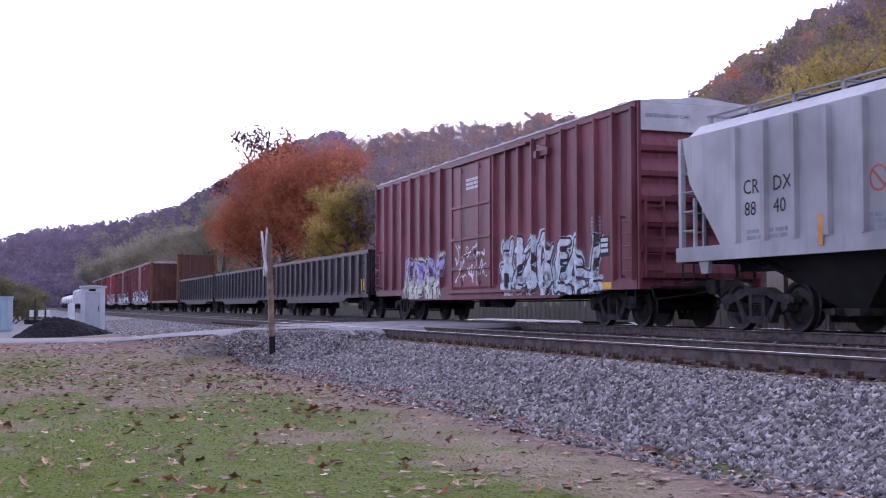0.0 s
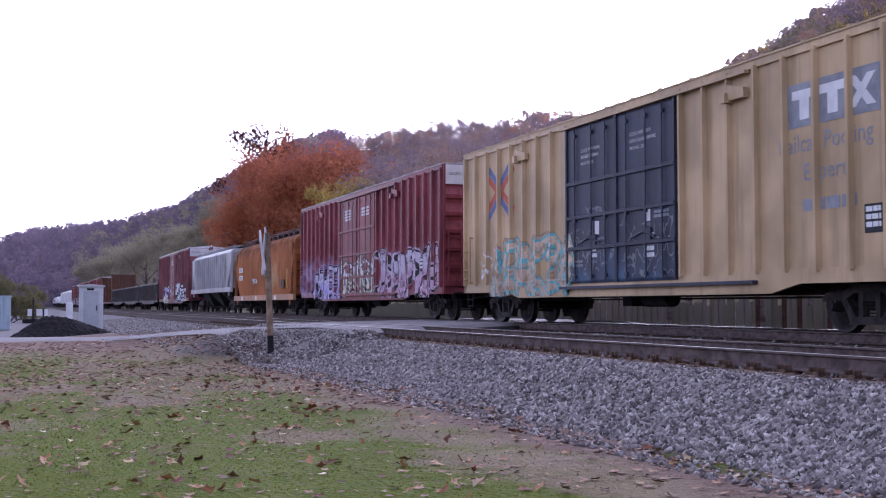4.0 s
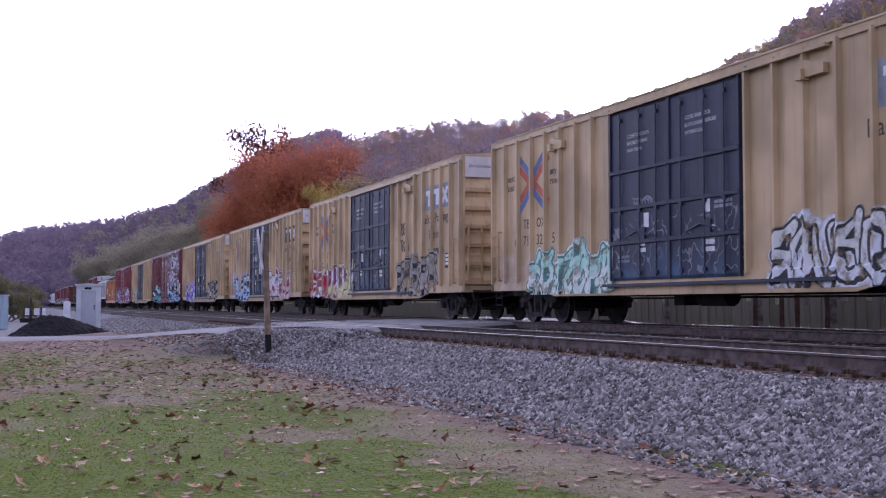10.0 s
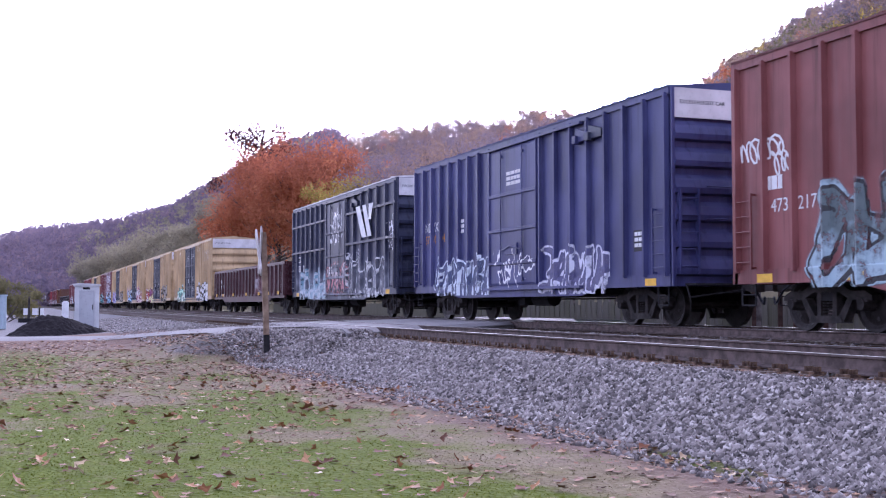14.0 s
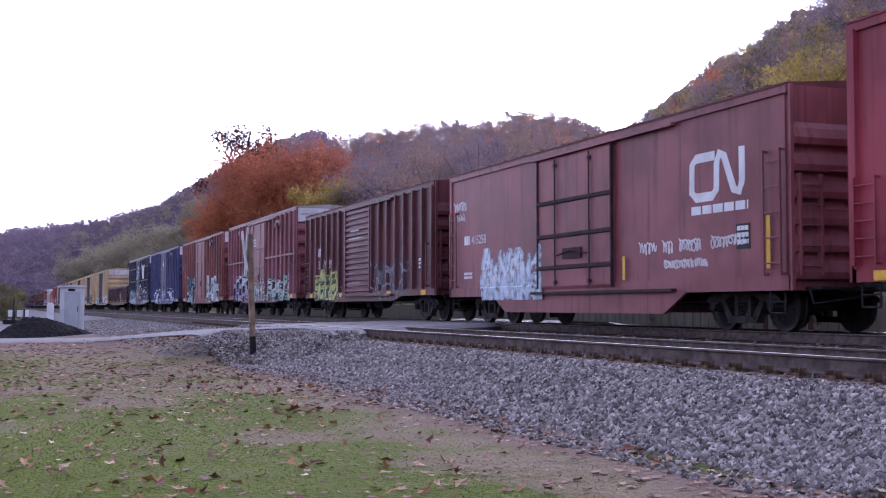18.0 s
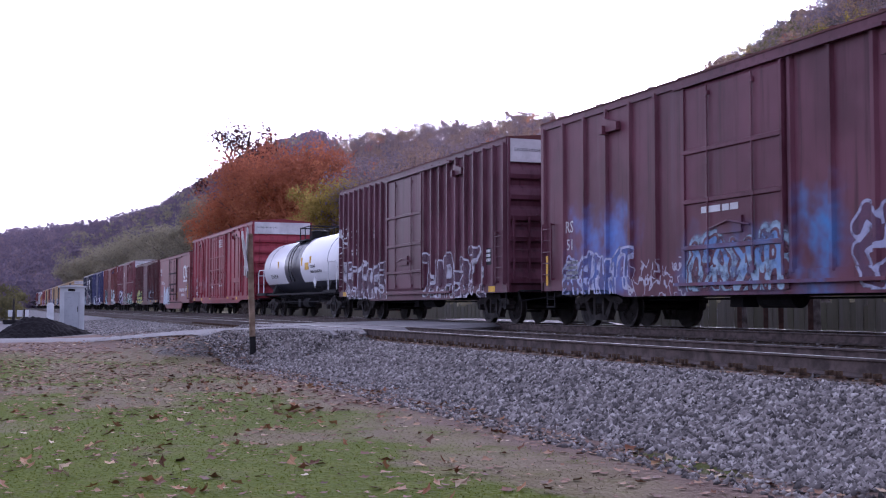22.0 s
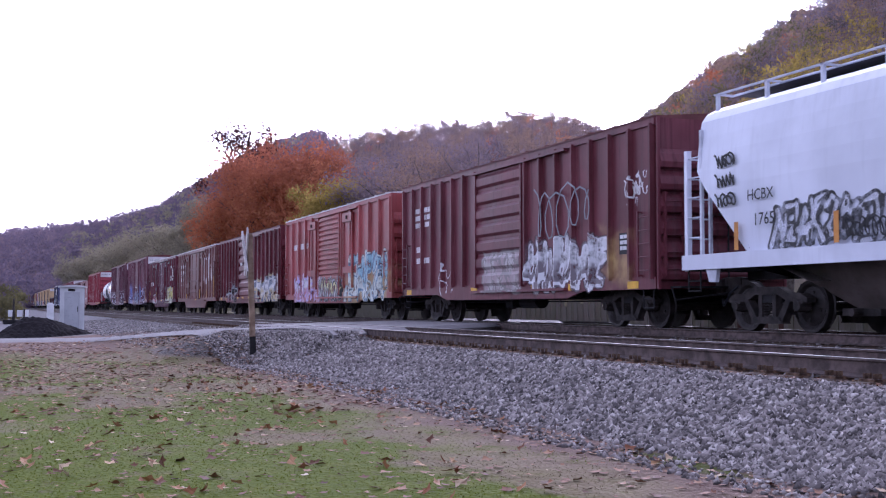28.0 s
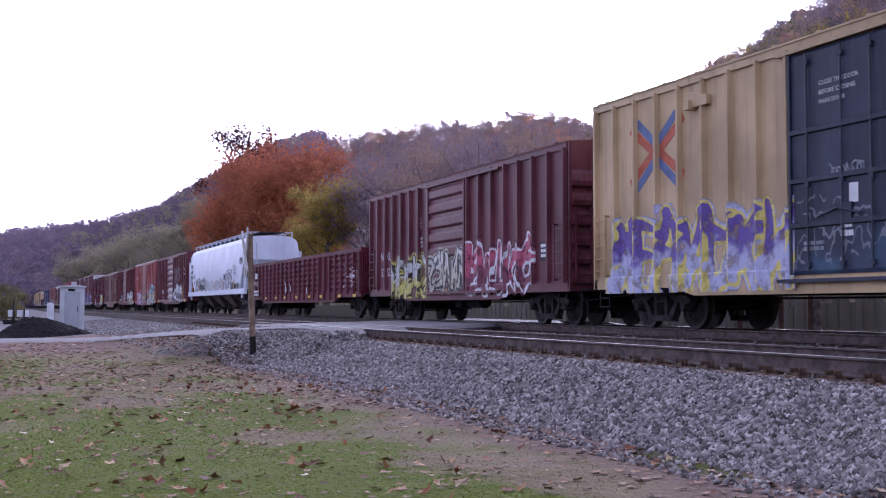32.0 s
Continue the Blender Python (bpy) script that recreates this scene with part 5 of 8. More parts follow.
def tan_car(spray, name, number=None, dark_logo=None, faded=False):
    B = 18.6
    car = boxcar(dict(B=B, door=(6.85, 11.75), style="double", posts=(8, 8), label="tan high-cube boxcar with dark blue double doors and graffiti",
                      paint=paint(name, TAN, B, spray, fade=0.2, rust=0.12, streaks=0.5), door_paint=car_paint(name + "_doors", (0.024, 0.028, 0.055), on(B, (7.0, 9.2, 1.2, 2.2, "tag", (0.16, 0.17, 0.2), None, BLK, len(name) * 1.7, 0.5), (9.4, 11.7, 1.0, 2.2, "tag", (0.15, 0.16, 0.18), None, BLK, 5.5, 0.45), (7.2, 11.5, 0.95, 1.3, "haze", (0.06, 0.12, 0.2), None, BLK, 3.0)), 0.45, 0.15, 0.25),
                      rod_paint=M_DOORBLUE, roof=M_TANROOF, rung_paint=M_TANRUNG, yellow=(), latch_at=(4.0, 13.6),
                      door_bars=(0.22, 0.42, 0.64), bars=((8.1, 1.9, 0.28, 3, 0.09, M_WHITE), (10.6, 1.95, 0.3, 4, 0.09, M_WHITE), (7.2, 1.5, 0.5, 2, 0.06, M_GREYP), (10.9, 2.4, 0.6, 2, 0.06, M_GREYP))))
    hx = B / 2
    cross_logo(car, hx - 2.55, 3.55, 0.92)
    sd = round(spray[0][0] * 10 + spray[0][1] * 3)
    if dark_logo:
        scrawl(car, 7.7, 8.8, 2.75, 3.15, M_WHITE, B, sd, 0.035, HALF + 0.092)
        scrawl(car, 10.1, 11.3, 2.5, 3.2, M_WHITE, B, sd + 2, 0.035, HALF + 0.092)
    scrawl(car, 7.9, 8.7, 2.45, 2.7, M_GREYP, B, sd + 1, 0.03, HALF + 0.092)
    for a, z in ((8.3, 2.05), (10.55, 2.2)):       # paper stickers by the lock handles
        plate(car, "sticker", hx - a - 0.2, hx - a, z, z + 0.3, M_WHITE, HALF + 0.094, "white paper sticker")
    for k, w in enumerate(("CLOSE THIS DOOR", "BEFORE CLOSING", "MAIN DOOR")):
        lettering(car, w, hx - 7.62, 3.98 - 0.15 * k, 0.078, M_PALE, y=HALF + 0.092)
    for k, w in enumerate(("CLOSE AND LOCK", "BOTH DOORS BEFORE", "MOVING CAR")):
        lettering(car, w, hx - 9.9, 4.05 - 0.15 * k, 0.078, M_PALE, y=HALF + 0.092)
    if number:
        lettering(car, "next", hx - 0.98, 3.68, 0.2, M_BROWNP)
        lettering(car, "load", hx - 0.98, 3.44, 0.2, M_BROWNP)
        lettering(car, "any", hx - 3.62, 3.64, 0.2, M_BROWNP)
        lettering(car, "road", hx - 3.62, 3.40, 0.2, M_BROWNP)
        if dark_logo:
            for a, z in ((1.15, 2.2), (2.0, 2.2), (1.12, 1.78), (2.0, 1.78), (3.0, 1.78)):
                plate(car, "number_panel", hx - a - 0.62, hx - a, z, z + 0.34, M_WHITE, HALF + 0.008, "white painted number panel")
            for w, a, z in (("TB", 1.22, 2.26), ("OX", 2.05, 2.26), ("66", 1.2, 1.84), ("07", 2.08, 1.84), ("26", 3.08, 1.84)):
                lettering(car, w, hx - a, z, 0.2, M_BROWNP, y=HALF + 0.010)
            number = ()
        for w, a in (("TB", 2.02), ("OX", 2.82)) if number else ():
            lettering(car, w, hx - a, 2.40, 0.25, M_BROWNP)
        for w, a in zip(number, (1.45, 2.02, 2.82, 3.72)):
            lettering(car, w, hx - a, 1.96, 0.27, M_BROWNP)
    pooling_logo(car, hx - 15.1, 3.44, M_BLACKP if dark_logo else M_GREYP)
    lettering(car, "Railcar Pooling", hx - 14.95, 3.02, 0.31, M_BROWNP if not faded else M_GREYP, sx=0.93)
    lettering(car, "Experts", hx - 15.6, 2.53, 0.3, M_BROWNP if not faded else M_GREYP)
    bars(car, hx - 15.6, 2.22, 1.35, 1, 0.2, M_BROWNP if not faded else M_GREYP, breaks=4)
    return car


M_TANROOF = simple("tan_roof_edge", (0.42, 0.31, 0.18), 0.6, 0, 1.2, 0.2)
M_TANRUNG = simple("tan_ladder_paint", (0.40, 0.26, 0.12), 0.6, 0, 2.0, 0.2, 0)


def gondola(B, base, zt=2.5, zb=0.62, posts=13, label="", sprays=(), ribs=False, name="gondola"):
    P = paint(name + "_paint", base, B, sprays, rust=0.2 if ribs else 0.5, rough=0.55 if ribs else 0.40)
    car = empty_thing("gondola_car", label, "railway car", "cars of the freight train")
    hx = B / 2
    for s in (1, -1):
        part("side_wall", Mesh().box(-hx, hx, s * HALF - 0.04, s * HALF + 0.04, zb + 0.3, zt), P, car)
        part("end_wall", Mesh().box(s * hx - 0.05, s * hx + 0.05, -HALF + 0.04, HALF - 0.04, zb + 0.3, zt), P, car)
    part("floor_plate", Mesh().box(-hx + 0.05, hx - 0.05, -HALF + 0.04, HALF - 0.04, zb + 0.3, zb + 0.42), P, car)
    for s in (1, -1):
        m = Mesh().box(-hx - 0.02, hx + 0.02, s * HALF - 0.09, s * HALF + 0.09, zt - 0.02, zt + 0.13)
        part("top_chord", m, P, car)
        m = Mesh().prism([(-hx, zb + 0.18), (-hx + 3.0, zb + 0.18), (-hx + 3.6, zb), (hx - 3.6, zb), (hx - 3.0, zb + 0.18), (hx, zb + 0.18), (hx, zb + 0.42), (-hx, zb + 0.42)], s * HALF - 0.02, s * HALF + 0.08)
        part("side_sill", m, P, car)
        for k in range(posts + 1):
            x = -hx + 0.1 + k * (B - 0.2) / posts
            w = 0.07 if ribs else 0.09
            m = Mesh().prism([(x - w, s * (HALF + 0.03)), (x - w * 0.67, s * (HALF + 0.14)), (x + w * 0.67, s * (HALF + 0.14)), (x + w, s * (HALF + 0.03))], zb + (0.1 if ribs and 3 < k < posts - 3 else 0.3), zt, 0, "z")
            part("side_post", m, P, car)
        m = Mesh().box(s * hx - 0.1, s * hx + 0.1, -HALF, HALF, zt - 0.03, zt + 0.12)
        for k in range(4):
            z = zb + 0.5 + k * 0.38
            m.prism([(s * (hx + 0.04), z), (s * (hx + 0.11), z + 0.08), (s * (hx + 0.11), z + 0.16), (s * (hx + 0.04), z + 0.24)], -HALF + 0.1, HALF - 0.1)
        part("car_end", m, P, car)
        stirrup(car, M_UNDER, s * (hx - 0.4), zb + 0.2)
        ladder(car, P, s * (hx - 0.38), zb + 0.4, zb + 1.5, 4, HALF + 0.12)
    if ribs:
        for k in range(posts):
            if k in (0, posts - 1):
                continue
            x = -hx + 0.1 + k * (B - 0.2) / posts
            if k in (5, 6):
                continue
            for j in range(6):
                z = zb + 0.52 + j * 0.215
                m = Mesh().prism([(HALF + 0.03, z), (HALF + 0.085, z + 0.02), (HALF + 0.085, z + 0.075), (HALF + 0.03, z + 0.15)], x + 0.09, x + (B - 0.2) / posts - 0.09, 0, "x")
                part("pressed_rib", m, P, car)
    underframe(car, B - 0.4, zb + 0.38, False)
    running_gear(car, B, 2.0)
    return car


def hopper(B, base, zt, zb, ribs, label, sprays=(), bays=3, name="hopper", inset=1.45, round_side=False, cut=(0.4, 2.0), under=(0.05, 0.045, 0.045), rust=0.2, streaks=0.6, sill=None, rough=0.45, rib_at=0.05):
    """Covered hopper: side sheets over sloping bays, open ends with ladders and a roof walk."""
    P = paint(name + "_paint", base, B, sprays, rust=rust, fade=0.25, streaks=streaks, rough=rough)
    LAD = simple(name + "_ladder_paint", dark(base, 0.9 if base[2] > 0.3 else 0.4), 0.7, 0, 2.0, 0.25, 0)
    S_ = car_paint(name + "_sill_paint", sill) if sill else P
    # Bay colour; on the end slope sheets its darkness stands for shadow.
    U_ = simple(name + "_bay_and_shade_paint", under, 0.8, 0, 1.5, 0.3)
    car = empty_thing("covered_hopper_car", label, "railway car", "cars of the freight train")
    hx = B / 2
    # side sheet: cut back below at both ends
    zc = zb + 0.30
    out = [(-hx + inset, zc), (hx - inset, zc), (hx - cut[0], zt - (zt - zc) * 0.42), (hx - cut[0] + 0.25, zt), (-hx + cut[0] - 0.25, zt), (-hx + cut[0], zt - (zt - zc) * 0.42)]
    if round_side:
        k = 9
        prof = []
        for i in range(k):
            u = i / (k - 1)
            z = zc + (zt - zc) * u
            y = HALF + 0.04 - 0.42 * max(0, u - 0.45) ** 1.7 - 0.1 * (1 - u) ** 2
            prof.append((y, z))

        def reach(z):
            u = (z - zc) / (zt - zc)
            return hx - inset + (inset - cut[0]) * min(1, u / 0.6)
        m = Mesh()
        seg = 8
        for s in (1, -1):
            v = []
            for y, z in prof:
                e = reach(z)
                v += [(-e + 2 * e * i / seg, s * y, z) for i in range(seg + 1)]
            n1 = seg + 1
            m.add(v, [(j * n1 + i, j * n1 + i + 1, (j + 1) * n1 + i + 1, (j + 1) * n1 + i) for j in range(k - 1) for i in range(seg)])
        yt = prof[-1][0]
        # rounded roof shoulders and top
        arc = [(yt, zt), (yt - 0.12, zt + 0.16), (yt - 0.4, zt + 0.30), (0, zt + 0.36), (-yt + 0.4, zt + 0.30), (-yt + 0.12, zt + 0.16), (-yt, zt)]
        e = hx - cut[0]
        m.prism(arc, -e, e, 0, "x")
        for s in (1, -1):       # end sheets
            v = []
            for y, z in prof:
                v += [(s * reach(z), -y, z), (s * reach(z), y, z)]
            m.add(v, [(2 * j, 2 * j + 1, 2 * j + 3, 2 * j + 2) for j in range(k - 1)])
        body = part("body", m, P, car, smooth=False)
        sm = Mesh()
        for i in range(1, seg):
            for j in range(k - 1):
                y0, z0 = prof[j]
                y1, z1 = prof[j + 1]
                x = (-1 + 2 * i / seg) * reach((z0 + z1) / 2)
                sm.add([(x - 0.02, y0 + 0.002, z0), (x + 0.02, y0 + 0.002, z0), (x + 0.02, y1 + 0.004, z1), (x - 0.02, y1 + 0.004, z1)], [(0, 1, 2, 3)])
        part("weld_seam", sm, P, car)["kind"] = "stuff"
    else:
        m = Mesh().prism(out, -HALF, HALF)
        m.prism([(-HALF, zt), (HALF, zt), (HALF - 0.25, zt + 0.22), (-HALF + 0.25, zt + 0.22)], -hx + cut[0], hx - cut[0], 0, "x")
        part("body", m, P, car)
        for k in range(ribs + 1):
            x = -hx + inset + rib_at + k * (B - 2 * inset - 2 * rib_at) / ribs
            for s in (1, -1):
                m = Mesh().prism([(x - 0.06, s * HALF), (x - 0.05, s * (HALF + 0.1)), (x + 0.05, s * (HALF + 0.1)), (x + 0.06, s * HALF)], zc, zt - 0.05, 0, "z")
                part("side_post", m, P, car)
    for s in (1, -1):
        m = Mesh().box(-hx, hx, s * HALF - 0.06, s * HALF + 0.07, zb + 0.02, zb + 0.30)
        part("side_sill", m, S_, car)
    # bays
    L = B - 2 * inset - 0.4
    for k in range(bays):
        x = -L / 2 + (k + 0.5) * L / bays
        w = L / bays / 2
        m = Mesh()
        top = [(x - w, -HALF + 0.1, zb + 0.3), (x + w, -HALF + 0.1, zb + 0.3), (x + w, HALF - 0.1, zb + 0.3), (x - w, HALF - 0.1, zb + 0.3)]
        bot = [(x - 0.35, -0.5, 0.42), (x + 0.35, -0.5, 0.42), (x + 0.35, 0.5, 0.42), (x - 0.35, 0.5, 0.42)]
        m.add(top + bot, [(0, 1, 5, 4), (1, 2, 6, 5), (2, 3, 7, 6), (3, 0, 4, 7), (4, 5, 6, 7), (0, 3, 2, 1)])
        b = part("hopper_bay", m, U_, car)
        part("outlet_gate", Mesh().box(x - 0.45, x + 0.45, -0.75, 0.75, 0.30, 0.42).tube((x, 0.7, 0.36), (x, 0.95, 0.36), 0.07, None, 8), M_STEEL, b)
    for s in (1, -1):
        m = Mesh().add([(s * (hx - inset), -HALF + 0.1, zc), (s * (hx - inset), HALF - 0.1, zc), (s * (hx - inset - 1.6), HALF - 0.1, zb - 0.25), (s * (hx - inset - 1.6), -HALF + 0.1, zb - 0.25)], [(0, 1, 2, 3)])
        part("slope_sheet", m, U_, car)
        # end frame: corner posts, ladders, platform
        for y in (HALF - 0.03, -HALF + 0.03):
            part("corner_post", Mesh().box(s * (hx - 0.08) - 0.05, s * (hx - 0.08) + 0.05, y - 0.05, y + 0.05, zb, zt - (0.5 if round_side else 0.0)), P, car)
        m = Mesh().box(s * (hx - 0.55) - 0.03, s * (hx - 0.55) + 0.03, HALF - 0.06, HALF, zb, zt - (0.15 if round_side else 1.2))
        for k in range(9):
            z = zb + 0.25 + k * 0.38
            if z < zt - (0.3 if round_side or k < 7 else 9):
                m.tube((s * (hx - 0.08), HALF - 0.02, z), (s * (hx - 0.55), HALF - 0.02, z), 0.016)
                m.tube((s * (hx - 0.02), HALF - 0.1, z), (s * (hx - 0.02), HALF - 0.55, z), 0.016)
        m.box(s * (hx - 0.02) - 0.03, s * (hx - 0.02) + 0.03, HALF - 0.6, HALF - 0.54, zb, zt - 0.1)
        m.prism([(s * (hx - 0.75), zb + 0.02), (s * (hx - 1.1), zb + 0.02), (s * (hx - 1.05), zb - 0.22), (s * (hx - 0.85), zb - 0.22)], HALF - 0.05, HALF + 0.03)
        part("end_ladder", m, LAD, car)
        m = Mesh().box(s * (hx - 0.7), s * (hx - 0.05), -HALF, HALF, zb + 0.0, zb + 0.06) if s > 0 else Mesh().box(s * (hx - 0.05), s * (hx - 0.7), -HALF, HALF, zb + 0.0, zb + 0.06)
        part("end_platform", m, M_UNDER, car)
        stirrup(car, M_UNDER, s * (hx - 0.3), zb - 0.0)
        # sloping end of the hold; the dark bay colour stands for its shadow
        m = Mesh().add([(s * (hx - cut[0]), -HALF + 0.05, zt - 0.3), (s * (hx - cut[0]), HALF - 0.05, zt - 0.3), (s * (hx - inset - 0.1), HALF - 0.05, zb + 0.35), (s * (hx - inset - 0.1), -HALF + 0.05, zb + 0.35)], [(0, 1, 2, 3)])
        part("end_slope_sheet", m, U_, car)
    # roof walk
    zw = zt + (0.55 if round_side else 0.42)
    m = Mesh()
    for y in (0.75, 1.12, -0.75, -1.12):
        m.box(-hx + 0.5, hx - 0.5, y - 0.03, y + 0.03, zw - 0.03, zw)
    for k in range(13):
        x = -hx + 0.6 + k * (B - 1.2) / 12
        for s in (1, -1):
            m.box(x - 0.035, x + 0.035, s * 1.12 - 0.03, s * 1.12 + 0.03, zt - 0.1, zw)
            m.box(x - 0.035, x + 0.035, min(s * 0.75, s * 1.12), max(s * 0.75, s * 1.12), zw - 0.035, zw - 0.005)
    part("roof_walk", m, simple(name + "_walk_paint", dark(base, 0.8) if base[2] > 0.3 else (0.13, 0.10, 0.10), 0.7, 0, 2.0, 0.2, 0), car)
    m = Mesh().box(-hx + 0.6, hx - 0.6, -0.72, 0.72, zw - 0.028, zw - 0.006)
    part("roof_hatch_strip", m, simple(name + "_hatch_paint", (0.06, 0.055, 0.06), 0.7, 0, 2.0, 0.3), car)
    underframe(car, B - 0.4, zb + 0.1, False)
    running_gear(car, B, 1.95)
    return car


def tank_car(B, R=1.30, name="tank", band=True, label=""):
    car = empty_thing("tank_car", label, "railway car", "cars of the freight train")
    zc = 2.27
    L = B - 0.75
    n = Nodes(name + "_shell_paint", 0.35)
    sp = n.t.nodes.new("ShaderNodeSeparateXYZ")
    n.put(sp.inputs[0], n.coord)
    X, Y, Z = sp.outputs
    white = n.mix(n.noise(0.8, 4.0), (0.66, 0.65, 0.68), (0.78, 0.77, 0.79))
    white = n.mix(n.math("MULTIPLY", n.step(n.noise(1.0, 4.0, n.scaled(n.coord, (4, 1, 0.3))), 0.58, 0.8), 0.35), white, (0.4, 0.36, 0.36))
    belly = n.math("LESS_THAN", Z, zc - 0.74)
    if band:
        belly = n.math("MAXIMUM", belly, n.math("LESS_THAN", n.math("ABSOLUTE", n.math("ADD", X, -0.75)), 1.5))
    col = n.mix(belly, white, (0.022, 0.023, 0.034))
    M = n.color(col)
    seg, m = 28, Mesh()
    prof = [(-L / 2 - 0.55, 0.02), (-L / 2 - 0.5, 0.4), (-L / 2 - 0.36, 0.76), (-L / 2 - 0.14, 1.08), (-L / 2 + 0.12, R - 0.04), (-L / 2 + 0.3, R), (L / 2 - 0.3, R), (L / 2 - 0.12, R - 0.04), (L / 2 + 0.14, 1.08), (L / 2 + 0.36, 0.76), (L / 2 + 0.5, 0.4), (L / 2 + 0.55, 0.02)]
    v = [(x, r * math.cos(2 * math.pi * i / seg), zc + r * math.sin(2 * math.pi * i / seg)) for x, r in prof for i in range(seg)]
    m.add(v, [(k * seg + i, k * seg + (i + 1) % seg, (k + 1) * seg + (i + 1) % seg, (k + 1) * seg + i) for k in range(len(prof) - 1) for i in range(seg)])
    part("tank_shell", m, M, car, smooth=True)
    for x in (-L / 2 + 1.6, 0.15, L / 2 - 1.6):
        ring = [((R + q) * math.cos(i * math.pi / 12), zc + (R + q) * math.sin(i * math.pi / 12)) for q in (-0.01, 0.012) for i in range(13)]
        v = [(x + d, a, b) for d in (-0.03, 0.03) for a, b in ring]
        m = Mesh().add(v, [(13 + i, 14 + i, 40 + i, 39 + i) for i in range(12)] + [(i, i + 1, 14 + i, 13 + i) for i in range(12)] + [(26 + i, 39 + i, 40 + i, 27 + i) for i in range(12)])
        part("jacket_band", m, M_GREYP, car)
    m = Mesh().tube((0.8, 0, zc + R - 0.1), (0.8, 0, zc + R + 0.3), 0.42, 0.40, 16)
    m.tube((0.8, 0, zc + R + 0.3), (0.8, 0, zc + R + 0.38), 0.45, 0.28, 16)
    part("manway_dome", m, M_UNDER, car)
    m = Mesh()
    zt = zc + R
    for y in (0.68, -0.68):
        m.pipe([(-0.1, y, zt - 0.25), (-0.1, y, zt + 0.5), (1.7, y, zt + 0.5), (1.7, y, zt - 0.25)], 0.03)
        m.tube((0.8, y, zt - 0.25), (0.8, y, zt + 0.5), 0.025)
        m.box(-0.1, 1.7, y - 0.2, y + 0.2, zt - 0.14, zt - 0.1)
    for x in (-0.1, 1.7):
        m.tube((x, -0.68, zt + 0.5), (x, 0.68, zt + 0.5), 0.03)
    part("platform_rail", m, M_BLACKP, car)
    m = Mesh()
    for x in (0.55, 1.05):
        m.pipe([(x, (R + 0.1) * math.cos(a), zc + (R + 0.1) * math.sin(a)) for a in [-0.5 + i * 0.2 for i in range(9)]], 0.022, 5)
    for i in range(9):
        a = -0.5 + i * 0.2
        m.tube((0.55, (R + 0.1) * math.cos(a), zc + (R + 0.1) * math.sin(a)), (1.05, (R + 0.1) * math.cos(a), zc + (R + 0.1) * math.sin(a)), 0.016, None, 5)
    part("side_ladder", m, M_BLACKP, car)
    hx = B / 2
    m = Mesh()
    m.box(-hx, hx, -0.3, 0.3, 0.85, 1.15)
    for s in (1, -1):
        m.box(min(s * hx, s * (hx - 1.9)), max(s * hx, s * (hx - 1.9)), -HALF, HALF, 1.0, 1.12)
        m.prism([(-1.25, 1.0), (1.25, 1.0), (1.05, 1.5), (0.6, 1.15), (-0.6, 1.15), (-1.05, 1.5)], s * (hx - 2.3) - 0.15, s * (hx - 2.3) + 0.15, 0, "x")
    for s in (1, -1):
        m.box(-hx + 1.8, hx - 1.8, s * 1.35 - 0.05, s * 1.35 + 0.05, 0.98, 1.06)
    part("underframe", m, M_UNDER, car)
    for s in (1, -1):
        for y in (HALF - 0.05, -HALF + 0.05):
            m = Mesh()
            m.pipe([(s * (hx - 0.05), y, 1.1), (s * (hx - 0.05), y, 2.1), (s * (hx - 0.25), y, 2.25), (s * (hx - 1.3), y, 2.25)], 0.025)
            m.tube((s * (hx - 1.3), y, 1.1), (s * (hx - 1.3), y, 2.25), 0.025)
            part("handrail", m, M_WHITE, car)
        part("end_rail", Mesh().tube((s * (hx - 0.05), -HALF + 0.05, 2.0), (s * (hx - 0.05), HALF - 0.05, 2.0), 0.02), M_WHITE, car)
    for s in (1, -1):
        stirrup(car, M_UNDER, s * (hx - 0.3), 1.0)
    underframe(car, B - 0.4, 0.95)
    running_gear(car, B, 1.75)
    return car


def ink(car, words, a, z, size, B, mat=None, y=None):
    lettering(car, words, B / 2 - a, z, size, mat or M_WHITE, **({} if y is None else {"y": y}))


TRAIN = []          # (car, place of its front end along the line at the start, length)

# --- front of the train, already far down the line ---
far_label = "weathered red boxcar far down the line"
for u, B, c in ((138.4, 19.8, OXIDE), (159.6, 19.4, MAROON), (179.0, 17.6, RED), (198.0, 17.6, MAROON), (217.0, 17.6, OXIDE)):
    TRAIN.append((boxcar(dict(B=B, door=(B / 2 - 1.6, B / 2 + 1.6), paint=paint("far_boxcar_paint", c, B, ((2, B - 2, 0.8, 2.0, "piece", GREYF, W1, BLK, u),)), label=far_label)), u, B))
for k, u in enumerate((236.0, 254.0, 272.0, 290.0)):
    TRAIN.append((hopper(16.8, (0.55, 0.55, 0.57), 3.9, 1.1, 8, "pale grey covered hopper far down the line", name="far_hopper%d" % k), u, 16.8))
for k, u in enumerate((308.0, 325.0, 342.0, 359.0, 376.0)):
    TRAIN.append((tank_car(15.0, 1.30, "far_tank%d" % k, False, "white tank car far down the line"), u, 15.0))

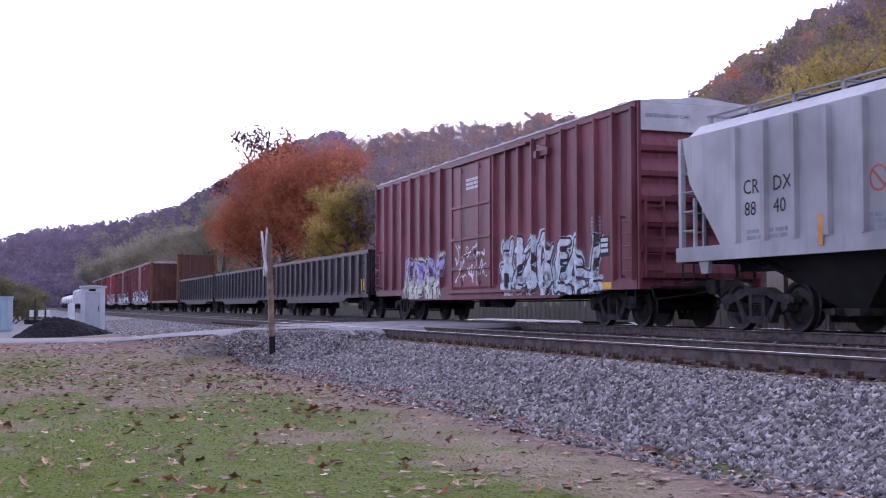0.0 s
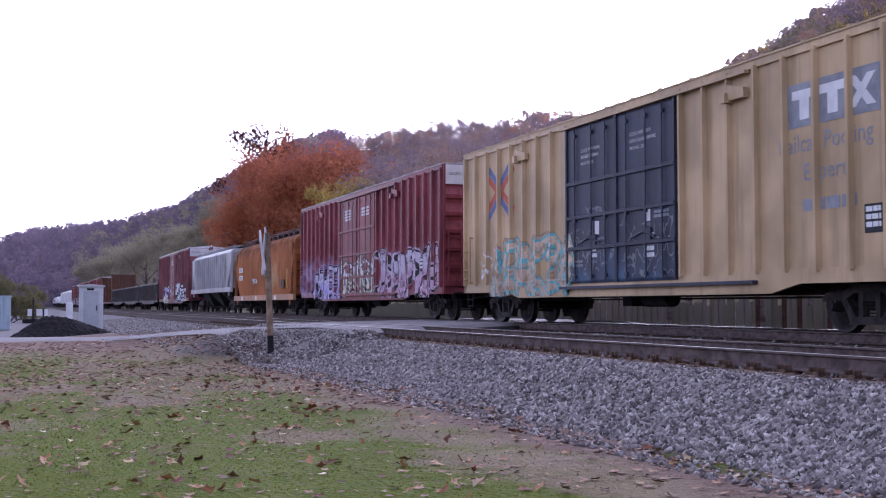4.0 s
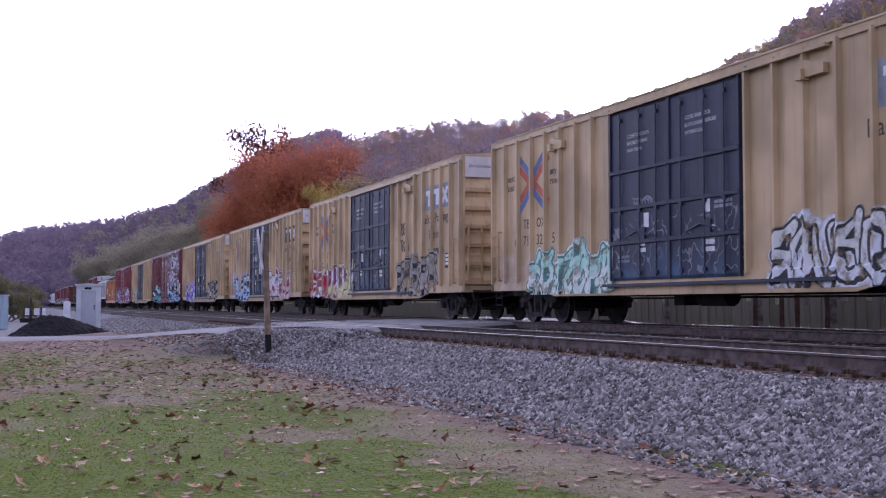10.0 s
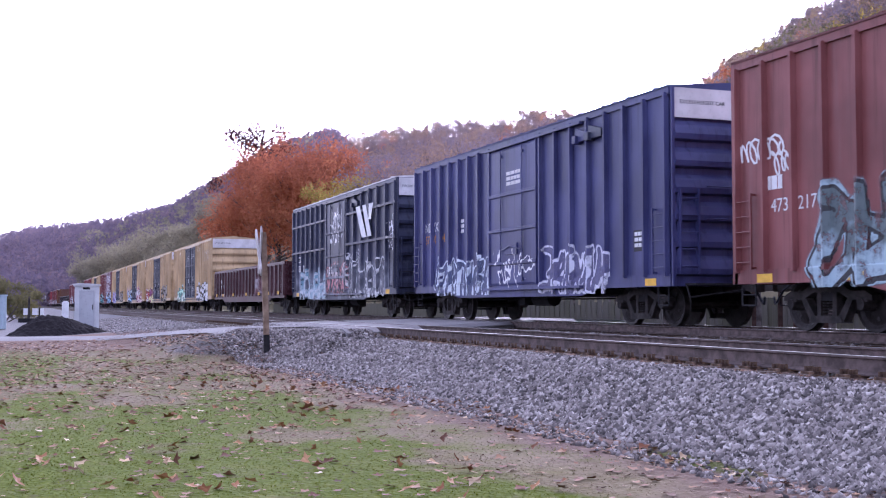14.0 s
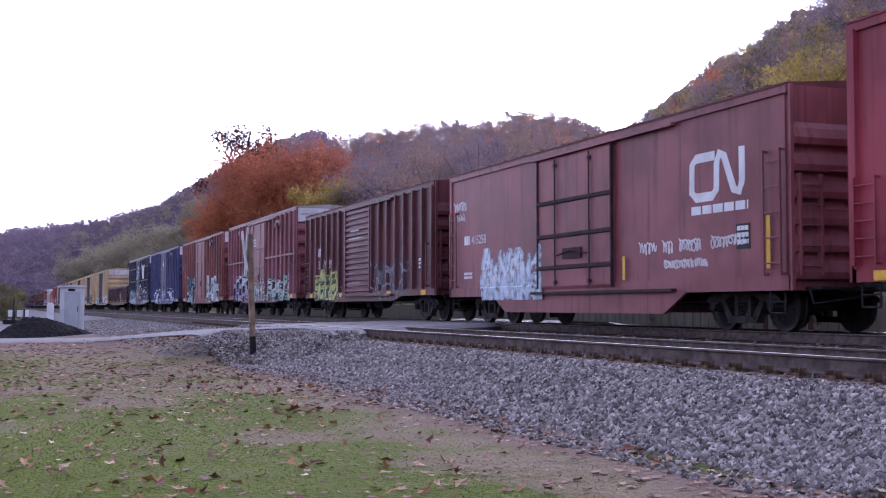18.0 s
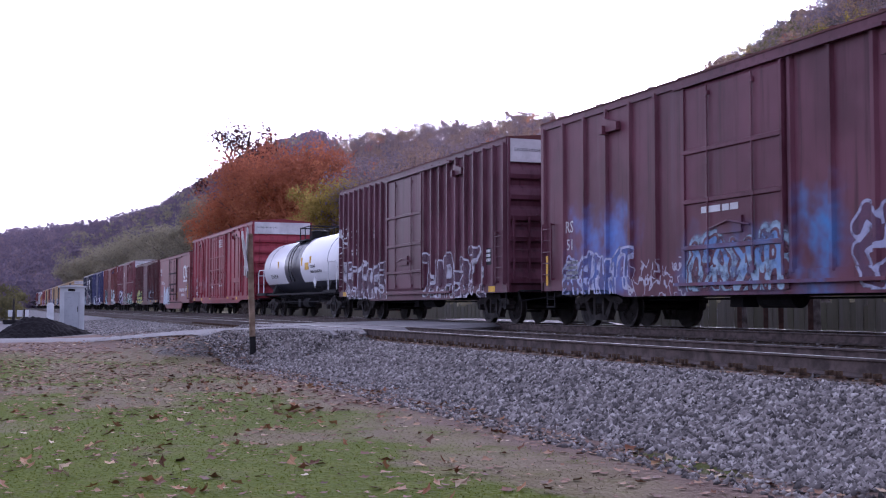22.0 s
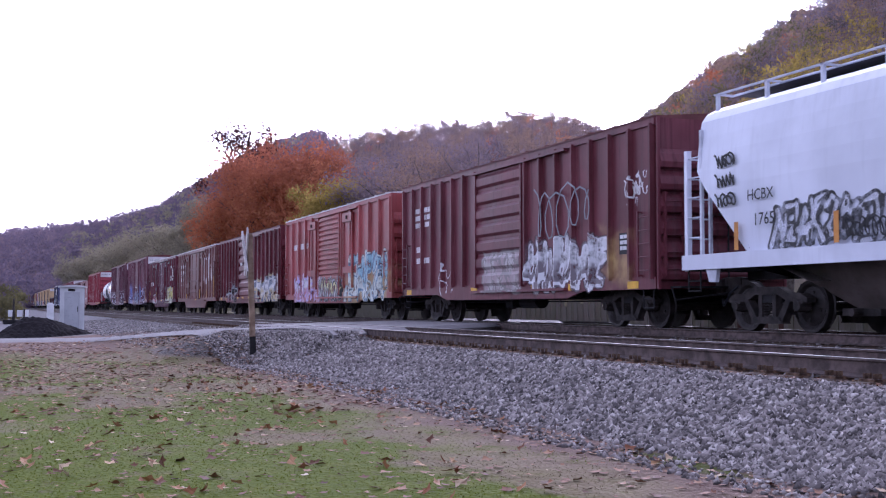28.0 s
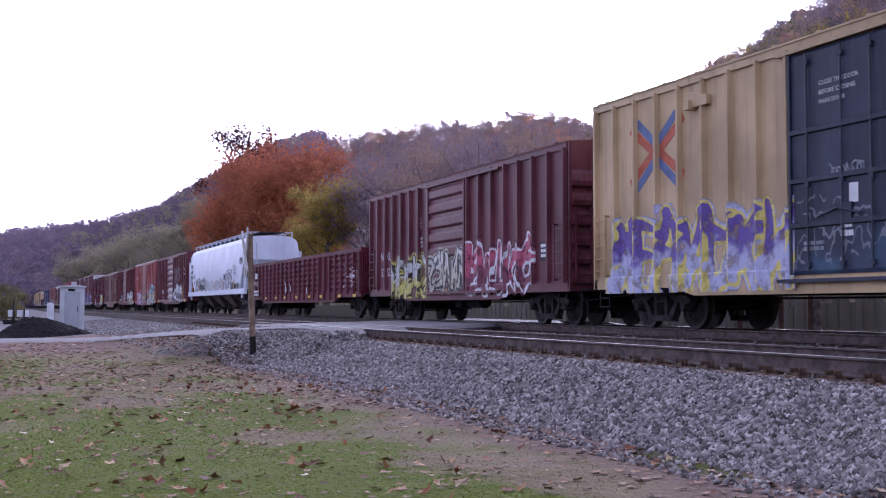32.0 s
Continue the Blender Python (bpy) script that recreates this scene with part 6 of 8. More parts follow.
# bulkhead flat car
M_OCHRE = simple("dull_ochre_paint", (0.13, 0.055, 0.024), 0.7, 0, 3.0, 0.3)
B = 20.0
car = empty_thing("bulkhead_flatcar", "empty flatcar with tall rusty end bulkheads", "railway car", "cars of the freight train")
RUSTY = paint("rusty_bulkhead_paint", (0.09, 0.035, 0.022), B, rust=0.6)
part("deck", Mesh().box(-B / 2, B / 2, -HALF, HALF, 0.78, 0.98), RUSTY, car)
for s in (1, -1):
    bk = part("bulkhead", Mesh().box(s * B / 2 - 0.06, s * B / 2 + 0.06, -HALF, HALF, 0.98, 4.7), RUSTY, car)
    for y in (-1.0, -0.5, 0, 0.5, 1.0):
        part("bulkhead_rib", Mesh().box(s * B / 2 - 0.14, s * B / 2 + 0.14, y - 0.06, y + 0.06, 0.98, 4.7), RUSTY, bk)
    part("corner_post", Mesh().box(s * B / 2 - 0.15, s * B / 2 + 0.15, HALF - 0.12, HALF + 0.1, 0.9, 4.75), M_OCHRE, bk, "rusty ochre corner post")
    part("corner_post", Mesh().box(s * B / 2 - 0.15, s * B / 2 + 0.15, -HALF - 0.1, -HALF + 0.12, 0.9, 4.75), M_OCHRE, bk, "rusty ochre corner post")
underframe(car, B - 0.4, 0.9, False)
running_gear(car, B)
TRAIN.append((car, 117.2, B))

TRAIN.append((gondola(16.9, (0.02, 0.015, 0.02), 2.45, 0.62, 15, "black ribbed gondola car", name="black_gondola"), 95.4, 16.9))
TRAIN.append((gondola(17.5, (0.02, 0.015, 0.021), 2.45, 0.62, 16, "black ribbed gondola car", name="black_gondola_two"), 77.55, 17.5))
gcar = gondola(17.2, (0.024, 0.015, 0.019), 2.45, 0.62, 16, "black ribbed gondola car with a yellow patch", name="black_gondola_three")
plate(gcar, "reflector", -8.0, -7.3, 1.0, 1.5, M_YELLOW, HALF + 0.05)
TRAIN.append((gcar, 59.0, 17.2))

# C1 maroon boxcar
B = 19.05
TRAIN.append((boxcar(dict(B=B, door=(8.0, 11.1), posts=(8, 9), latch_at=(30, 14.3), placard_at=17.35, yellow=(17.7,), label="maroon high-cube boxcar with white graffiti letters",
    paint=paint("maroon_boxcar_paint", (0.165, 0.045, 0.055), B, ((11.5, 17.3, 0.70, 2.2, "piece", W1, (0.5, 0.55, 0.6), BLK, 1.3, 0.8), (3.2, 7.0, 0.62, 2.0, "piece", LILAC, (0.6, 0.62, 0.5), (0.1, 0.06, 0.1), 4.1, 0.7), (8.3, 10.8, 1.2, 2.2, "tag", W1, None, BLK, 2.2)), fade=0.35),
    bars=((9.2, 4.15, 1.0, 3, 0.08, M_PALE), (16.9, 2.5, 0.5, 5, 0.06, M_GREYP)), roof=M_PALE)), 40.85, B))

# C2 grey hopper
B = 16.9
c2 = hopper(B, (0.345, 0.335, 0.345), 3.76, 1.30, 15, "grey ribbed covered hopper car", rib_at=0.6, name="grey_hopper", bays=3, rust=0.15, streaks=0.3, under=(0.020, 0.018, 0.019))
for w, a in (("CR", 2.20), ("DX", 3.08)):
    ink(c2, w, a, 2.47, 0.27, B, M_BLACKP)
for w, a in (("88", 2.24), ("40", 3.10)):
    ink(c2, w, a, 2.08, 0.26, B, M_BLACKP)
band(c2, "round_sign", [(B / 2 - 5.75 + 0.19 * math.cos(i * math.pi / 10), 2.42 + 0.19 * math.sin(i * math.pi / 10)) for i in range(21)], 0.035, M_REDP)
band(c2, "round_sign", [(B / 2 - 5.62, 2.55), (B / 2 - 5.88, 2.29)], 0.04, M_REDP)
bars(c2, B / 2 - 2.3, 1.82, 1.2, 2, 0.07, M_GREYP)
bars(c2, B / 2 - 5.4, 1.9, 0.8, 4, 0.07, M_GREYP)
plate(c2, "safety_stripe", B / 2 - 4.55, B / 2 - 4.43, 1.45, 1.95, M_ORANGEP, HALF + 0.11)
TRAIN.append((c2, 20.17, B))

# C3 orange hopper
B = 15.85
c3 = hopper(B, (0.32, 0.112, 0.036), 3.62, 0.72, 0, "faded orange covered hopper car with rust stains", name="orange_hopper", bays=3, round_side=True, inset=1.2, cut=(0.35, 2.0), under=(0.03, 0.022, 0.02), rust=0.5, sill=(0.36, 0.18, 0.085), rough=0.85,
            sprays=((-1, 17, 3.25, 4.3, "haze", (0.10, 0.035, 0.018), None, BLK, 3.0), (-1, 17, 3.5, 4.4, "haze", (0.09, 0.032, 0.018), None, BLK, 5.0), (9.0, 12.0, 1.3, 2.4, "haze", (0.42, 0.36, 0.2), None, BLK, 3.0)))
for z0, w in ((2.36, "AIGX"), (1.92, "520181")):
    plate(c3, "number_panel", B / 2 - 2.68, B / 2 - 1.62, z0, z0 + 0.27, M_WHITE, HALF + 0.05)
    ink(c3, w, 1.72, z0 + 0.05, 0.18, B, M_BROWNP, HALF + 0.054)
for a in (2.5, 6.6, 11.6):
    plate(c3, "sill_patch", B / 2 - a - 0.35, B / 2 - a, 0.76, 0.98, M_WHITE, HALF + 0.075)
scrawl(c3, 5.6, 7.0, 1.62, 1.95, M_PALE, B, 77, 0.035, HALF + 0.03)
plate(c3, "data_panel", B / 2 - 13.7, B / 2 - 13.0, 1.35, 1.75, M_BLACKP, HALF + 0.05)
plate(c3, "safety_stripe", B / 2 - 14.5, B / 2 - 14.38, 1.3, 2.25, M_YELLOW, HALF + 0.06)
TRAIN.append((c3, 1.92, B))


def box_entry(u, B, name, base, sprays, label, **kw):
    opts = {k: kw.pop(k) for k in ("rough", "rust", "fade") if k in kw}
    spec = dict(B=B, paint=paint(name, base, B, sprays, **opts), label=label, **kw)
    car = boxcar(spec)
    TRAIN.append((car, u, B))
    return car


# C4 red boxcar, double doors
box_entry(-15.51, 18.83, "red_boxcar_paint", (0.19, 0.036, 0.046), ((0.0, 6.9, 0.7, 2.3, "haze", (0.42, 0.34, 0.5), None, BLK, 2.0), (2.4, 6.9, 0.7, 2.0, "piece", (0.52, 0.48, 0.62), LILAC, BLK, 2.0, 0.75), (7.2, 11.7, 0.9, 2.2, "piece", W1, (0.5, 0.5, 0.42), BLK, 7.0, 0.7), (11.9, 18.3, 0.68, 2.3, "piece", (0.52, 0.46, 0.56), (0.5, 0.34, 0.46), BLK, 5.0, 0.85)),
          "red high-cube boxcar with long lilac and white graffiti", door=(6.95, 11.8), style="double", posts=(8, 9), latch_at=(3.6, 14.0), placard_at=16.6, yellow=(17.0,),
          bars=((7.7, 4.2, 0.85, 4, 0.075, M_PALE), (10.05, 4.15, 1.0, 3, 0.08, M_PALE), (1.0, 1.3, 0.35, 2, 0.06, M_PALE), (1.75, 1.3, 0.4, 2, 0.06, M_PALE)),
          front_posts=(0.1, 0.62, 1.42, 2.2, 2.95, 3.7, 4.5, 5.3, 6.05, 6.78),
          words=(("TO", 0.98, 1.86, 0.27, M_WHITE), ("BX", 1.74, 1.86, 0.27, M_WHITE), ("88", 1.0, 1.5, 0.27, M_WHITE), ("96", 1.76, 1.5, 0.27, M_WHITE), ("89", 2.54, 1.5, 0.27, M_WHITE)))
# C5 tan
TRAIN.append((tan_car(((2.1, 7.1, 0.62, 2.1, "piece", (0.55, 0.42, 0.3), (0.4, 0.3, 0.22), TEAL, 3.3, 0.9), (1.3, 2.2, 1.3, 2.0, "tag", W1, None, BLK, 1.0, 0.5)), "tan_paint_one", faded=True), -36.21, 18.6))
# C6 maroon with tall white scrawl
box_entry(-56.53, 19.02, "maroon_scrawl_paint", (0.15, 0.036, 0.042), ((11.7, 18.5, 1.9, 4.7, "haze", (0.42, 0.40, 0.46), None, BLK, 6.0), (11.7, 18.5, 2.0, 4.7, "tag", (0.55, 0.54, 0.58), None, BLK, 8.0, 1.6), (11.6, 19.0, 0.6, 2.0, "piece", (0.45, 0.5, 0.56), SKY_, BLK, 8.0, 0.8), (1.0, 7.0, 0.65, 2.1, "piece", (0.5, 0.56, 0.62), TEAL, BLK, 4.0, 0.7)),
          "maroon high-cube boxcar with tall white scrawl", door=(7.1, 11.8), style="double", posts=(8, 8), band=False, bars=((7.6, 4.2, 0.9, 4, 0.075, M_PALE), (10.0, 4.15, 1.0, 3, 0.08, M_PALE)))
c6 = TRAIN[-1][0]
part("mark_plate", Mesh().box(-9.51 - 0.12, -9.51 - 0.09, 0.25, 1.25, 4.42, 4.70), M_WHITE, c6, "white plate on the car end")
lettering(c6, "TOBX", -9.51 - 0.122, 4.47, 0.19, M_BLACKP, y=1.2, end=True)
# C7 to C10 tan cars
TRAIN.append((tan_car(((1.9, 6.0, 0.62, 2.1, "piece", (0.36, 0.3, 0.58), (0.5, 0.5, 0.7), PURPLE, 2.6, 0.8), (11.9, 16.3, 0.85, 1.9, "piece", (0.30, 0.28, 0.27), (0.4, 0.37, 0.34), BLK, 9.0, 0.75)), "tan_paint_two", ("6", "71", "22", "0")), -77.35, 18.6))
TRAIN.append((tan_car(((0.9, 6.4, 0.6, 2.3, "haze", (0.5, 0.42, 0.55), None, BLK, 5.0), (2.0, 6.2, 0.62, 2.0, "piece", (0.5, 0.56, 0.62), SKY_, BLK, 5.0, 0.8), (11.8, 16.3, 0.6, 2.2, "piece", W1, (0.58, 0.45, 0.48), (0.25, 0.06, 0.1), 7.7, 0.9), (16.5, 17.4, 0.9, 1.6, "tag", BLUE, None, BLK, 2.0, 0.5)), "tan_paint_three", ("6", "60", "03", "26"), True), -98.06, 18.6))
TRAIN.append((tan_car(((0.0, 3.3, 0.5, 1.9, "haze", (0.36, 0.02, 0.05), None, BLK, 4.0), (0.0, 3.0, 0.6, 1.7, "haze", (0.36, 0.02, 0.05), None, BLK, 6.0), (0.3, 2.6, 0.75, 1.9, "letters", W1, (0.4, 0.05, 0.08), BLK, 2.2, 0.5), (2.7, 7.2, 0.6, 2.0, "piece", W1, (0.6, 0.55, 0.3), (0.2, 0.05, 0.14), 3.9, 0.8), (12.3, 16.4, 0.7, 1.95, "piece", (0.3, 0.27, 0.24), (0.36, 0.32, 0.28), BLK, 1.0, 0.8)), "tan_paint_four", ("6", "70", "1", "")), -118.47, 18.6))
TRAIN.append((tan_car(((2.5, 6.8, 0.58, 1.8, "piece", MINT, (0.62, 0.66, 0.6), (0.08, 0.2, 0.18), 4.4, 0.85), (0.6, 2.4, 0.8, 1.5, "haze", (0.6, 0.5, 0.5), None, BLK, 2.0), (12.5, 17.2, 0.65, 1.85, "piece", (0.6, 0.58, 0.55), W1, BLK, 8.5, 0.8)), "tan_paint_five", ("6", "71", "32", "5")), -139.36, 18.6))
scrawl(TRAIN[-2][0], 12.5, 13.6, 2.75, 3.2, M_BROWNP, 18.6, 41, 0.05)
scrawl(TRAIN[-2][0], 12.4, 13.7, 2.2, 2.7, M_BROWNP, 18.6, 42, 0.05)
# C11 gondola
B = 20.3
c11 = gondola(B, (0.046, 0.012, 0.016), 2.42, 0.62, 21, "rusty maroon gondola car with yellow markers", ((13.0, 15.3, 1.0, 1.95, "block", (0.35, 0.32, 0.34), (0.16, 0.08, 0.09), (0.08, 0.03, 0.04), 2.0, 0.5),), name="maroon_gondola")
bars(c11, B / 2 - 2.05, 2.0, 0.42, 1, 0.22, M_WHITE, HALF + 0.046, breaks=2)
ink(c11, "194", 2.05, 1.42, 0.23, B, M_WHITE, HALF + 0.046)
ink(c11, "77", 3.0, 1.42, 0.23, B, M_WHITE, HALF + 0.046)
bars(c11, B / 2 - 2.0, 1.12, 1.5, 2, 0.09, M_PALE, HALF + 0.046)
for a in (0.9, 3.2, 6.6, 10.7, 14.2, 16.6, 18.9):
    plate(c11, "reflector", B / 2 - a - 0.45, B / 2 - a, 0.97, 1.12, M_YELLOW, HALF + 0.148, "yellow reflective strip")
TRAIN.append((c11, -159.81, B))
# C12 slate boxcar with rails
c12 = box_entry(-181.74, 15.56, "slate_boxcar_paint", (0.026, 0.029, 0.058), ((0.5, 15, 0.6, 1.9, "haze", (0.26, 0.27, 0.32), None, BLK, 7.0), (1.4, 6.1, 0.62, 1.85, "piece", (0.16, 0.27, 0.34), (0.30, 0.38, 0.44), (0.42, 0.45, 0.5), 2.8, 0.65), (6.5, 9.3, 0.9, 2.0, "piece", (0.42, 0.36, 0.38), (0.4, 0.15, 0.17), BLK, 6.2, 0.6), (9.4, 14.0, 0.6, 2.0, "letters", (0.5, 0.5, 0.52), (0.10, 0.10, 0.13), BLK, 3.0, 0.55), (9.2, 11.0, 2.0, 2.5, "tag", W1, None, BLK, 2.0, 0.5), (7.0, 8.8, 3.0, 4.2, "tag", W1, None, BLK, 5.0, 0.7), (14.3, 15.4, 2.6, 3.6, "tag", W1, None, BLK, 4.0, 0.5)),
          "slate grey boxcar with side rails and graffiti", door=(6.3, 9.25), posts=(7, 6), rails=(3.98, 2.80), roof=M_PALE, yellow=(1.0, 14.6), latch_at=(30, 10.5), bars=((6.8, 2.0, 0.5, 3, 0.07, M_WHITE),))
for sx, pts in enumerate(([(-3.0, 4.15), (-3.55, 4.15), (-4.45, 2.95), (-3.85, 2.95)], [(-3.9, 4.15), (-4.35, 4.15), (-5.1, 2.95), (-4.6, 2.95)], [(-4.75, 4.15), (-5.3, 4.15), (-5.0, 3.55), (-4.72, 3.6)])):
    shape(c12, "white_logo", [(x, z) for x, z in pts], M_WHITE, HALF + 0.115 + 0.001 * sx, "slanted white logo strokes")
for a, w in ((0.86, "473"), (1.58, "514")):
    plate(c12, "number_panel", 15.56 / 2 - a - 0.52, 15.56 / 2 - a, 1.94, 2.22, M_WHITE, HALF + 0.012, "white painted number panel")
    ink(c12, w, a + 0.05, 1.99, 0.18, 15.56, M_BLACKP, HALF + 0.016)
plate(c12, "number_panel", 15.56 / 2 - 1.5, 15.56 / 2 - 0.9, 2.36, 2.62, M_WHITE, HALF + 0.012, "white painted mark panel")
bars(c12, 15.56 / 2 - 1.0, 2.57, 0.4, 1, 0.16, M_BLACKP, HALF + 0.016, breaks=2)
# C13 blue
c13 = box_entry(-199.3, 15.67, "blue_boxcar_paint", (0.042, 0.044, 0.128), ((1.9, 6.3, 0.6, 1.75, "letters", (0.5, 0.54, 0.62), (0.2, 0.24, 0.36), (0.08, 0.1, 0.2), 3.7, 0.5), (9.7, 12.9, 0.62, 1.8, "letters", (0.52, 0.52, 0.62), (0.26, 0.24, 0.4), (0.06, 0.07, 0.16), 5.1, 0.5), (6.8, 9.2, 1.0, 1.8, "tag", W1, None, BLK, 2.0)),
          "dark blue boxcar with pale graffiti along the sill", door=(6.4, 9.5), posts=(8, 7), roof=M_BLUEROOF, yellow=(14.9,), bars=((7.6, 3.95, 0.9, 3, 0.09, M_PALE), (3.9, 2.95, 0.4, 3, 0.1, M_PALE)), latch_at=(30, 11.8))
for w, a in (("ND", 0.9), ("YX", 1.58)):
    ink(c13, w, a, 2.72, 0.3, 15.67)
for w, a in (("57", 0.95), ("01", 1.58), ("04", 2.35)):
    ink(c13, w, a, 2.36, 0.26, 15.67, M_ORANGEP)
# C14 oxide
c14 = box_entry(-217.17, 15.6, "oxide_boxcar_paint", (0.185, 0.056, 0.054), ((2.1, 6.0, 0.52, 2.3, "piece", (0.09, 0.12, 0.13), (0.30, 0.40, 0.46), BLK, 4.2, 0.9), (9.6, 14.0, 0.6, 2.2, "piece", (0.4, 0.46, 0.48), (0.15, 0.2, 0.2), W1, 6.8, 0.8)),
          "oxide red boxcar with grey and teal graffiti", door=(5.85, 9.45), posts=(7, 7), roof=M_OXROOF, yellow=(0.9, 3.2), latch_at=(30, 12.0))
bars(c14, 15.6 / 2 - 0.95, 2.68, 0.45, 1, 0.24, M_WHITE, breaks=2)
for w, a in (("473", 1.06), ("217", 1.8)):
    ink(c14, w, a, 2.05, 0.24, 15.6)
scrawl(c14, 0.15, 1.5, 2.95, 3.4, M_WHITE, 15.6, 51, 0.045)
scrawl(c14, 1.2, 1.7, 2.7, 3.1, M_WHITE, 15.6, 52, 0.04)
# C15 maroon
box_entry(-234.64, 15.75, "maroon_rail_paint", (0.19, 0.06, 0.072), ((1.8, 5.8, 0.65, 2.0, "piece", (0.5, 0.5, 0.56), (0.35, 0.3, 0.45), BLK, 2.1, 0.7), (5.9, 14.5, 0.6, 1.75, "piece", (0.5, 0.5, 0.48), (0.3, 0.42, 0.38), BLK, 9.1, 0.7)),
          "maroon boxcar with a side rail and grey graffiti", door=(5.95, 9.6), posts=(7, 7), rails=(2.8,), bars=((6.6, 3.85, 1.0, 3, 0.09, M_PALE), (12.6, 3.3, 0.5, 6, 0.16, M_PALE)), yellow=(14.9,))
# C16 ribbed sliding door
c16 = box_entry(-252.2, 15.58, "dull_maroon_paint", (0.082, 0.020, 0.024), ((1.6, 4.8, 0.58, 1.75, "piece", (0.42, 0.46, 0.12), (0.5, 0.5, 0.2), (0.06, 0.1, 0.08), 4.7, 0.8), (9.3, 12.9, 0.8, 1.9, "tag", (0.3, 0.32, 0.36), None, BLK, 3.0, 0.8), (9.4, 13.2, 0.6, 2.0, "haze", (0.06, 0.06, 0.08), None, BLK, 2.0), (4.9, 5.6, 0.8, 1.4, "tag", W1, None, BLK, 1.0, 0.4)),
          "dull maroon boxcar with louvred sliding door", door=(6.15, 9.25), style="slide", door_ribs=15, posts=(7, 7), ze=4.22, zb=0.8, band=False, latches=False, yellow=(0.9, 5.4, 11.2, 14.6), door_paint=car_paint("purple_maroon_door_paint", (0.12, 0.035, 0.05)), roof=M_OXROOF,
          bars=((6.9, 3.3, 1.0, 1, 0.1, M_WHITE), (6.6, 2.95, 1.7, 1, 0.11, M_WHITE), (6.5, 1.32, 1.5, 1, 0.12, M_WHITE), (1.7, 2.8, 0.65, 1, 0.34, M_PALE)))
for w, a in (("52", 1.7), ("59", 2.6), ("69", 3.5)):
    ink(c16, w, a, 1.98, 0.34, 15.58)
# C17 plain side with ribbon logo
c17 = box_entry(-269.09, 15.48, "plain_oxide_paint", (0.205, 0.062, 0.070), ((2.2, 6.1, 0.45, 1.8, "piece", (0.55, 0.6, 0.68), (0.42, 0.5, 0.6), (0.3, 0.35, 0.42), 3.1, 0.7), (9.8, 14.0, 0.9, 2.0, "haze", (0.24, 0.09, 0.10), None, BLK, 3.0)),
          "faded oxide boxcar with white ribbon logo", door=(5.95, 9.65), posts=(0, 0), ze=4.17, zb=0.72, fishbelly=0.25, band=False, latches=False, roof=M_OXROOF, rod_paint=M_RODS, yellow=(), stripes=((10.1, 1.0, 0.5), (15.0, 1.1, 0.9)), bars=((1.0, 1.4, 0.6, 2, 0.07, M_PALE),), tall_ladder=True)
scrawl(c17, 0.3, 1.25, 3.1, 3.42, M_PALE, 15.48, 3, 0.04)
scrawl(c17, 0.5, 1.1, 2.85, 3.05, M_PALE, 15.48, 4, 0.035)
for k, (p, q) in enumerate(((10.6, 11.3), (11.5, 11.9), (12.1, 12.9), (13.2, 14.2))):
    scrawl(c17, p, q, 1.5, 1.76, M_PALE, 15.48, 8 + k, 0.035, slant=0.0)
scrawl(c17, 11.6, 13.1, 1.18, 1.36, M_PALE, 15.48, 17, 0.03)
noodle_logo(c17, 15.48 / 2 - 12.5, 2.42, 0.88, M_WHITE, 0.2)
bars(c17, 15.48 / 2 - 12.55, 2.33, 1.8, 1, 0.16, M_WHITE, breaks=5)
bars(c17, 15.48 / 2 - 1.02, 2.42, 0.42, 1, 0.25, M_WHITE, breaks=2)
ink(c17, "415258", 1.55, 2.17, 0.25, 15.48)
# C18 bright red
c18 = box_entry(-286.11, 19.44, "bright_red_paint", (0.26, 0.030, 0.046), ((4.0, 5.2, 1.5, 2.0, "haze", (0.45, 0.4, 0.42), None, BLK, 1.0),),
          "bright red high-cube boxcar with double doors", door=(7.05, 12.0), style="double", posts=(6, 6), post=(0.06, 0.075), panels=((3.0, 4.1), (14.7, 16.4)), door_bars=(0.22, 0.46, 0.66), yellow=(0.7, 3.6, 6.7, 12.6, 15.2, 18.6), latch_at=(3.2, 14.6), fade=0.15, rust=0.05, roof=M_REDROOF,
          bars=((9.9, 4.35, 1.2, 4, 0.08, M_PALE), (7.6, 1.9, 0.6, 3, 0.08, M_WHITE), (10.2, 1.95, 0.8, 3, 0.08, M_WHITE), (1.3, 1.4, 0.9, 2, 0.08, M_PALE), (16.9, 2.6, 0.7, 4, 0.08, M_PALE)))
for w, a, z in (("NK", 1.2, 2.04), ("CR", 2.4, 2.04), ("65", 1.3, 1.62), ("363", 2.4, 1.62)):
    ink(c18, w, a, z, 0.26, 19.44)
# C19 tank car
c19 = tank_car(14.6, 1.30, "white_tank", True, "white tank car with black band and belly")


def tank_ink(car, words, a, z, size, mat):
    """Lettering laid on the curved shell."""
    dz = z + size * 0.5 - 2.27
    ob = lettering(car, words, 7.3 - a, z, size, mat, y=math.sqrt(1.31 ** 2 - dz * dz))
    ob.matrix_basis = ob.matrix_basis @ Matrix.Rotation(-math.asin(dz / 1.31), 4, "X")


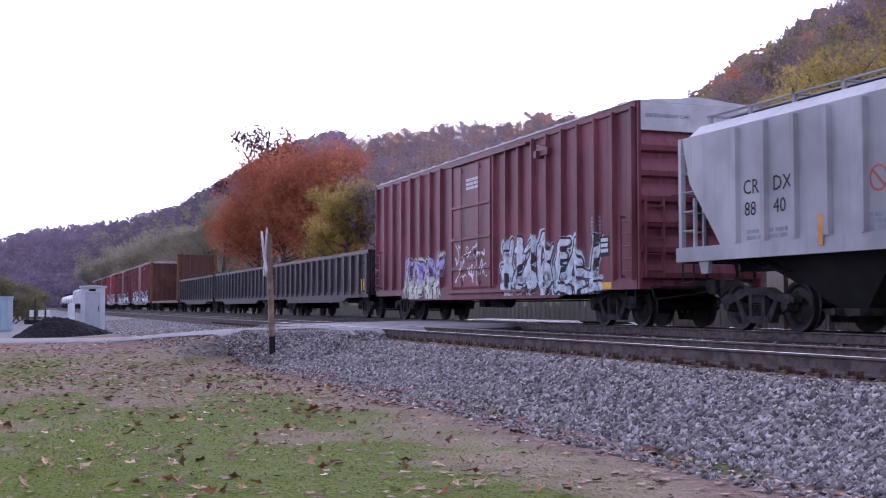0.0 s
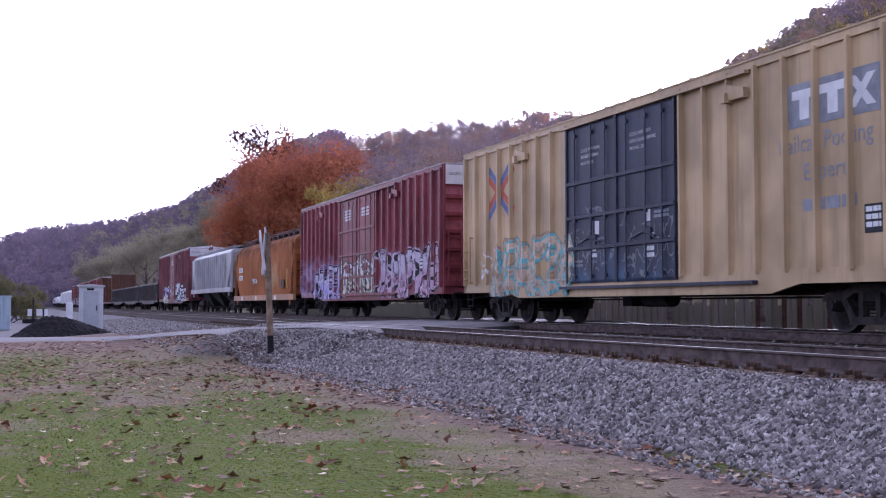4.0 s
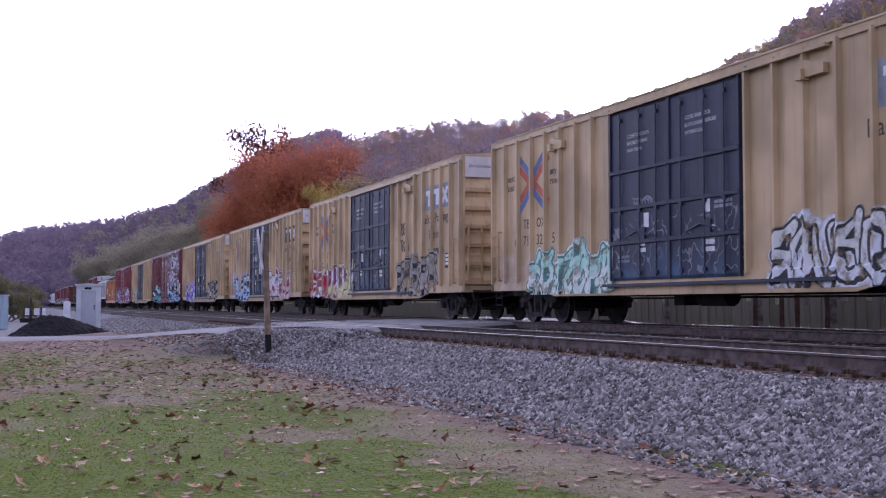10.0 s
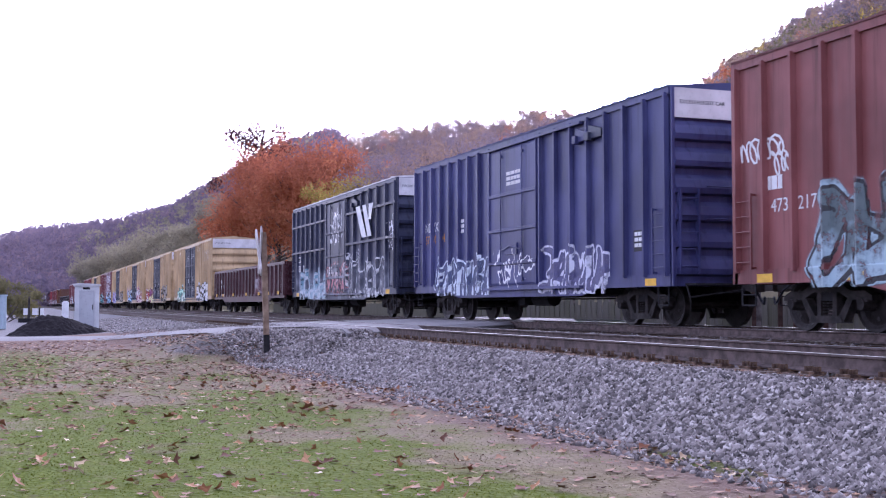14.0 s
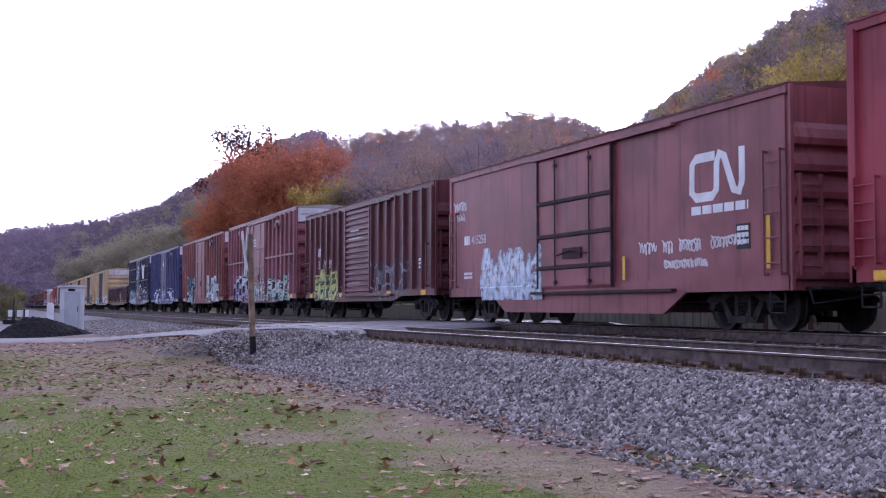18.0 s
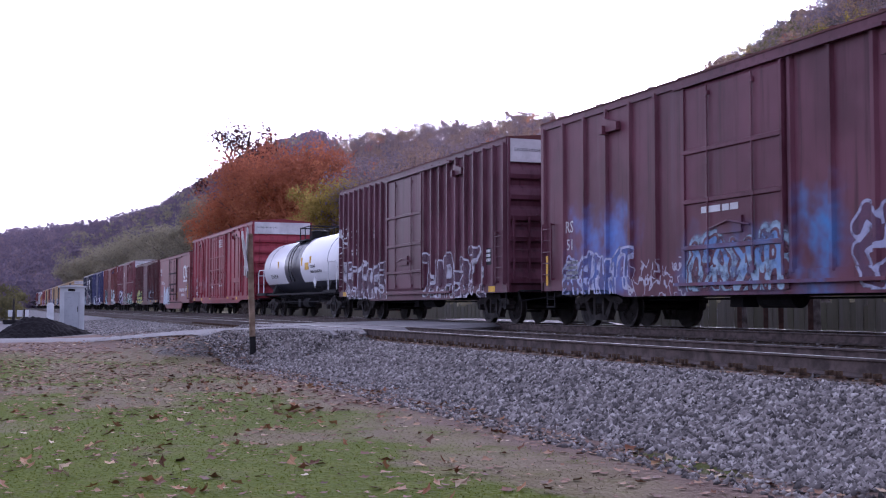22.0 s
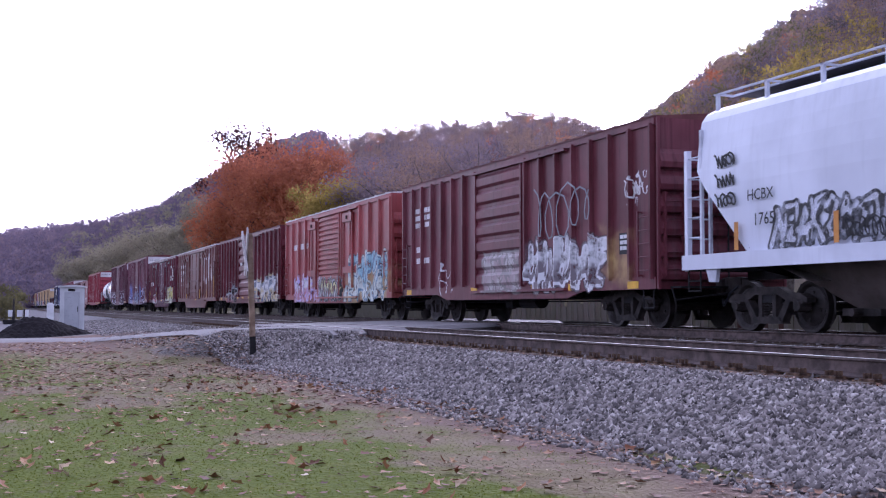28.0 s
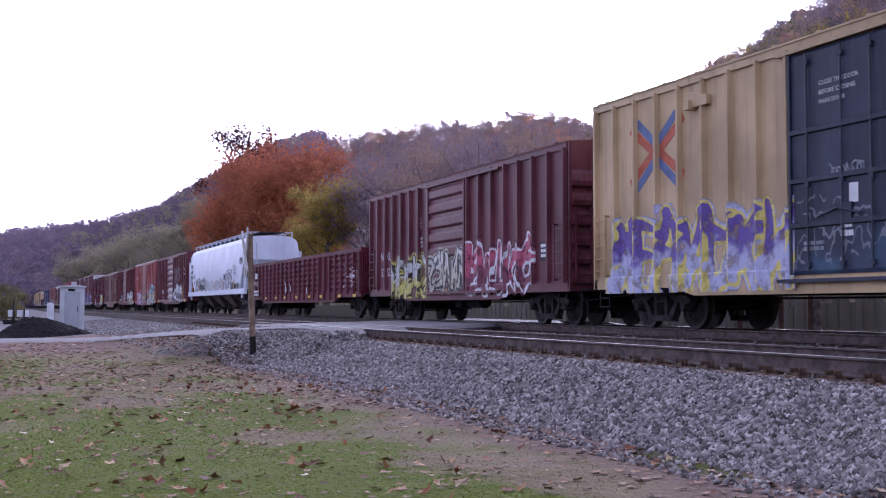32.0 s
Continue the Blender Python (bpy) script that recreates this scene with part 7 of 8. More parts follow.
tank_ink(c19, "TILX 600544", 2.2, 1.80, 0.2, M_BLACKP)
tank_ink(c19, "CHLORINE", 9.8, 2.1, 0.13, M_BLACKP)
tank_ink(c19, "INHALATION HAZARD", 9.8, 1.88, 0.13, M_BLACKP)
for a, z, w, h in ((3.7, 2.42, 0.12, 0.3), (8.25, 2.42, 0.12, 0.36), (9.75, 2.45, 0.12, 0.3), (8.9, 2.2, 0.6, 0.3)):
    dz = z - 2.27
    part("placard", Mesh().box(7.3 - a - w, 7.3 - a, math.sqrt(1.3 ** 2 - (abs(dz) + h / 2) ** 2) - 0.01, 1.312, z - h / 2, z + h / 2), M_YELLOW, c19, "yellow reflective placard")
part("placard", Mesh().prism([(-3.7, 1.5), (-3.45, 1.75), (-3.2, 1.5), (-3.45, 1.25)], 1.31, 1.33), M_WHITE, c19, "white diamond placard")
part("placard_bracket", Mesh().box(-3.47, -3.43, 1.05, 1.315, 1.2, 1.3), M_UNDER, c19)
TRAIN.append((c19, -306.6, 14.6))
# C20 wine
c20 = box_entry(-321.89, 15.67, "wine_boxcar_paint", (0.105, 0.034, 0.052), ((0.9, 5.6, 0.55, 1.9, "letters", (0.5, 0.48, 0.54), (0.3, 0.24, 0.3), BLK, 2.4, 0.55), (9.5, 14.2, 0.62, 1.95, "letters", (0.46, 0.44, 0.5), (0.24, 0.18, 0.24), BLK, 5.5, 0.6), (0.1, 1.0, 2.6, 3.3, "tag", W1, None, BLK, 2.0, 0.4)),
          "dark wine-red boxcar with pale outlined graffiti", door=(5.95, 9.4), posts=(9, 9), latches=True, latch_at=(30, 12.2), yellow=(0.7, 14.7), roof=M_OXROOF, bars=((4.2, 3.2, 0.35, 2, 0.14, M_PALE), (1.1, 2.55, 1.1, 2, 0.08, M_PALE)))
for w, a, z in (("UC", 0.98, 3.0), ("RY", 1.72, 3.0), ("14", 1.02, 2.62), ("15", 1.75, 2.62), ("6", 2.5, 2.62)):
    ink(c20, w, a, z, 0.28, 15.67)
# C21 purple maroon
c21 = box_entry(-339.66, 15.52, "purple_maroon_paint", (0.125, 0.036, 0.056), ((1.6, 4.3, 0.6, 2.5, "haze", (0.12, 0.22, 0.58), None, BLK, 3.2), (1.2, 4.1, 0.6, 1.6, "letters", (0.4, 0.4, 0.55), (0.12, 0.2, 0.5), BLK, 3.2, 0.8), (6.4, 9.3, 0.7, 1.7, "piece", (0.14, 0.26, 0.5), (0.3, 0.42, 0.55), (0.1, 0.03, 0.05), 8.2, 0.7), (9.7, 10.6, 0.7, 2.3, "haze", (0.05, 0.26, 0.62), None, BLK, 1.9), (6.0, 9.4, 0.7, 1.7, "haze", (0.10, 0.17, 0.36), None, BLK, 2.9), (10.9, 15.0, 0.58, 2.1, "letters", (0.36, 0.36, 0.5), (0.16, 0.10, 0.2), BLK, 5.9, 0.8), (3.9, 6.2, 0.6, 1.5, "tag", (0.4, 0.38, 0.46), None, BLK, 3.0, 0.4)),
          "purple-maroon boxcar with blue graffiti", door=(6.3, 9.35), posts=(6, 6), post=(0.065, 0.07), roof=M_OXROOF, stripes=((0.35, 0.95, 0.7), (14.95, 0.95, 1.0)), yellow=(13.6,), bars=((6.9, 2.3, 1.2, 1, 0.12, M_WHITE), (1.0, 1.5, 0.8, 4, 0.08, M_PALE), (13.9, 2.6, 0.8, 6, 0.06, M_PALE)))
ink(c21, "LRS", 0.98, 2.15, 0.28, 15.52)
ink(c21, "151", 1.05, 1.75, 0.26, 15.52)
# C22 glossy maroon
c22 = box_entry(-356.98, 15.61, "glossy_maroon_paint", (0.095, 0.012, 0.026), ((10.0, 13.9, 0.4, 1.85, "piece", (0.45, 0.42, 0.14), (0.36, 0.36, 0.3), (0.5, 0.48, 0.42), 2.3, 0.7), (2.6, 4.9, 0.5, 1.4, "piece", (0.5, 0.1, 0.16), W1, BLK, 6.6, 0.7)),
          "glossy dark maroon boxcar reflecting the trees", door=(6.4, 9.8), posts=(6, 6), post=(0.07, 0.07), ze=4.17, zb=0.8, fishbelly=0.2, band=False, rough=0.16, rust=0.05, fade=0.08, roof=M_PALE, panels=((4.6, 5.5), (10.2, 11.1)), stripes=((0.8, 1.0, 0.75), (4.9, 1.0, 0.6), (14.3, 1.0, 0.9)), yellow=(7.7,), tall_ladder=True, bars=((12.5, 2.58, 2.0, 1, 0.17, M_WHITE),))
noodle_logo(c22, 15.61 / 2 - 12.45, 2.62, 0.88, M_WHITE, 0.2)
bars(c22, 15.61 / 2 - 1.2, 2.48, 0.45, 1, 0.3, M_WHITE, breaks=2)
ink(c22, "414042", 1.75, 2.18, 0.3, 15.61)
# C23 brown
c23 = box_entry(-373.95, 15.4, "brown_boxcar_paint", (0.118, 0.034, 0.034), ((10.0, 15.0, 1.0, 3.9, "haze", (0.15, 0.055, 0.045), None, BLK, 3.0),), "brown boxcar with very large white ribbon logo", door=(5.9, 9.6), posts=(6, 6), post=(0.07, 0.07), ze=4.17, zb=0.8, fishbelly=0.25, band=False, roof=M_PALE, panels=((4.4, 5.3), (10.0, 10.9)),
          stripes=((0.5, 1.0, 0.8), (4.2, 1.0, 0.3), (5.7, 1.0, 0.5), (9.8, 1.0, 0.55), (12.35, 1.0, 0.5), (14.85, 1.0, 1.3)), yellow=(8.0,), tall_ladder=True, bars=((1.05, 2.62, 2.2, 1, 0.04, M_PALE), (1.05, 1.98, 2.2, 1, 0.04, M_PALE)))
noodle_logo(c23, 15.4 / 2 - 10.8, 1.9, 1.82, M_PALE, 0.2)
bars(c23, 15.4 / 2 - 1.05, 3.36, 2.1, 2, 0.24, M_PALE, breaks=8, gap=0.7)
bars(c23, 15.4 / 2 - 1.05, 2.48, 0.5, 1, 0.28, M_PALE, breaks=2)
ink(c23, "414 118", 1.8, 2.2, 0.28, 15.4, M_PALE)
# C24 dark red, wide-ribbed door
c24 = box_entry(-390.66, 15.74, "dark_red_paint", (0.092, 0.010, 0.018), ((2.6, 5.2, 0.52, 1.55, "piece", (0.3, 0.32, 0.34), (0.2, 0.08, 0.09), BLK, 4.9, 0.6), (9.5, 15.3, 0.48, 1.95, "piece", (0.6, 0.6, 0.62), (0.46, 0.38, 0.24), (0.2, 0.22, 0.27), 2.2, 0.8), (3.5, 5.0, 1.4, 1.9, "tag", (0.45, 0.42, 0.44), None, BLK, 3.0, 0.4)),
          "dark red boxcar with wide-ribbed sliding door", door=(6.1, 9.15), style="slide", door_ribs=7, posts=(7, 7), ze=4.2, zb=0.8, band=False, latches=False, roof=M_OXROOF, yellow=(0.7, 2.3, 4.1, 5.6, 7.0, 8.6), bars=((6.6, 2.8, 0.5, 1, 0.16, M_WHITE), (7.6, 2.5, 0.6, 1, 0.05, M_WHITE)))
bars(c24, 15.74 / 2 - 1.32, 2.08, 0.4, 1, 0.22, M_WHITE, breaks=2)
for w, a in (("62", 1.3), ("256", 2.0)):
    ink(c24, w, a, 1.55, 0.24, 15.74)
# C25 faded red
box_entry(-407.6, 15.1, "faded_red_paint", (0.26, 0.05, 0.05), ((9.2, 15.0, 0.55, 1.6, "haze", (0.45, 0.42, 0.2), None, BLK, 3.0), (9.6, 14.6, 0.6, 2.3, "piece", (0.25, 0.42, 0.5), (0.5, 0.55, 0.52), (0.12, 0.2, 0.28), 3.3, 0.75), (1.6, 6.2, 0.6, 1.7, "piece", (0.55, 0.54, 0.58), (0.4, 0.2, 0.25), LILAC, 7.1, 0.8), (6.2, 9.1, 0.7, 1.5, "piece", (0.5, 0.45, 0.2), GREYF, BLK, 1.1, 0.7)),
          "faded bright red boxcar with blue and white graffiti", door=(5.9, 9.0), style="slide", door_ribs=16, posts=(5, 5), post=(0.1, 0.09), panels=((4.3, 5.4), (9.5, 10.6)), ze=4.25, zb=0.75, band=False, latches=False, roof=M_PALE, yellow=(), bars=((1.3, 3.15, 2.6, 1, 0.24, M_PALE),))
# C26 maroon
c26 = box_entry(-423.95, 15.49, "deep_maroon_paint", (0.12, 0.026, 0.036), ((9.3, 13.3, 0.85, 2.0, "piece", (0.55, 0.55, 0.58), (0.16, 0.13, 0.15), W1, 3.6, 0.9), (6.7, 9.1, 0.8, 1.9, "block", (0.42, 0.4, 0.4), (0.3, 0.24, 0.25), (0.2, 0.18, 0.18), 2.9, 0.6), (3.2, 4.3, 0.9, 1.7, "tag", W1, None, BLK, 5.0, 0.7), (13.4, 14.4, 0.9, 1.9, "haze", (0.5, 0.35, 0.15), None, BLK, 5.0), (14.2, 15.2, 2.6, 3.2, "tag", W1, None, BLK, 6.0, 0.4)),
          "deep maroon boxcar with wide-ribbed sliding door", door=(6.2, 9.25), style="slide", door_ribs=7, posts=(7, 7), ze=4.25, zb=0.8, band=False, latches=False, roof=M_OXROOF, yellow=(0.6, 6.0, 9.9, 11.9, 14.6), bars=((1.1, 3.5, 1.5, 3, 0.15, M_PALE), (1.2, 2.3, 0.4, 1, 0.17, M_PALE), (1.2, 1.95, 1.2, 1, 0.17, M_PALE)))
scrawl(c26, 10.0, 13.0, 2.0, 3.3, M_GREYP, 15.49, 64, 0.045, HALF + 0.11, 0.0)
scrawl(c26, 14.3, 15.1, 2.7, 3.1, M_PALE, 15.49, 62, 0.035)
# C27 white hopper
B = 19.3
c27 = hopper(B, (0.60, 0.62, 0.71), 3.92, 1.12, 0, "white round-sided covered hopper with black graffiti outlines", name="white_hopper", bays=4, round_side=True, inset=1.9, cut=(0.45, 2.0), under=(0.10, 0.08, 0.075), rust=0.06, streaks=0.12,
             sprays=((3.0, 13.0, 1.2, 1.8, "haze", (0.5, 0.52, 0.6), None, BLK, 3.0),))
ink(c27, "HCBX", 2.08, 2.30, 0.2, B, M_BLACKP, HALF + 0.06)
ink(c27, "1765", 2.25, 1.86, 0.22, B, M_BLACKP, HALF + 0.06)
plate(c27, "data_panel", B / 2 - 13.5, B / 2 - 13.1, 2.0, 2.3, M_BLACKP, HALF + 0.055)
for a in (1.75, 4.4, 10.3, 12.7, 16.2):
    plate(c27, "safety_stripe", B / 2 - a - 0.06, B / 2 - a + 0.06, 1.45, 1.95, M_ORANGEP, HALF + 0.06)
INK = (0.012, 0.012, 0.016)
for k, (p, q, lo, hi, c) in enumerate(((2.7, 6.9, 1.42, 2.2, INK), (7.0, 9.8, 1.42, 1.95, (0.42, 0.42, 0.47)), (9.9, 13.0, 1.42, 2.0, (0.34, 0.34, 0.38)), (13.6, 15.3, 1.42, 2.5, INK), (15.4, 17.4, 1.40, 1.75, INK))):
    spray_piece(c27, B, -1.0, [], 0.05, 0.1, (0, 0), (p, q, lo, hi, "letters", c, (0.62, 0.63, 0.70), INK, 3.3 + k), k)
scrawl(c27, 4.6, 6.4, 1.5, 1.85, M_BLACKP, B, 6, 0.03, HALF + 0.052)
for k in range(3):
    scrawl(c27, 1.15, 1.75, 2.95 - 0.36 * k, 3.22 - 0.36 * k, M_BLACKP, B, 30 + k, 0.04, HALF + 0.05)
scrawl(c27, 17.6, 18.5, 2.75, 3.15, M_BLACKP, B, 9, 0.045, HALF + 0.045, -0.5)
bars(c27, B / 2 - 15.9, 2.75, 0.7, 6, 0.05, M_GREYP, HALF + 0.05, 0.9, 3)
TRAIN.append((c27, -440.45, B))
# C28 gondola with ribbed panels
B = 19.84
c28 = gondola(B, (0.088, 0.008, 0.018), 2.45, 0.62, 24, "dark red gondola with pressed side panels", ((17.6, 19.0, 1.3, 1.8, "tag", W1, None, BLK, 3.0, 0.4),), True, name="red_gondola")
bars(c28, B / 2 - 1.75, 2.1, 0.55, 1, 0.27, M_WHITE, HALF + 0.15, breaks=2)
ink(c28, "609113", 1.35, 1.47, 0.25, B, M_WHITE, HALF + 0.15)
bars(c28, B / 2 - 1.4, 1.25, 1.2, 2, 0.1, M_PALE, HALF + 0.15)
scrawl(c28, 8.3, 8.6, 1.05, 1.6, M_PALE, B, 41, 0.035, HALF + 0.15)
scrawl(c28, 9.2, 9.5, 1.0, 1.45, M_PALE, B, 43, 0.035, HALF + 0.15)
plate(c28, "data_panel", B / 2 - 12.25, B / 2 - 12.13, 1.0, 1.25, M_PALE, HALF + 0.15)
for a in (0.7, 4.1, 6.2, 8.0, 10.2, 12.4, 14.3, 17.0, 19.0):
    plate(c28, "reflector", B / 2 - a - 0.38, B / 2 - a, 0.80, 0.91, M_YELLOW, HALF + 0.15, "yellow reflective strip")
TRAIN.append((c28, -461.12, B))
# C29 maroon
c29 = box_entry(-481.9, 15.2, "plum_boxcar_paint", (0.105, 0.024, 0.036), ((2.3, 5.8, 0.58, 1.95, "piece", (0.5, 0.5, 0.5), (0.5, 0.45, 0.12), (0.03, 0.03, 0.02), 4.6, 0.7), (6.1, 9.0, 0.9, 2.05, "piece", (0.5, 0.48, 0.46), (0.4, 0.38, 0.3), BLK, 6.1, 0.8), (9.1, 13.2, 0.75, 2.2, "piece", (0.4, 0.08, 0.14), (0.16, 0.04, 0.07), W1, 2.7, 0.7)),
          "plum maroon boxcar with wide-ribbed door and graffiti", door=(6.0, 9.0), style="slide", door_ribs=7, posts=(7, 7), ze=4.25, zb=0.8, band=False, latches=False, roof=M_OXROOF, yellow=(7.3,), bars=((4.9, 3.2, 0.3, 3, 0.08, M_PALE), (4.8, 2.6, 0.5, 3, 0.08, M_PALE)))
for w, a, z in (("NO", 1.12, 2.0), ("KL", 1.75, 2.0), ("52", 1.18, 1.47), ("52", 1.8, 1.47), ("25", 2.65, 1.47)):
    ink(c29, w, a, z, 0.28, 15.2)
# C30 tan
TRAIN.append((tan_car(((0.7, 6.8, 0.6, 2.3, "piece", PURPLE, (0.42, 0.42, 0.6), GOLD, 3.5, 0.8),), "tan_paint_six"), -498.41, 18.6))
box_entry(-519.2, 15.6, "last_boxcar_paint", MAROON, (), "maroon boxcar at the visible end of the train", door=(6.2, 9.3), posts=(7, 7))


# ---------------- lineside things ----------------
def crossbuck(at):
    ob = empty_thing("crossing_post", "weathered wooden crossing post with broken crossboards", "crossing sign", at=at)
    wood = simple("weathered_post_wood", (0.2, 0.13, 0.085), 0.95, 0, 4.0, 0.4, second=(0.30, 0.22, 0.16))
    m = Mesh().prism([(-0.055, -0.05), (0.055, -0.05), (0.05, 0.055), (-0.055, 0.05)], 0.42, 2.40, 0, "z")
    part("post", m, wood, ob)
    part("post_foot", Mesh().prism([(-0.06, -0.055), (0.06, -0.055), (0.06, 0.055), (-0.06, 0.055)], -0.3, 0.43, 0, "z"), M_UNDER, ob, "black tarred foot")
    board = simple("peeling_white_board", (0.42, 0.39, 0.40), 0.9, 0, 3.0, 0.3)
    for s, y in ((1, 0.075), (-1, 0.105)):
        m = Mesh().prism([(-0.56, -0.09), (0.5, -0.09), (0.58, 0.02), (0.52, 0.09), (-0.56, 0.09)], -0.014, 0.014)
        b = part("crossboard", m, board, ob, "peeling white crossboard")
        b.matrix_basis = Matrix.Translation((0, 0, 2.03)) @ Matrix.Translation((0, y, 0)) @ pose(0, 0, 0, 0, 48 * s, 0)
    ob.rotation_euler = (radians(-2), 0, radians(-5.0))
    return ob


crossbuck((22.3, -4.62, 0.10))


# equipment cabinet
M_CAB = simple("pale_grey_cabinet_paint", (0.50, 0.51, 0.53), 0.5, 0, 1.5, 0.12, 0.05)
cab = empty_thing("signal_cabinet", "tall pale grey metal signal cabinet by the road", "signal cabinet", at=(46.2, -2.68, 0.06))
cab.rotation_euler = (0, 0, radians(-3))
part("housing", Mesh().box(-0.45, 0.45, -0.44, 0.44, 0, 1.76), M_CAB, cab)
part("cabinet_roof", Mesh().prism([(-0.5, 1.76), (0.5, 1.76), (0.5, 1.81), (0, 1.85), (-0.5, 1.81)], -0.5, 0.5, 0, "x"), M_CAB, cab)
d = part("door", Mesh().box(-0.50, -0.45, -0.26, 0.28, 0.1, 1.58), simple("grey_cabinet_door", (0.36, 0.37, 0.40), 0.5, 0, 1.5, 0.1, 0.05), cab)
part("door_handle", Mesh().tube((-0.53, -0.2, 0.85), (-0.53, -0.2, 1.05), 0.015), M_STEEL, d)
part("vent", Mesh().box(-0.475, -0.45, -0.1, 0.15, 1.62, 1.7), M_UNDER, cab)

# dark heap
nm = Nodes("dark_asphalt_millings", 0.95, 0.0, 0.05)
M_HEAP = nm.color(nm.mix(nm.noise(9, 5.0), (0.004, 0.004, 0.005), (0.035, 0.03, 0.033)))
hv, hf = [], []
hr = np.random.default_rng(3)
N1, N2 = 44, 30
for i in range(N1):
    for j in range(N2):
        a, b = i / (N1 - 1) * 2 - 1, j / (N2 - 1) * 2 - 1
        r = math.sqrt(a * a + b * b)
        h = max(0.0, 1 - r ** 1.8) * 0.60 * (1 + 0.25 * math.sin(3.1 * a + 1.2) * math.cos(2.3 * b))
        h += 0.30 * max(0, 1 - math.hypot(a - 0.45, b) / 0.5)
        hv.append((43.4 + b * 1.6, -1.72 + a * 1.95, 0.0 + h * 0.85 + hr.normal() * 0.022 * (h > 0.02)))
for i in range(N1 - 1):
    for j in range(N2 - 1):
        k = i * N2 + j
        hf.append((k, k + 1, k + N2 + 1, k + N2))
thing("debris_mound", sheet("debris_mound", hv, hf, M_HEAP), None, "heap of dark broken asphalt beside the road", "heap")

# small lineside posts
for x, y, h, w in ((57.0, -2.35, 1.15, 0.15),):
    m = Mesh().prism([(-w, -w), (w, -w), (w, w), (-w, w)], 0, h, 0, "z").prism([(-w * 0.7, -w * 0.7), (w * 0.7, -w * 0.7), (w * 0.7, w * 0.7), (-w * 0.7, w * 0.7)], h, h + 0.05, 0, "z")
    ob = thing("marker_post", m, M_WHITE, "short white painted marker post", "post")
    ob.location = (x, y, float(ground_height(x, y)) - 0.02)
sw = empty_thing("switch_stand", "low dark switch stand with white targets", "switch stand", at=(75.0, -1.2, float(ground_height(75, -1.2))))
part("base", Mesh().prism([(-0.4, -0.8), (0.4, -0.8), (0.3, 0.8), (-0.3, 0.8)], 0, 0.25, 0, "z"), M_UNDER, sw)
part("mast", Mesh().tube((0, 0.2, 0.2), (0, 0.2, 1.5), 0.09, 0.05, 8).tube((0, -0.4, 0.2), (0, -0.4, 0.9), 0.06, None, 8), M_STEEL, sw)
for y in (-0.5, -0.15, 0.35):
    part("target", Mesh().box(-0.03, 0.03, y - 0.16, y + 0.16, 0.45, 0.85), M_WHITE, sw, "white target plate")

# pale blue tank building at the yard's edge
M_SHED = simple("pale_blue_sheet_metal", (0.36, 0.44, 0.50), 0.5, 0.1, 0.8, 0.15, 0.1)
sh = empty_thing("storage_container", "pale blue corrugated metal container in the yard", "container", at=(56.0, 3.2, 0.05))
part("wall", Mesh().box(-1.2, 1.2, -3.0, 3.0, 0.0, 1.45), M_SHED, sh)
part("roof", Mesh().box(-1.26, 1.26, -3.05, 3.05, 1.45, 1.5), M_SHED, sh)
for k in range(24):
    y = -2.9 + k * 0.25
    part("rib", Mesh().prism([(-1.2, y - 0.07), (-1.24, y - 0.04), (-1.24, y + 0.04), (-1.2, y + 0.07)], 0.05, 1.42, 0, "z"), M_SHED, sh)

# rusty portals and board fence beyond the train
M_PORTAL = simple("rusty_steel_portal", (0.06, 0.035, 0.028), 0.9, 0.1, 5.0, 0.35)
for x, y, h in ((23.2, -17.9, 4.72), (26.3, -18.9, 4.72)):
    ob = empty_thing("steel_portal", "rusty steel portal frame standing behind the tracks", "steel frame", "portal frames", at=(x, y, 0.15))
    for s in (-0.34, 0.34):
        part("leg", Mesh().box(s - 0.06, s + 0.06, -0.08, 0.08, -0.2, h), M_PORTAL, ob)
    part("crossbeam", Mesh().prism([(-0.46, h - 0.02), (0.46, h - 0.02), (0.42, h + 0.12), (-0.46, h + 0.12)], -0.09, 0.09), M_PORTAL, ob)
    ob.rotation_euler = (0, 0, radians(54))

nf_ = Nodes("weathered_fence_board", 0.95)
fcol = nf_.mix(nf_.noise(1.0, 5.0, nf_.scaled(nf_.coord, (9, 9, 0.6))), (0.085, 0.08, 0.066), (0.19, 0.175, 0.15))
M_FENCE = nf_.color(nf_.mix(nf_.math("MULTIPLY", nf_.info(), 0.6), fcol, (0.085, 0.085, 0.045)))
fence = empty_thing("board_fence", "old grey board fence with weeds along the far side", "fence", at=(0, -22.4, 0.1))
fr_ = random.Random(5)
board_meshes = [Mesh().prism([(-0.135, 0), (0.135, 0), (0.135, 1.0 + 0.12 * k), (-0.135, 1.02 + 0.1 * k)], -0.012, 0.012).data("board", M_FENCE) for k in range(4)]
restb = Mesh()
for i in range(430):
    x = -2 + i * 0.25
    if 10 < x < 60:
        b = part("board", board_meshes[fr_.randrange(4)], None, fence)
        b.matrix_basis = pose(x, 0.014 if i % 2 else -0.014, 0, 0, fr_.uniform(-2, 2))
    else:
        restb.box(x - 0.11, x + 0.11, -0.012, 0.012, 0, 1.1)
part("far_boards", restb, M_FENCE, fence)["kind"] = "stuff"
m = Mesh()
for z in (0.3, 0.85):
    m.box(-2, 106, -0.07, -0.015, z - 0.04, z + 0.04)
part("fence_rail", m, M_FENCE, fence)
for i in range(27):
    part("fence_post", Mesh().box(-2 + 4 * i, -1.88 + 4 * i, -0.15, -0.03, -0.2, 1.25), M_FENCE, fence)

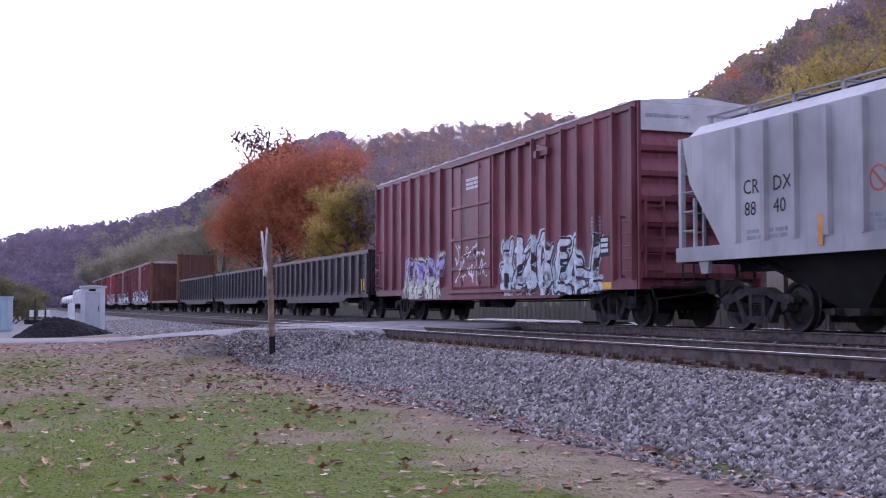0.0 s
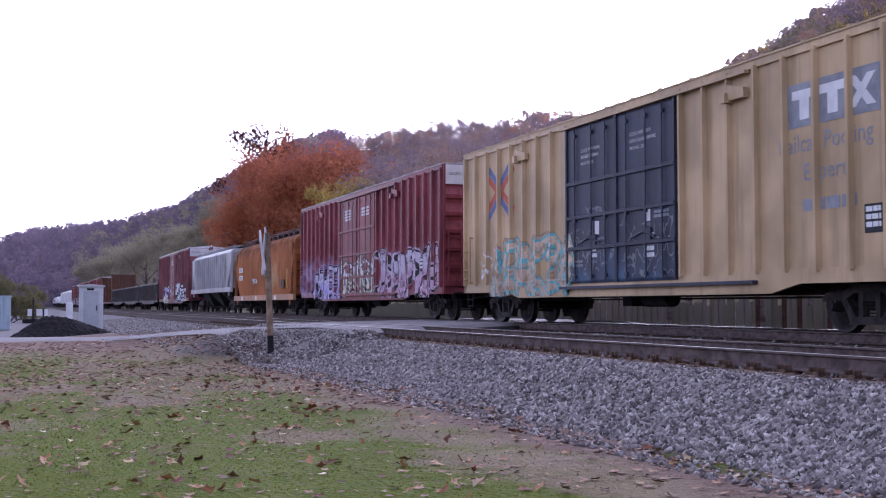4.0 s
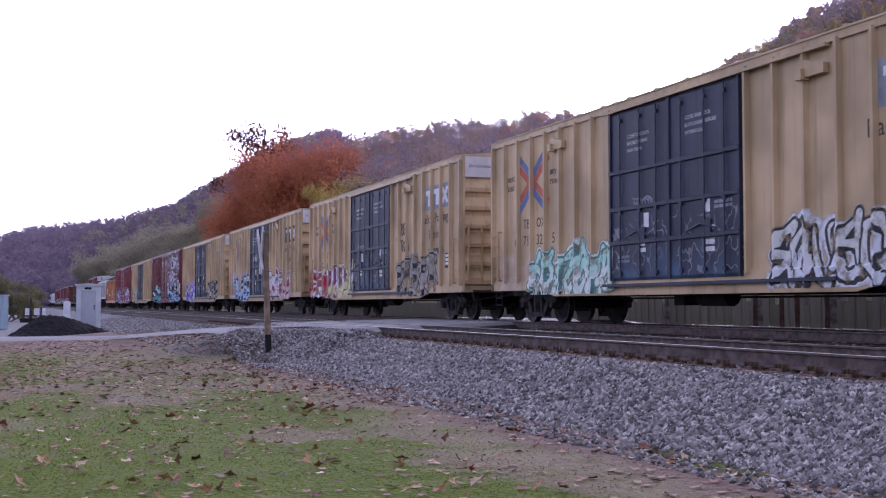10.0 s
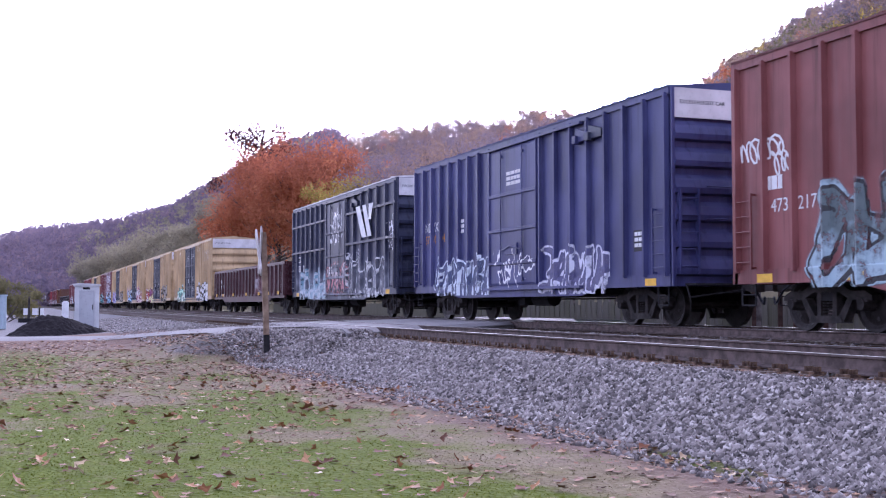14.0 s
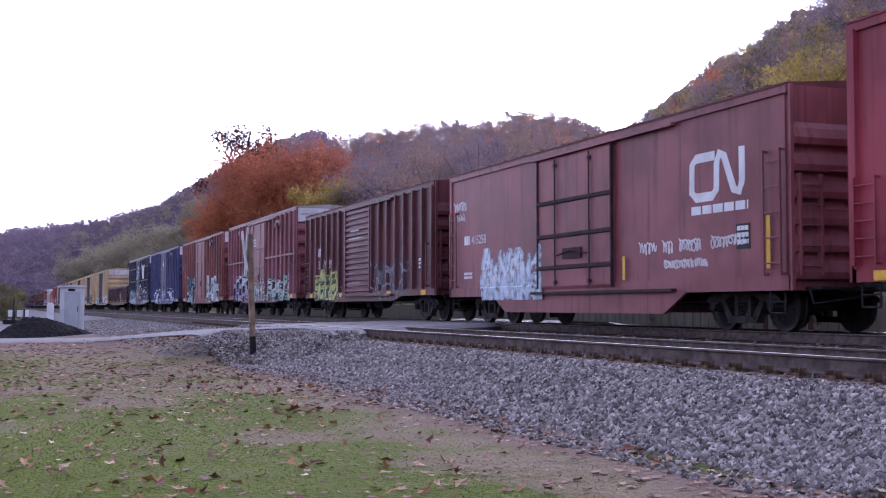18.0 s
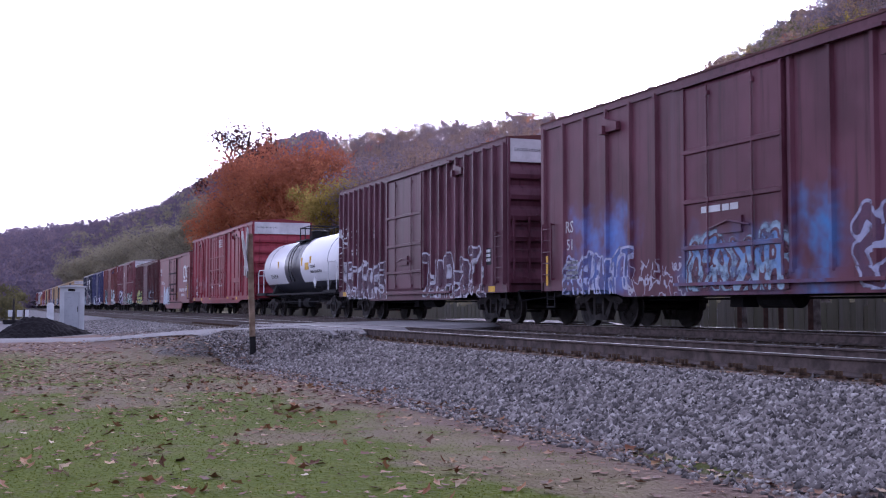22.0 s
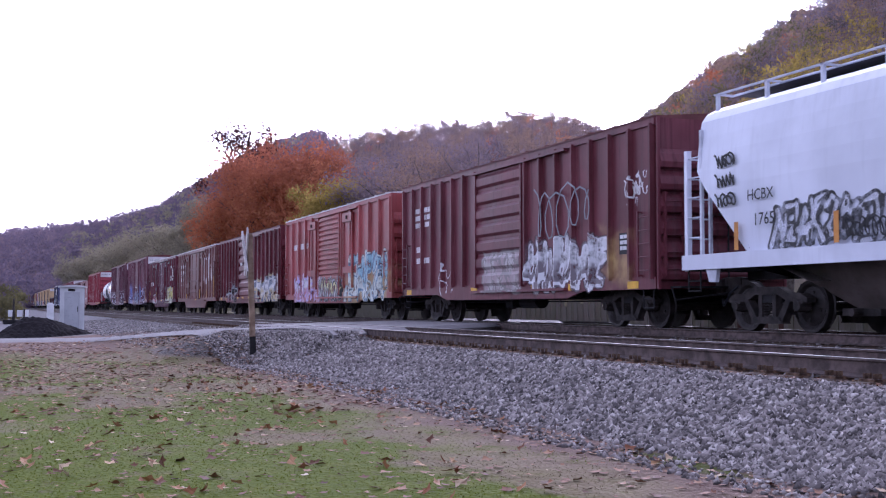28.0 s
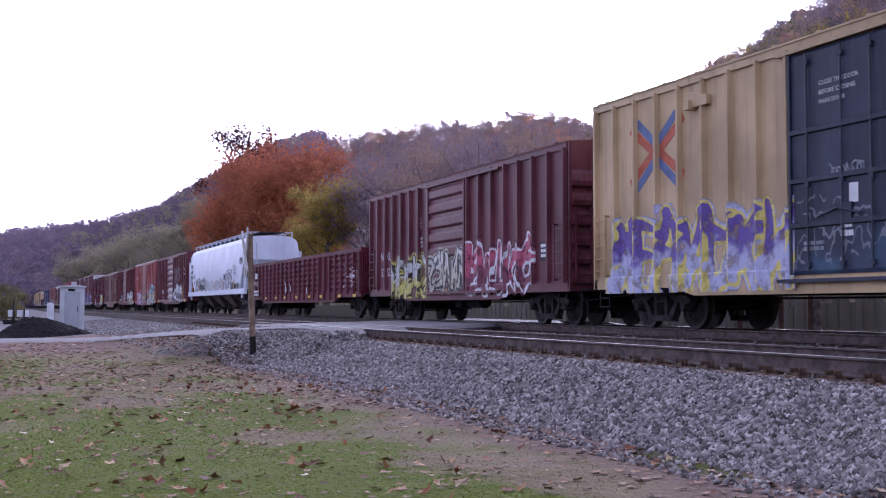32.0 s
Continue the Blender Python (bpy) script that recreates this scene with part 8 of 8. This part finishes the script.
for i, (x, y, h) in enumerate(((30.8, -21.8, 5.0), (27.2, -21.7, 5.5), (36.5, -21.9, 4.6), (24.0, -21.8, 4.8))):
    tree("sapling", (x, y, 0.2), h, 1.7, "brown", 260, 0.06, 70 + i, "thin bare sapling growing before the board fence", "saplings by the fence", clump=0.3, n_limbs=9)

# ---------------- stones, grass and leaves ----------------
def scatter_mesh(name, base_v, base_f, pos, rot, scale, mat, squash=None):
    """Copies of a small mesh joined into one piece; rot: angles about z and tilt."""
    n, k = len(pos), len(base_v)
    ca, sa = np.cos(rot[:, 0]), np.sin(rot[:, 0])
    cb, sb = np.cos(rot[:, 1]), np.sin(rot[:, 1])
    x = base_v[None, :, 0] * scale[:, None]
    y = base_v[None, :, 1] * scale[:, None] * (1 if squash is None else squash[:, None])
    z = base_v[None, :, 2] * scale[:, None]
    y2, z2 = y * cb[:, None] - z * sb[:, None], y * sb[:, None] + z * cb[:, None]
    x3, y3 = x * ca[:, None] - y2 * sa[:, None], x * sa[:, None] + y2 * ca[:, None]
    v = np.stack([x3 + pos[:, 0:1], y3 + pos[:, 1:2], z2 + pos[:, 2:3]], -1).reshape(-1, 3)
    f = (base_f[None] + (np.arange(n) * k)[:, None, None]).reshape(-1, base_f.shape[1])
    return arrays(name, v, f, mat)


r5 = np.random.default_rng(5)
bm = bmesh.new()
bmesh.ops.create_icosphere(bm, subdivisions=1, radius=1.0)
ico_v = np.array([v.co[:] for v in bm.verts])
ico_f = np.array([[v.index for v in f.verts] for f in bm.faces])
bm.free()
ns = Nodes("crushed_limestone", 0.9)
srnd = ns.island()
scol = ns.ramp(srnd, [(0.0, (0.026, 0.022, 0.022)), (0.35, (0.118, 0.102, 0.100)), (0.8, (0.246, 0.216, 0.210)), (1.0, (0.39, 0.36, 0.345))])
M_STONE = ns.color(ns.mix(ns.math("MULTIPLY", ns.step(ns.noise(18, 3.0), 0.5, 0.7), 0.4), scol, (0.12, 0.1, 0.095)))
ns2 = Nodes("crushed_limestone_single", 0.9)
M_STONE1 = ns2.color(ns2.ramp(ns2.info(), [(0.0, (0.06, 0.053, 0.055)), (0.5, (0.15, 0.133, 0.132)), (1.0, (0.30, 0.268, 0.262))]))
shapes = []
for k in range(6):
    s = ico_v * (1 + 0.28 * r5.normal(size=(len(ico_v), 1)))
    s[:, 2] *= 0.72
    shapes.append(s)
octa_v = np.array([(1, 0, 0), (-1, 0, 0), (0, 1, 0), (0, -1, 0), (0, 0, 1), (0, 0, -1)], float)
octa_f = np.array([(0, 2, 4), (2, 1, 4), (1, 3, 4), (3, 0, 4), (2, 0, 5), (1, 2, 5), (3, 1, 5), (0, 3, 5)])
chips = [octa_v * r5.uniform(0.6, 1.4, (6, 1)) + r5.normal(size=(6, 3)) * 0.16 for k in range(6)]
ballast = empty_thing("ballast_bed", "grey crushed stone ballast along the tracks", "ballast", kind="structure")


def stones(name, count, x0, x1, y0, y1, size, power=1.0):
    for k in range(6):
        n = count // 6
        x = x0 + (x1 - x0) * r5.random(n) ** power
        y = r5.uniform(y0, y1, n)
        pos = np.stack([x, y, ground_height(x, y) + size * 0.2 * r5.random(n)], 1)
        me = scatter_mesh(name, chips[k], octa_f, pos, r5.uniform(-3, 3, (n, 2)), size * r5.uniform(0.55, 1.35, n), M_STONE, r5.uniform(0.65, 1, n))
        part(name, me, None, ballast)["kind"] = "stuff"


stones("ballast_stones", 52000, 5.5, 31, -6.55, -4.62, 0.031, 1.6)
stones("ballast_stones", 2600, 20, 25.5, -5.2, -4.0, 0.03)
stones("ballast_stones", 3000, 5, 22, -4.75, -4.15, 0.024)
stones("ballast_stones", 9000, 8, 45, -12.0, -7.0, 0.036, 1.4)
stones("ballast_stones", 6000, 27, 70, -6.7, -3.2, 0.028)
stones("ballast_stones", 4000, 10, 60, -16.5, -12.0, 0.045)
stone_meshes = [sheet("stone", [tuple(p) for p in s * 0.034], [tuple(f) for f in ico_f], M_STONE1) for s in shapes]
for i in range(300):
    x, y = 7.5 + 7.0 * r5.random(), r5.uniform(-6.4, -4.7)
    b = part("stone", stone_meshes[i % 6], None, ballast)
    b.matrix_basis = pose(x, y, float(ground_height(x, y)) + 0.022, r5.uniform(0, 360), r5.uniform(0, 360), r5.uniform(0, 360))

# lawn
ng = Nodes("grass_blades", 0.9, 0.0, 0.05)
gs = ng.t.nodes.new("ShaderNodeSeparateXYZ")
ng.put(gs.inputs[0], ng.coord)
gcol = ng.mix(ng.island(), (0.060, 0.082, 0.003), (0.128, 0.146, 0.010))
gdry = ng.mix(ng.island(), (0.115, 0.093, 0.048), (0.21, 0.168, 0.10))
M_GRASS = ng.color(ng.mix(lawn_patch(ng, gs.outputs[0], gs.outputs[1]), gdry, gcol))
n_blades = 140000
gx_ = 3.5 + 20.5 * r5.random(n_blades) ** 1.5
gy_ = np.where(r5.random(n_blades) < 0.999, gx_ * np.tan(r5.uniform(-0.76, 0.02, n_blades)) + 0.1, 0)
ok = (gy_ > -4.3 + 0.5 * np.sin(gx_ * 1.7) * np.cos(gx_ * 0.6)) & (r5.random(n_blades) > smooth01(-2.4, -4.4, gy_) * 0.85)
gx_, gy_ = gx_[ok], gy_[ok]
nb = len(gx_)
gz_ = ground_height(gx_, gy_)
ang = r5.uniform(0, 6.3, nb)
hh = r5.uniform(0.003, 0.012, nb)
wv = 0.0018 + 0.0003 * gx_
p0 = np.stack([gx_ - wv * np.cos(ang), gy_ - wv * np.sin(ang), gz_ - 0.003], 1)
p1 = np.stack([gx_ + wv * np.cos(ang), gy_ + wv * np.sin(ang), gz_ - 0.005], 1)
p2 = np.stack([gx_ - np.sin(ang) * 0.018, gy_ + np.cos(ang) * 0.018, gz_ + hh], 1)
thing("lawn_grass", arrays("lawn_grass", np.stack([p0, p1, p2], 1).reshape(-1, 3), np.arange(nb * 3).reshape(-1, 3), M_GRASS), None, "short patchy lawn grass, green and straw-coloured", "grass", kind="stuff")

# fallen leaves: five-lobed, curled
lobe = []
for k in range(10):
    a = k * math.pi / 5
    r = (1.0 if k % 2 == 0 else 0.74) * (0.75 + 0.35 * math.sin(k * 2.3 + 1))
    lobe.append((r * math.cos(a), r * math.sin(a), 0.12 * (r - 0.4) + (0.10 if k in (2, 3, 7, 8) else 0)))
leaf_v = np.array([(0, 0, 0)] + lobe)
leaf_f = np.array([[0, 1 + i, 1 + (i + 1) % 10] for i in range(10)])
LEAF_STOPS = [(0.0, (0.09, 0.034, 0.020)), (0.3, (0.20, 0.075, 0.034)), (0.6, (0.32, 0.14, 0.06)), (0.8, (0.44, 0.26, 0.13)), (1.0, (0.60, 0.48, 0.32))]
nl = Nodes("dry_fallen_leaf", 0.75)
M_FALL = nl.color(nl.ramp(nl.island(), [(0.0, (0.07, 0.03, 0.02)), (0.4, (0.15, 0.062, 0.034)), (0.75, (0.23, 0.115, 0.062)), (0.94, (0.30, 0.18, 0.10)), (1.0, (0.48, 0.38, 0.26))]))
nl2 = Nodes("dry_fallen_leaf_single", 0.75)
M_FALL1 = nl2.color(nl2.mix(nl2.math("MULTIPLY", nl2.noise(30, 3), 0.4), nl2.ramp(nl2.info(), LEAF_STOPS), (0.12, 0.06, 0.03)))
litter = empty_thing("fallen_leaves", "dry brown and tan leaves scattered over the lawn", "fallen leaves")
for cnt, x0, x1, y0, y1, lo, hi in ((2600, 5, 24, -4.6, 1.0, 0.014, 0.055), (5200, 17.5, 36, -4.6, 0.8, 0.025, 0.06), (900, 12, 20, -4.6, 0.8, 0.03, 0.06), (1200, 12, 30, -4.9, -3.4, 0.03, 0.06), (600, 4, 16, -5.0, -3.8, 0.02, 0.055), (160, 4, 22, -6.6, -5.0, 0.02, 0.05), (1500, 6, 22, Y_NEAR + 0.86, Y_NEAR + 1.32, 0.02, 0.05)):
    x, y = r5.uniform(x0, x1, cnt), r5.uniform(y0, y1, cnt)
    pos = np.stack([x, y, ground_height(x, y) + 0.010], 1)
    me = scatter_mesh("leaf_litter", leaf_v, leaf_f, pos, np.stack([r5.uniform(0, 6.3, cnt), r5.normal(size=cnt) * 0.2], 1), r5.uniform(lo, hi, cnt), M_FALL)
    part("leaf_litter", me, None, litter)["kind"] = "stuff"
leaf_meshes = []
for k in range(4):
    vv = leaf_v * np.array([1.0, 0.72, 1.0]) * (0.040 + 0.009 * k)
    vv[:, 2] += 0.12 * (vv[:, 0] ** 2) / 0.08 * (1 if k % 2 else -0.4)
    leaf_meshes.append(sheet("leaf", [tuple(p) for p in vv], [tuple(f) for f in leaf_f], M_FALL1))
for i in range(165):
    cx = 5.2 + 13 * r5.random() ** 1.1
    cy = cx * math.tan(r5.uniform(-0.72, 0.02)) + 0.05
    if cy < -4.7:
        cy = r5.uniform(-4.7, -1)
    for k in range(1 + int(5.0 * r5.random() ** 2.2)):
        x, y = cx + r5.normal() * 0.07, cy + r5.normal() * 0.07
        b = part("leaf", leaf_meshes[(i + k) % 4], None, litter)
        b.matrix_basis = pose(x, y, float(ground_height(x, y)) + 0.022 + 0.008 * k, r5.normal() * 24, r5.normal() * 24, r5.uniform(0, 360))


# ---------------- movement ----------------
def run(t):
    """How far the train has come at t seconds, slowing a little all the way."""
    u = t / 32.0
    return 16.28787 * t - 0.48435 * 32 * (u * u - u) - 0.296796 * 32 * (u ** 3 - u)


def motions():
    for car, front, length in TRAIN:
        rows = []
        for k in range(33):
            rows.append((float(k), pose(front - length / 2 + run(k), Y_TRAIN, ZR)))
        walk(car, rows)
    place = {car.name: front - length / 2 for car, front, length in TRAIN}
    for car, w, x, a in WHEELS:
        rows = []
        for k in range(0, 961):
            t = k / 30.0
            s = place[car.name] + x + a + run(t)
            if 8.0 < s < 62.0 or k in (0, 960):
                turn = math.degrees(s / 0.457) if 8.0 < s < 62.0 else math.degrees((8.0 if s < 8.0 else 62.0) / 0.457)
                rows.append((t, pose(a, 0, 0.457, 0, turn % 360.0, 0)))
        walk(w, rows)


motions()
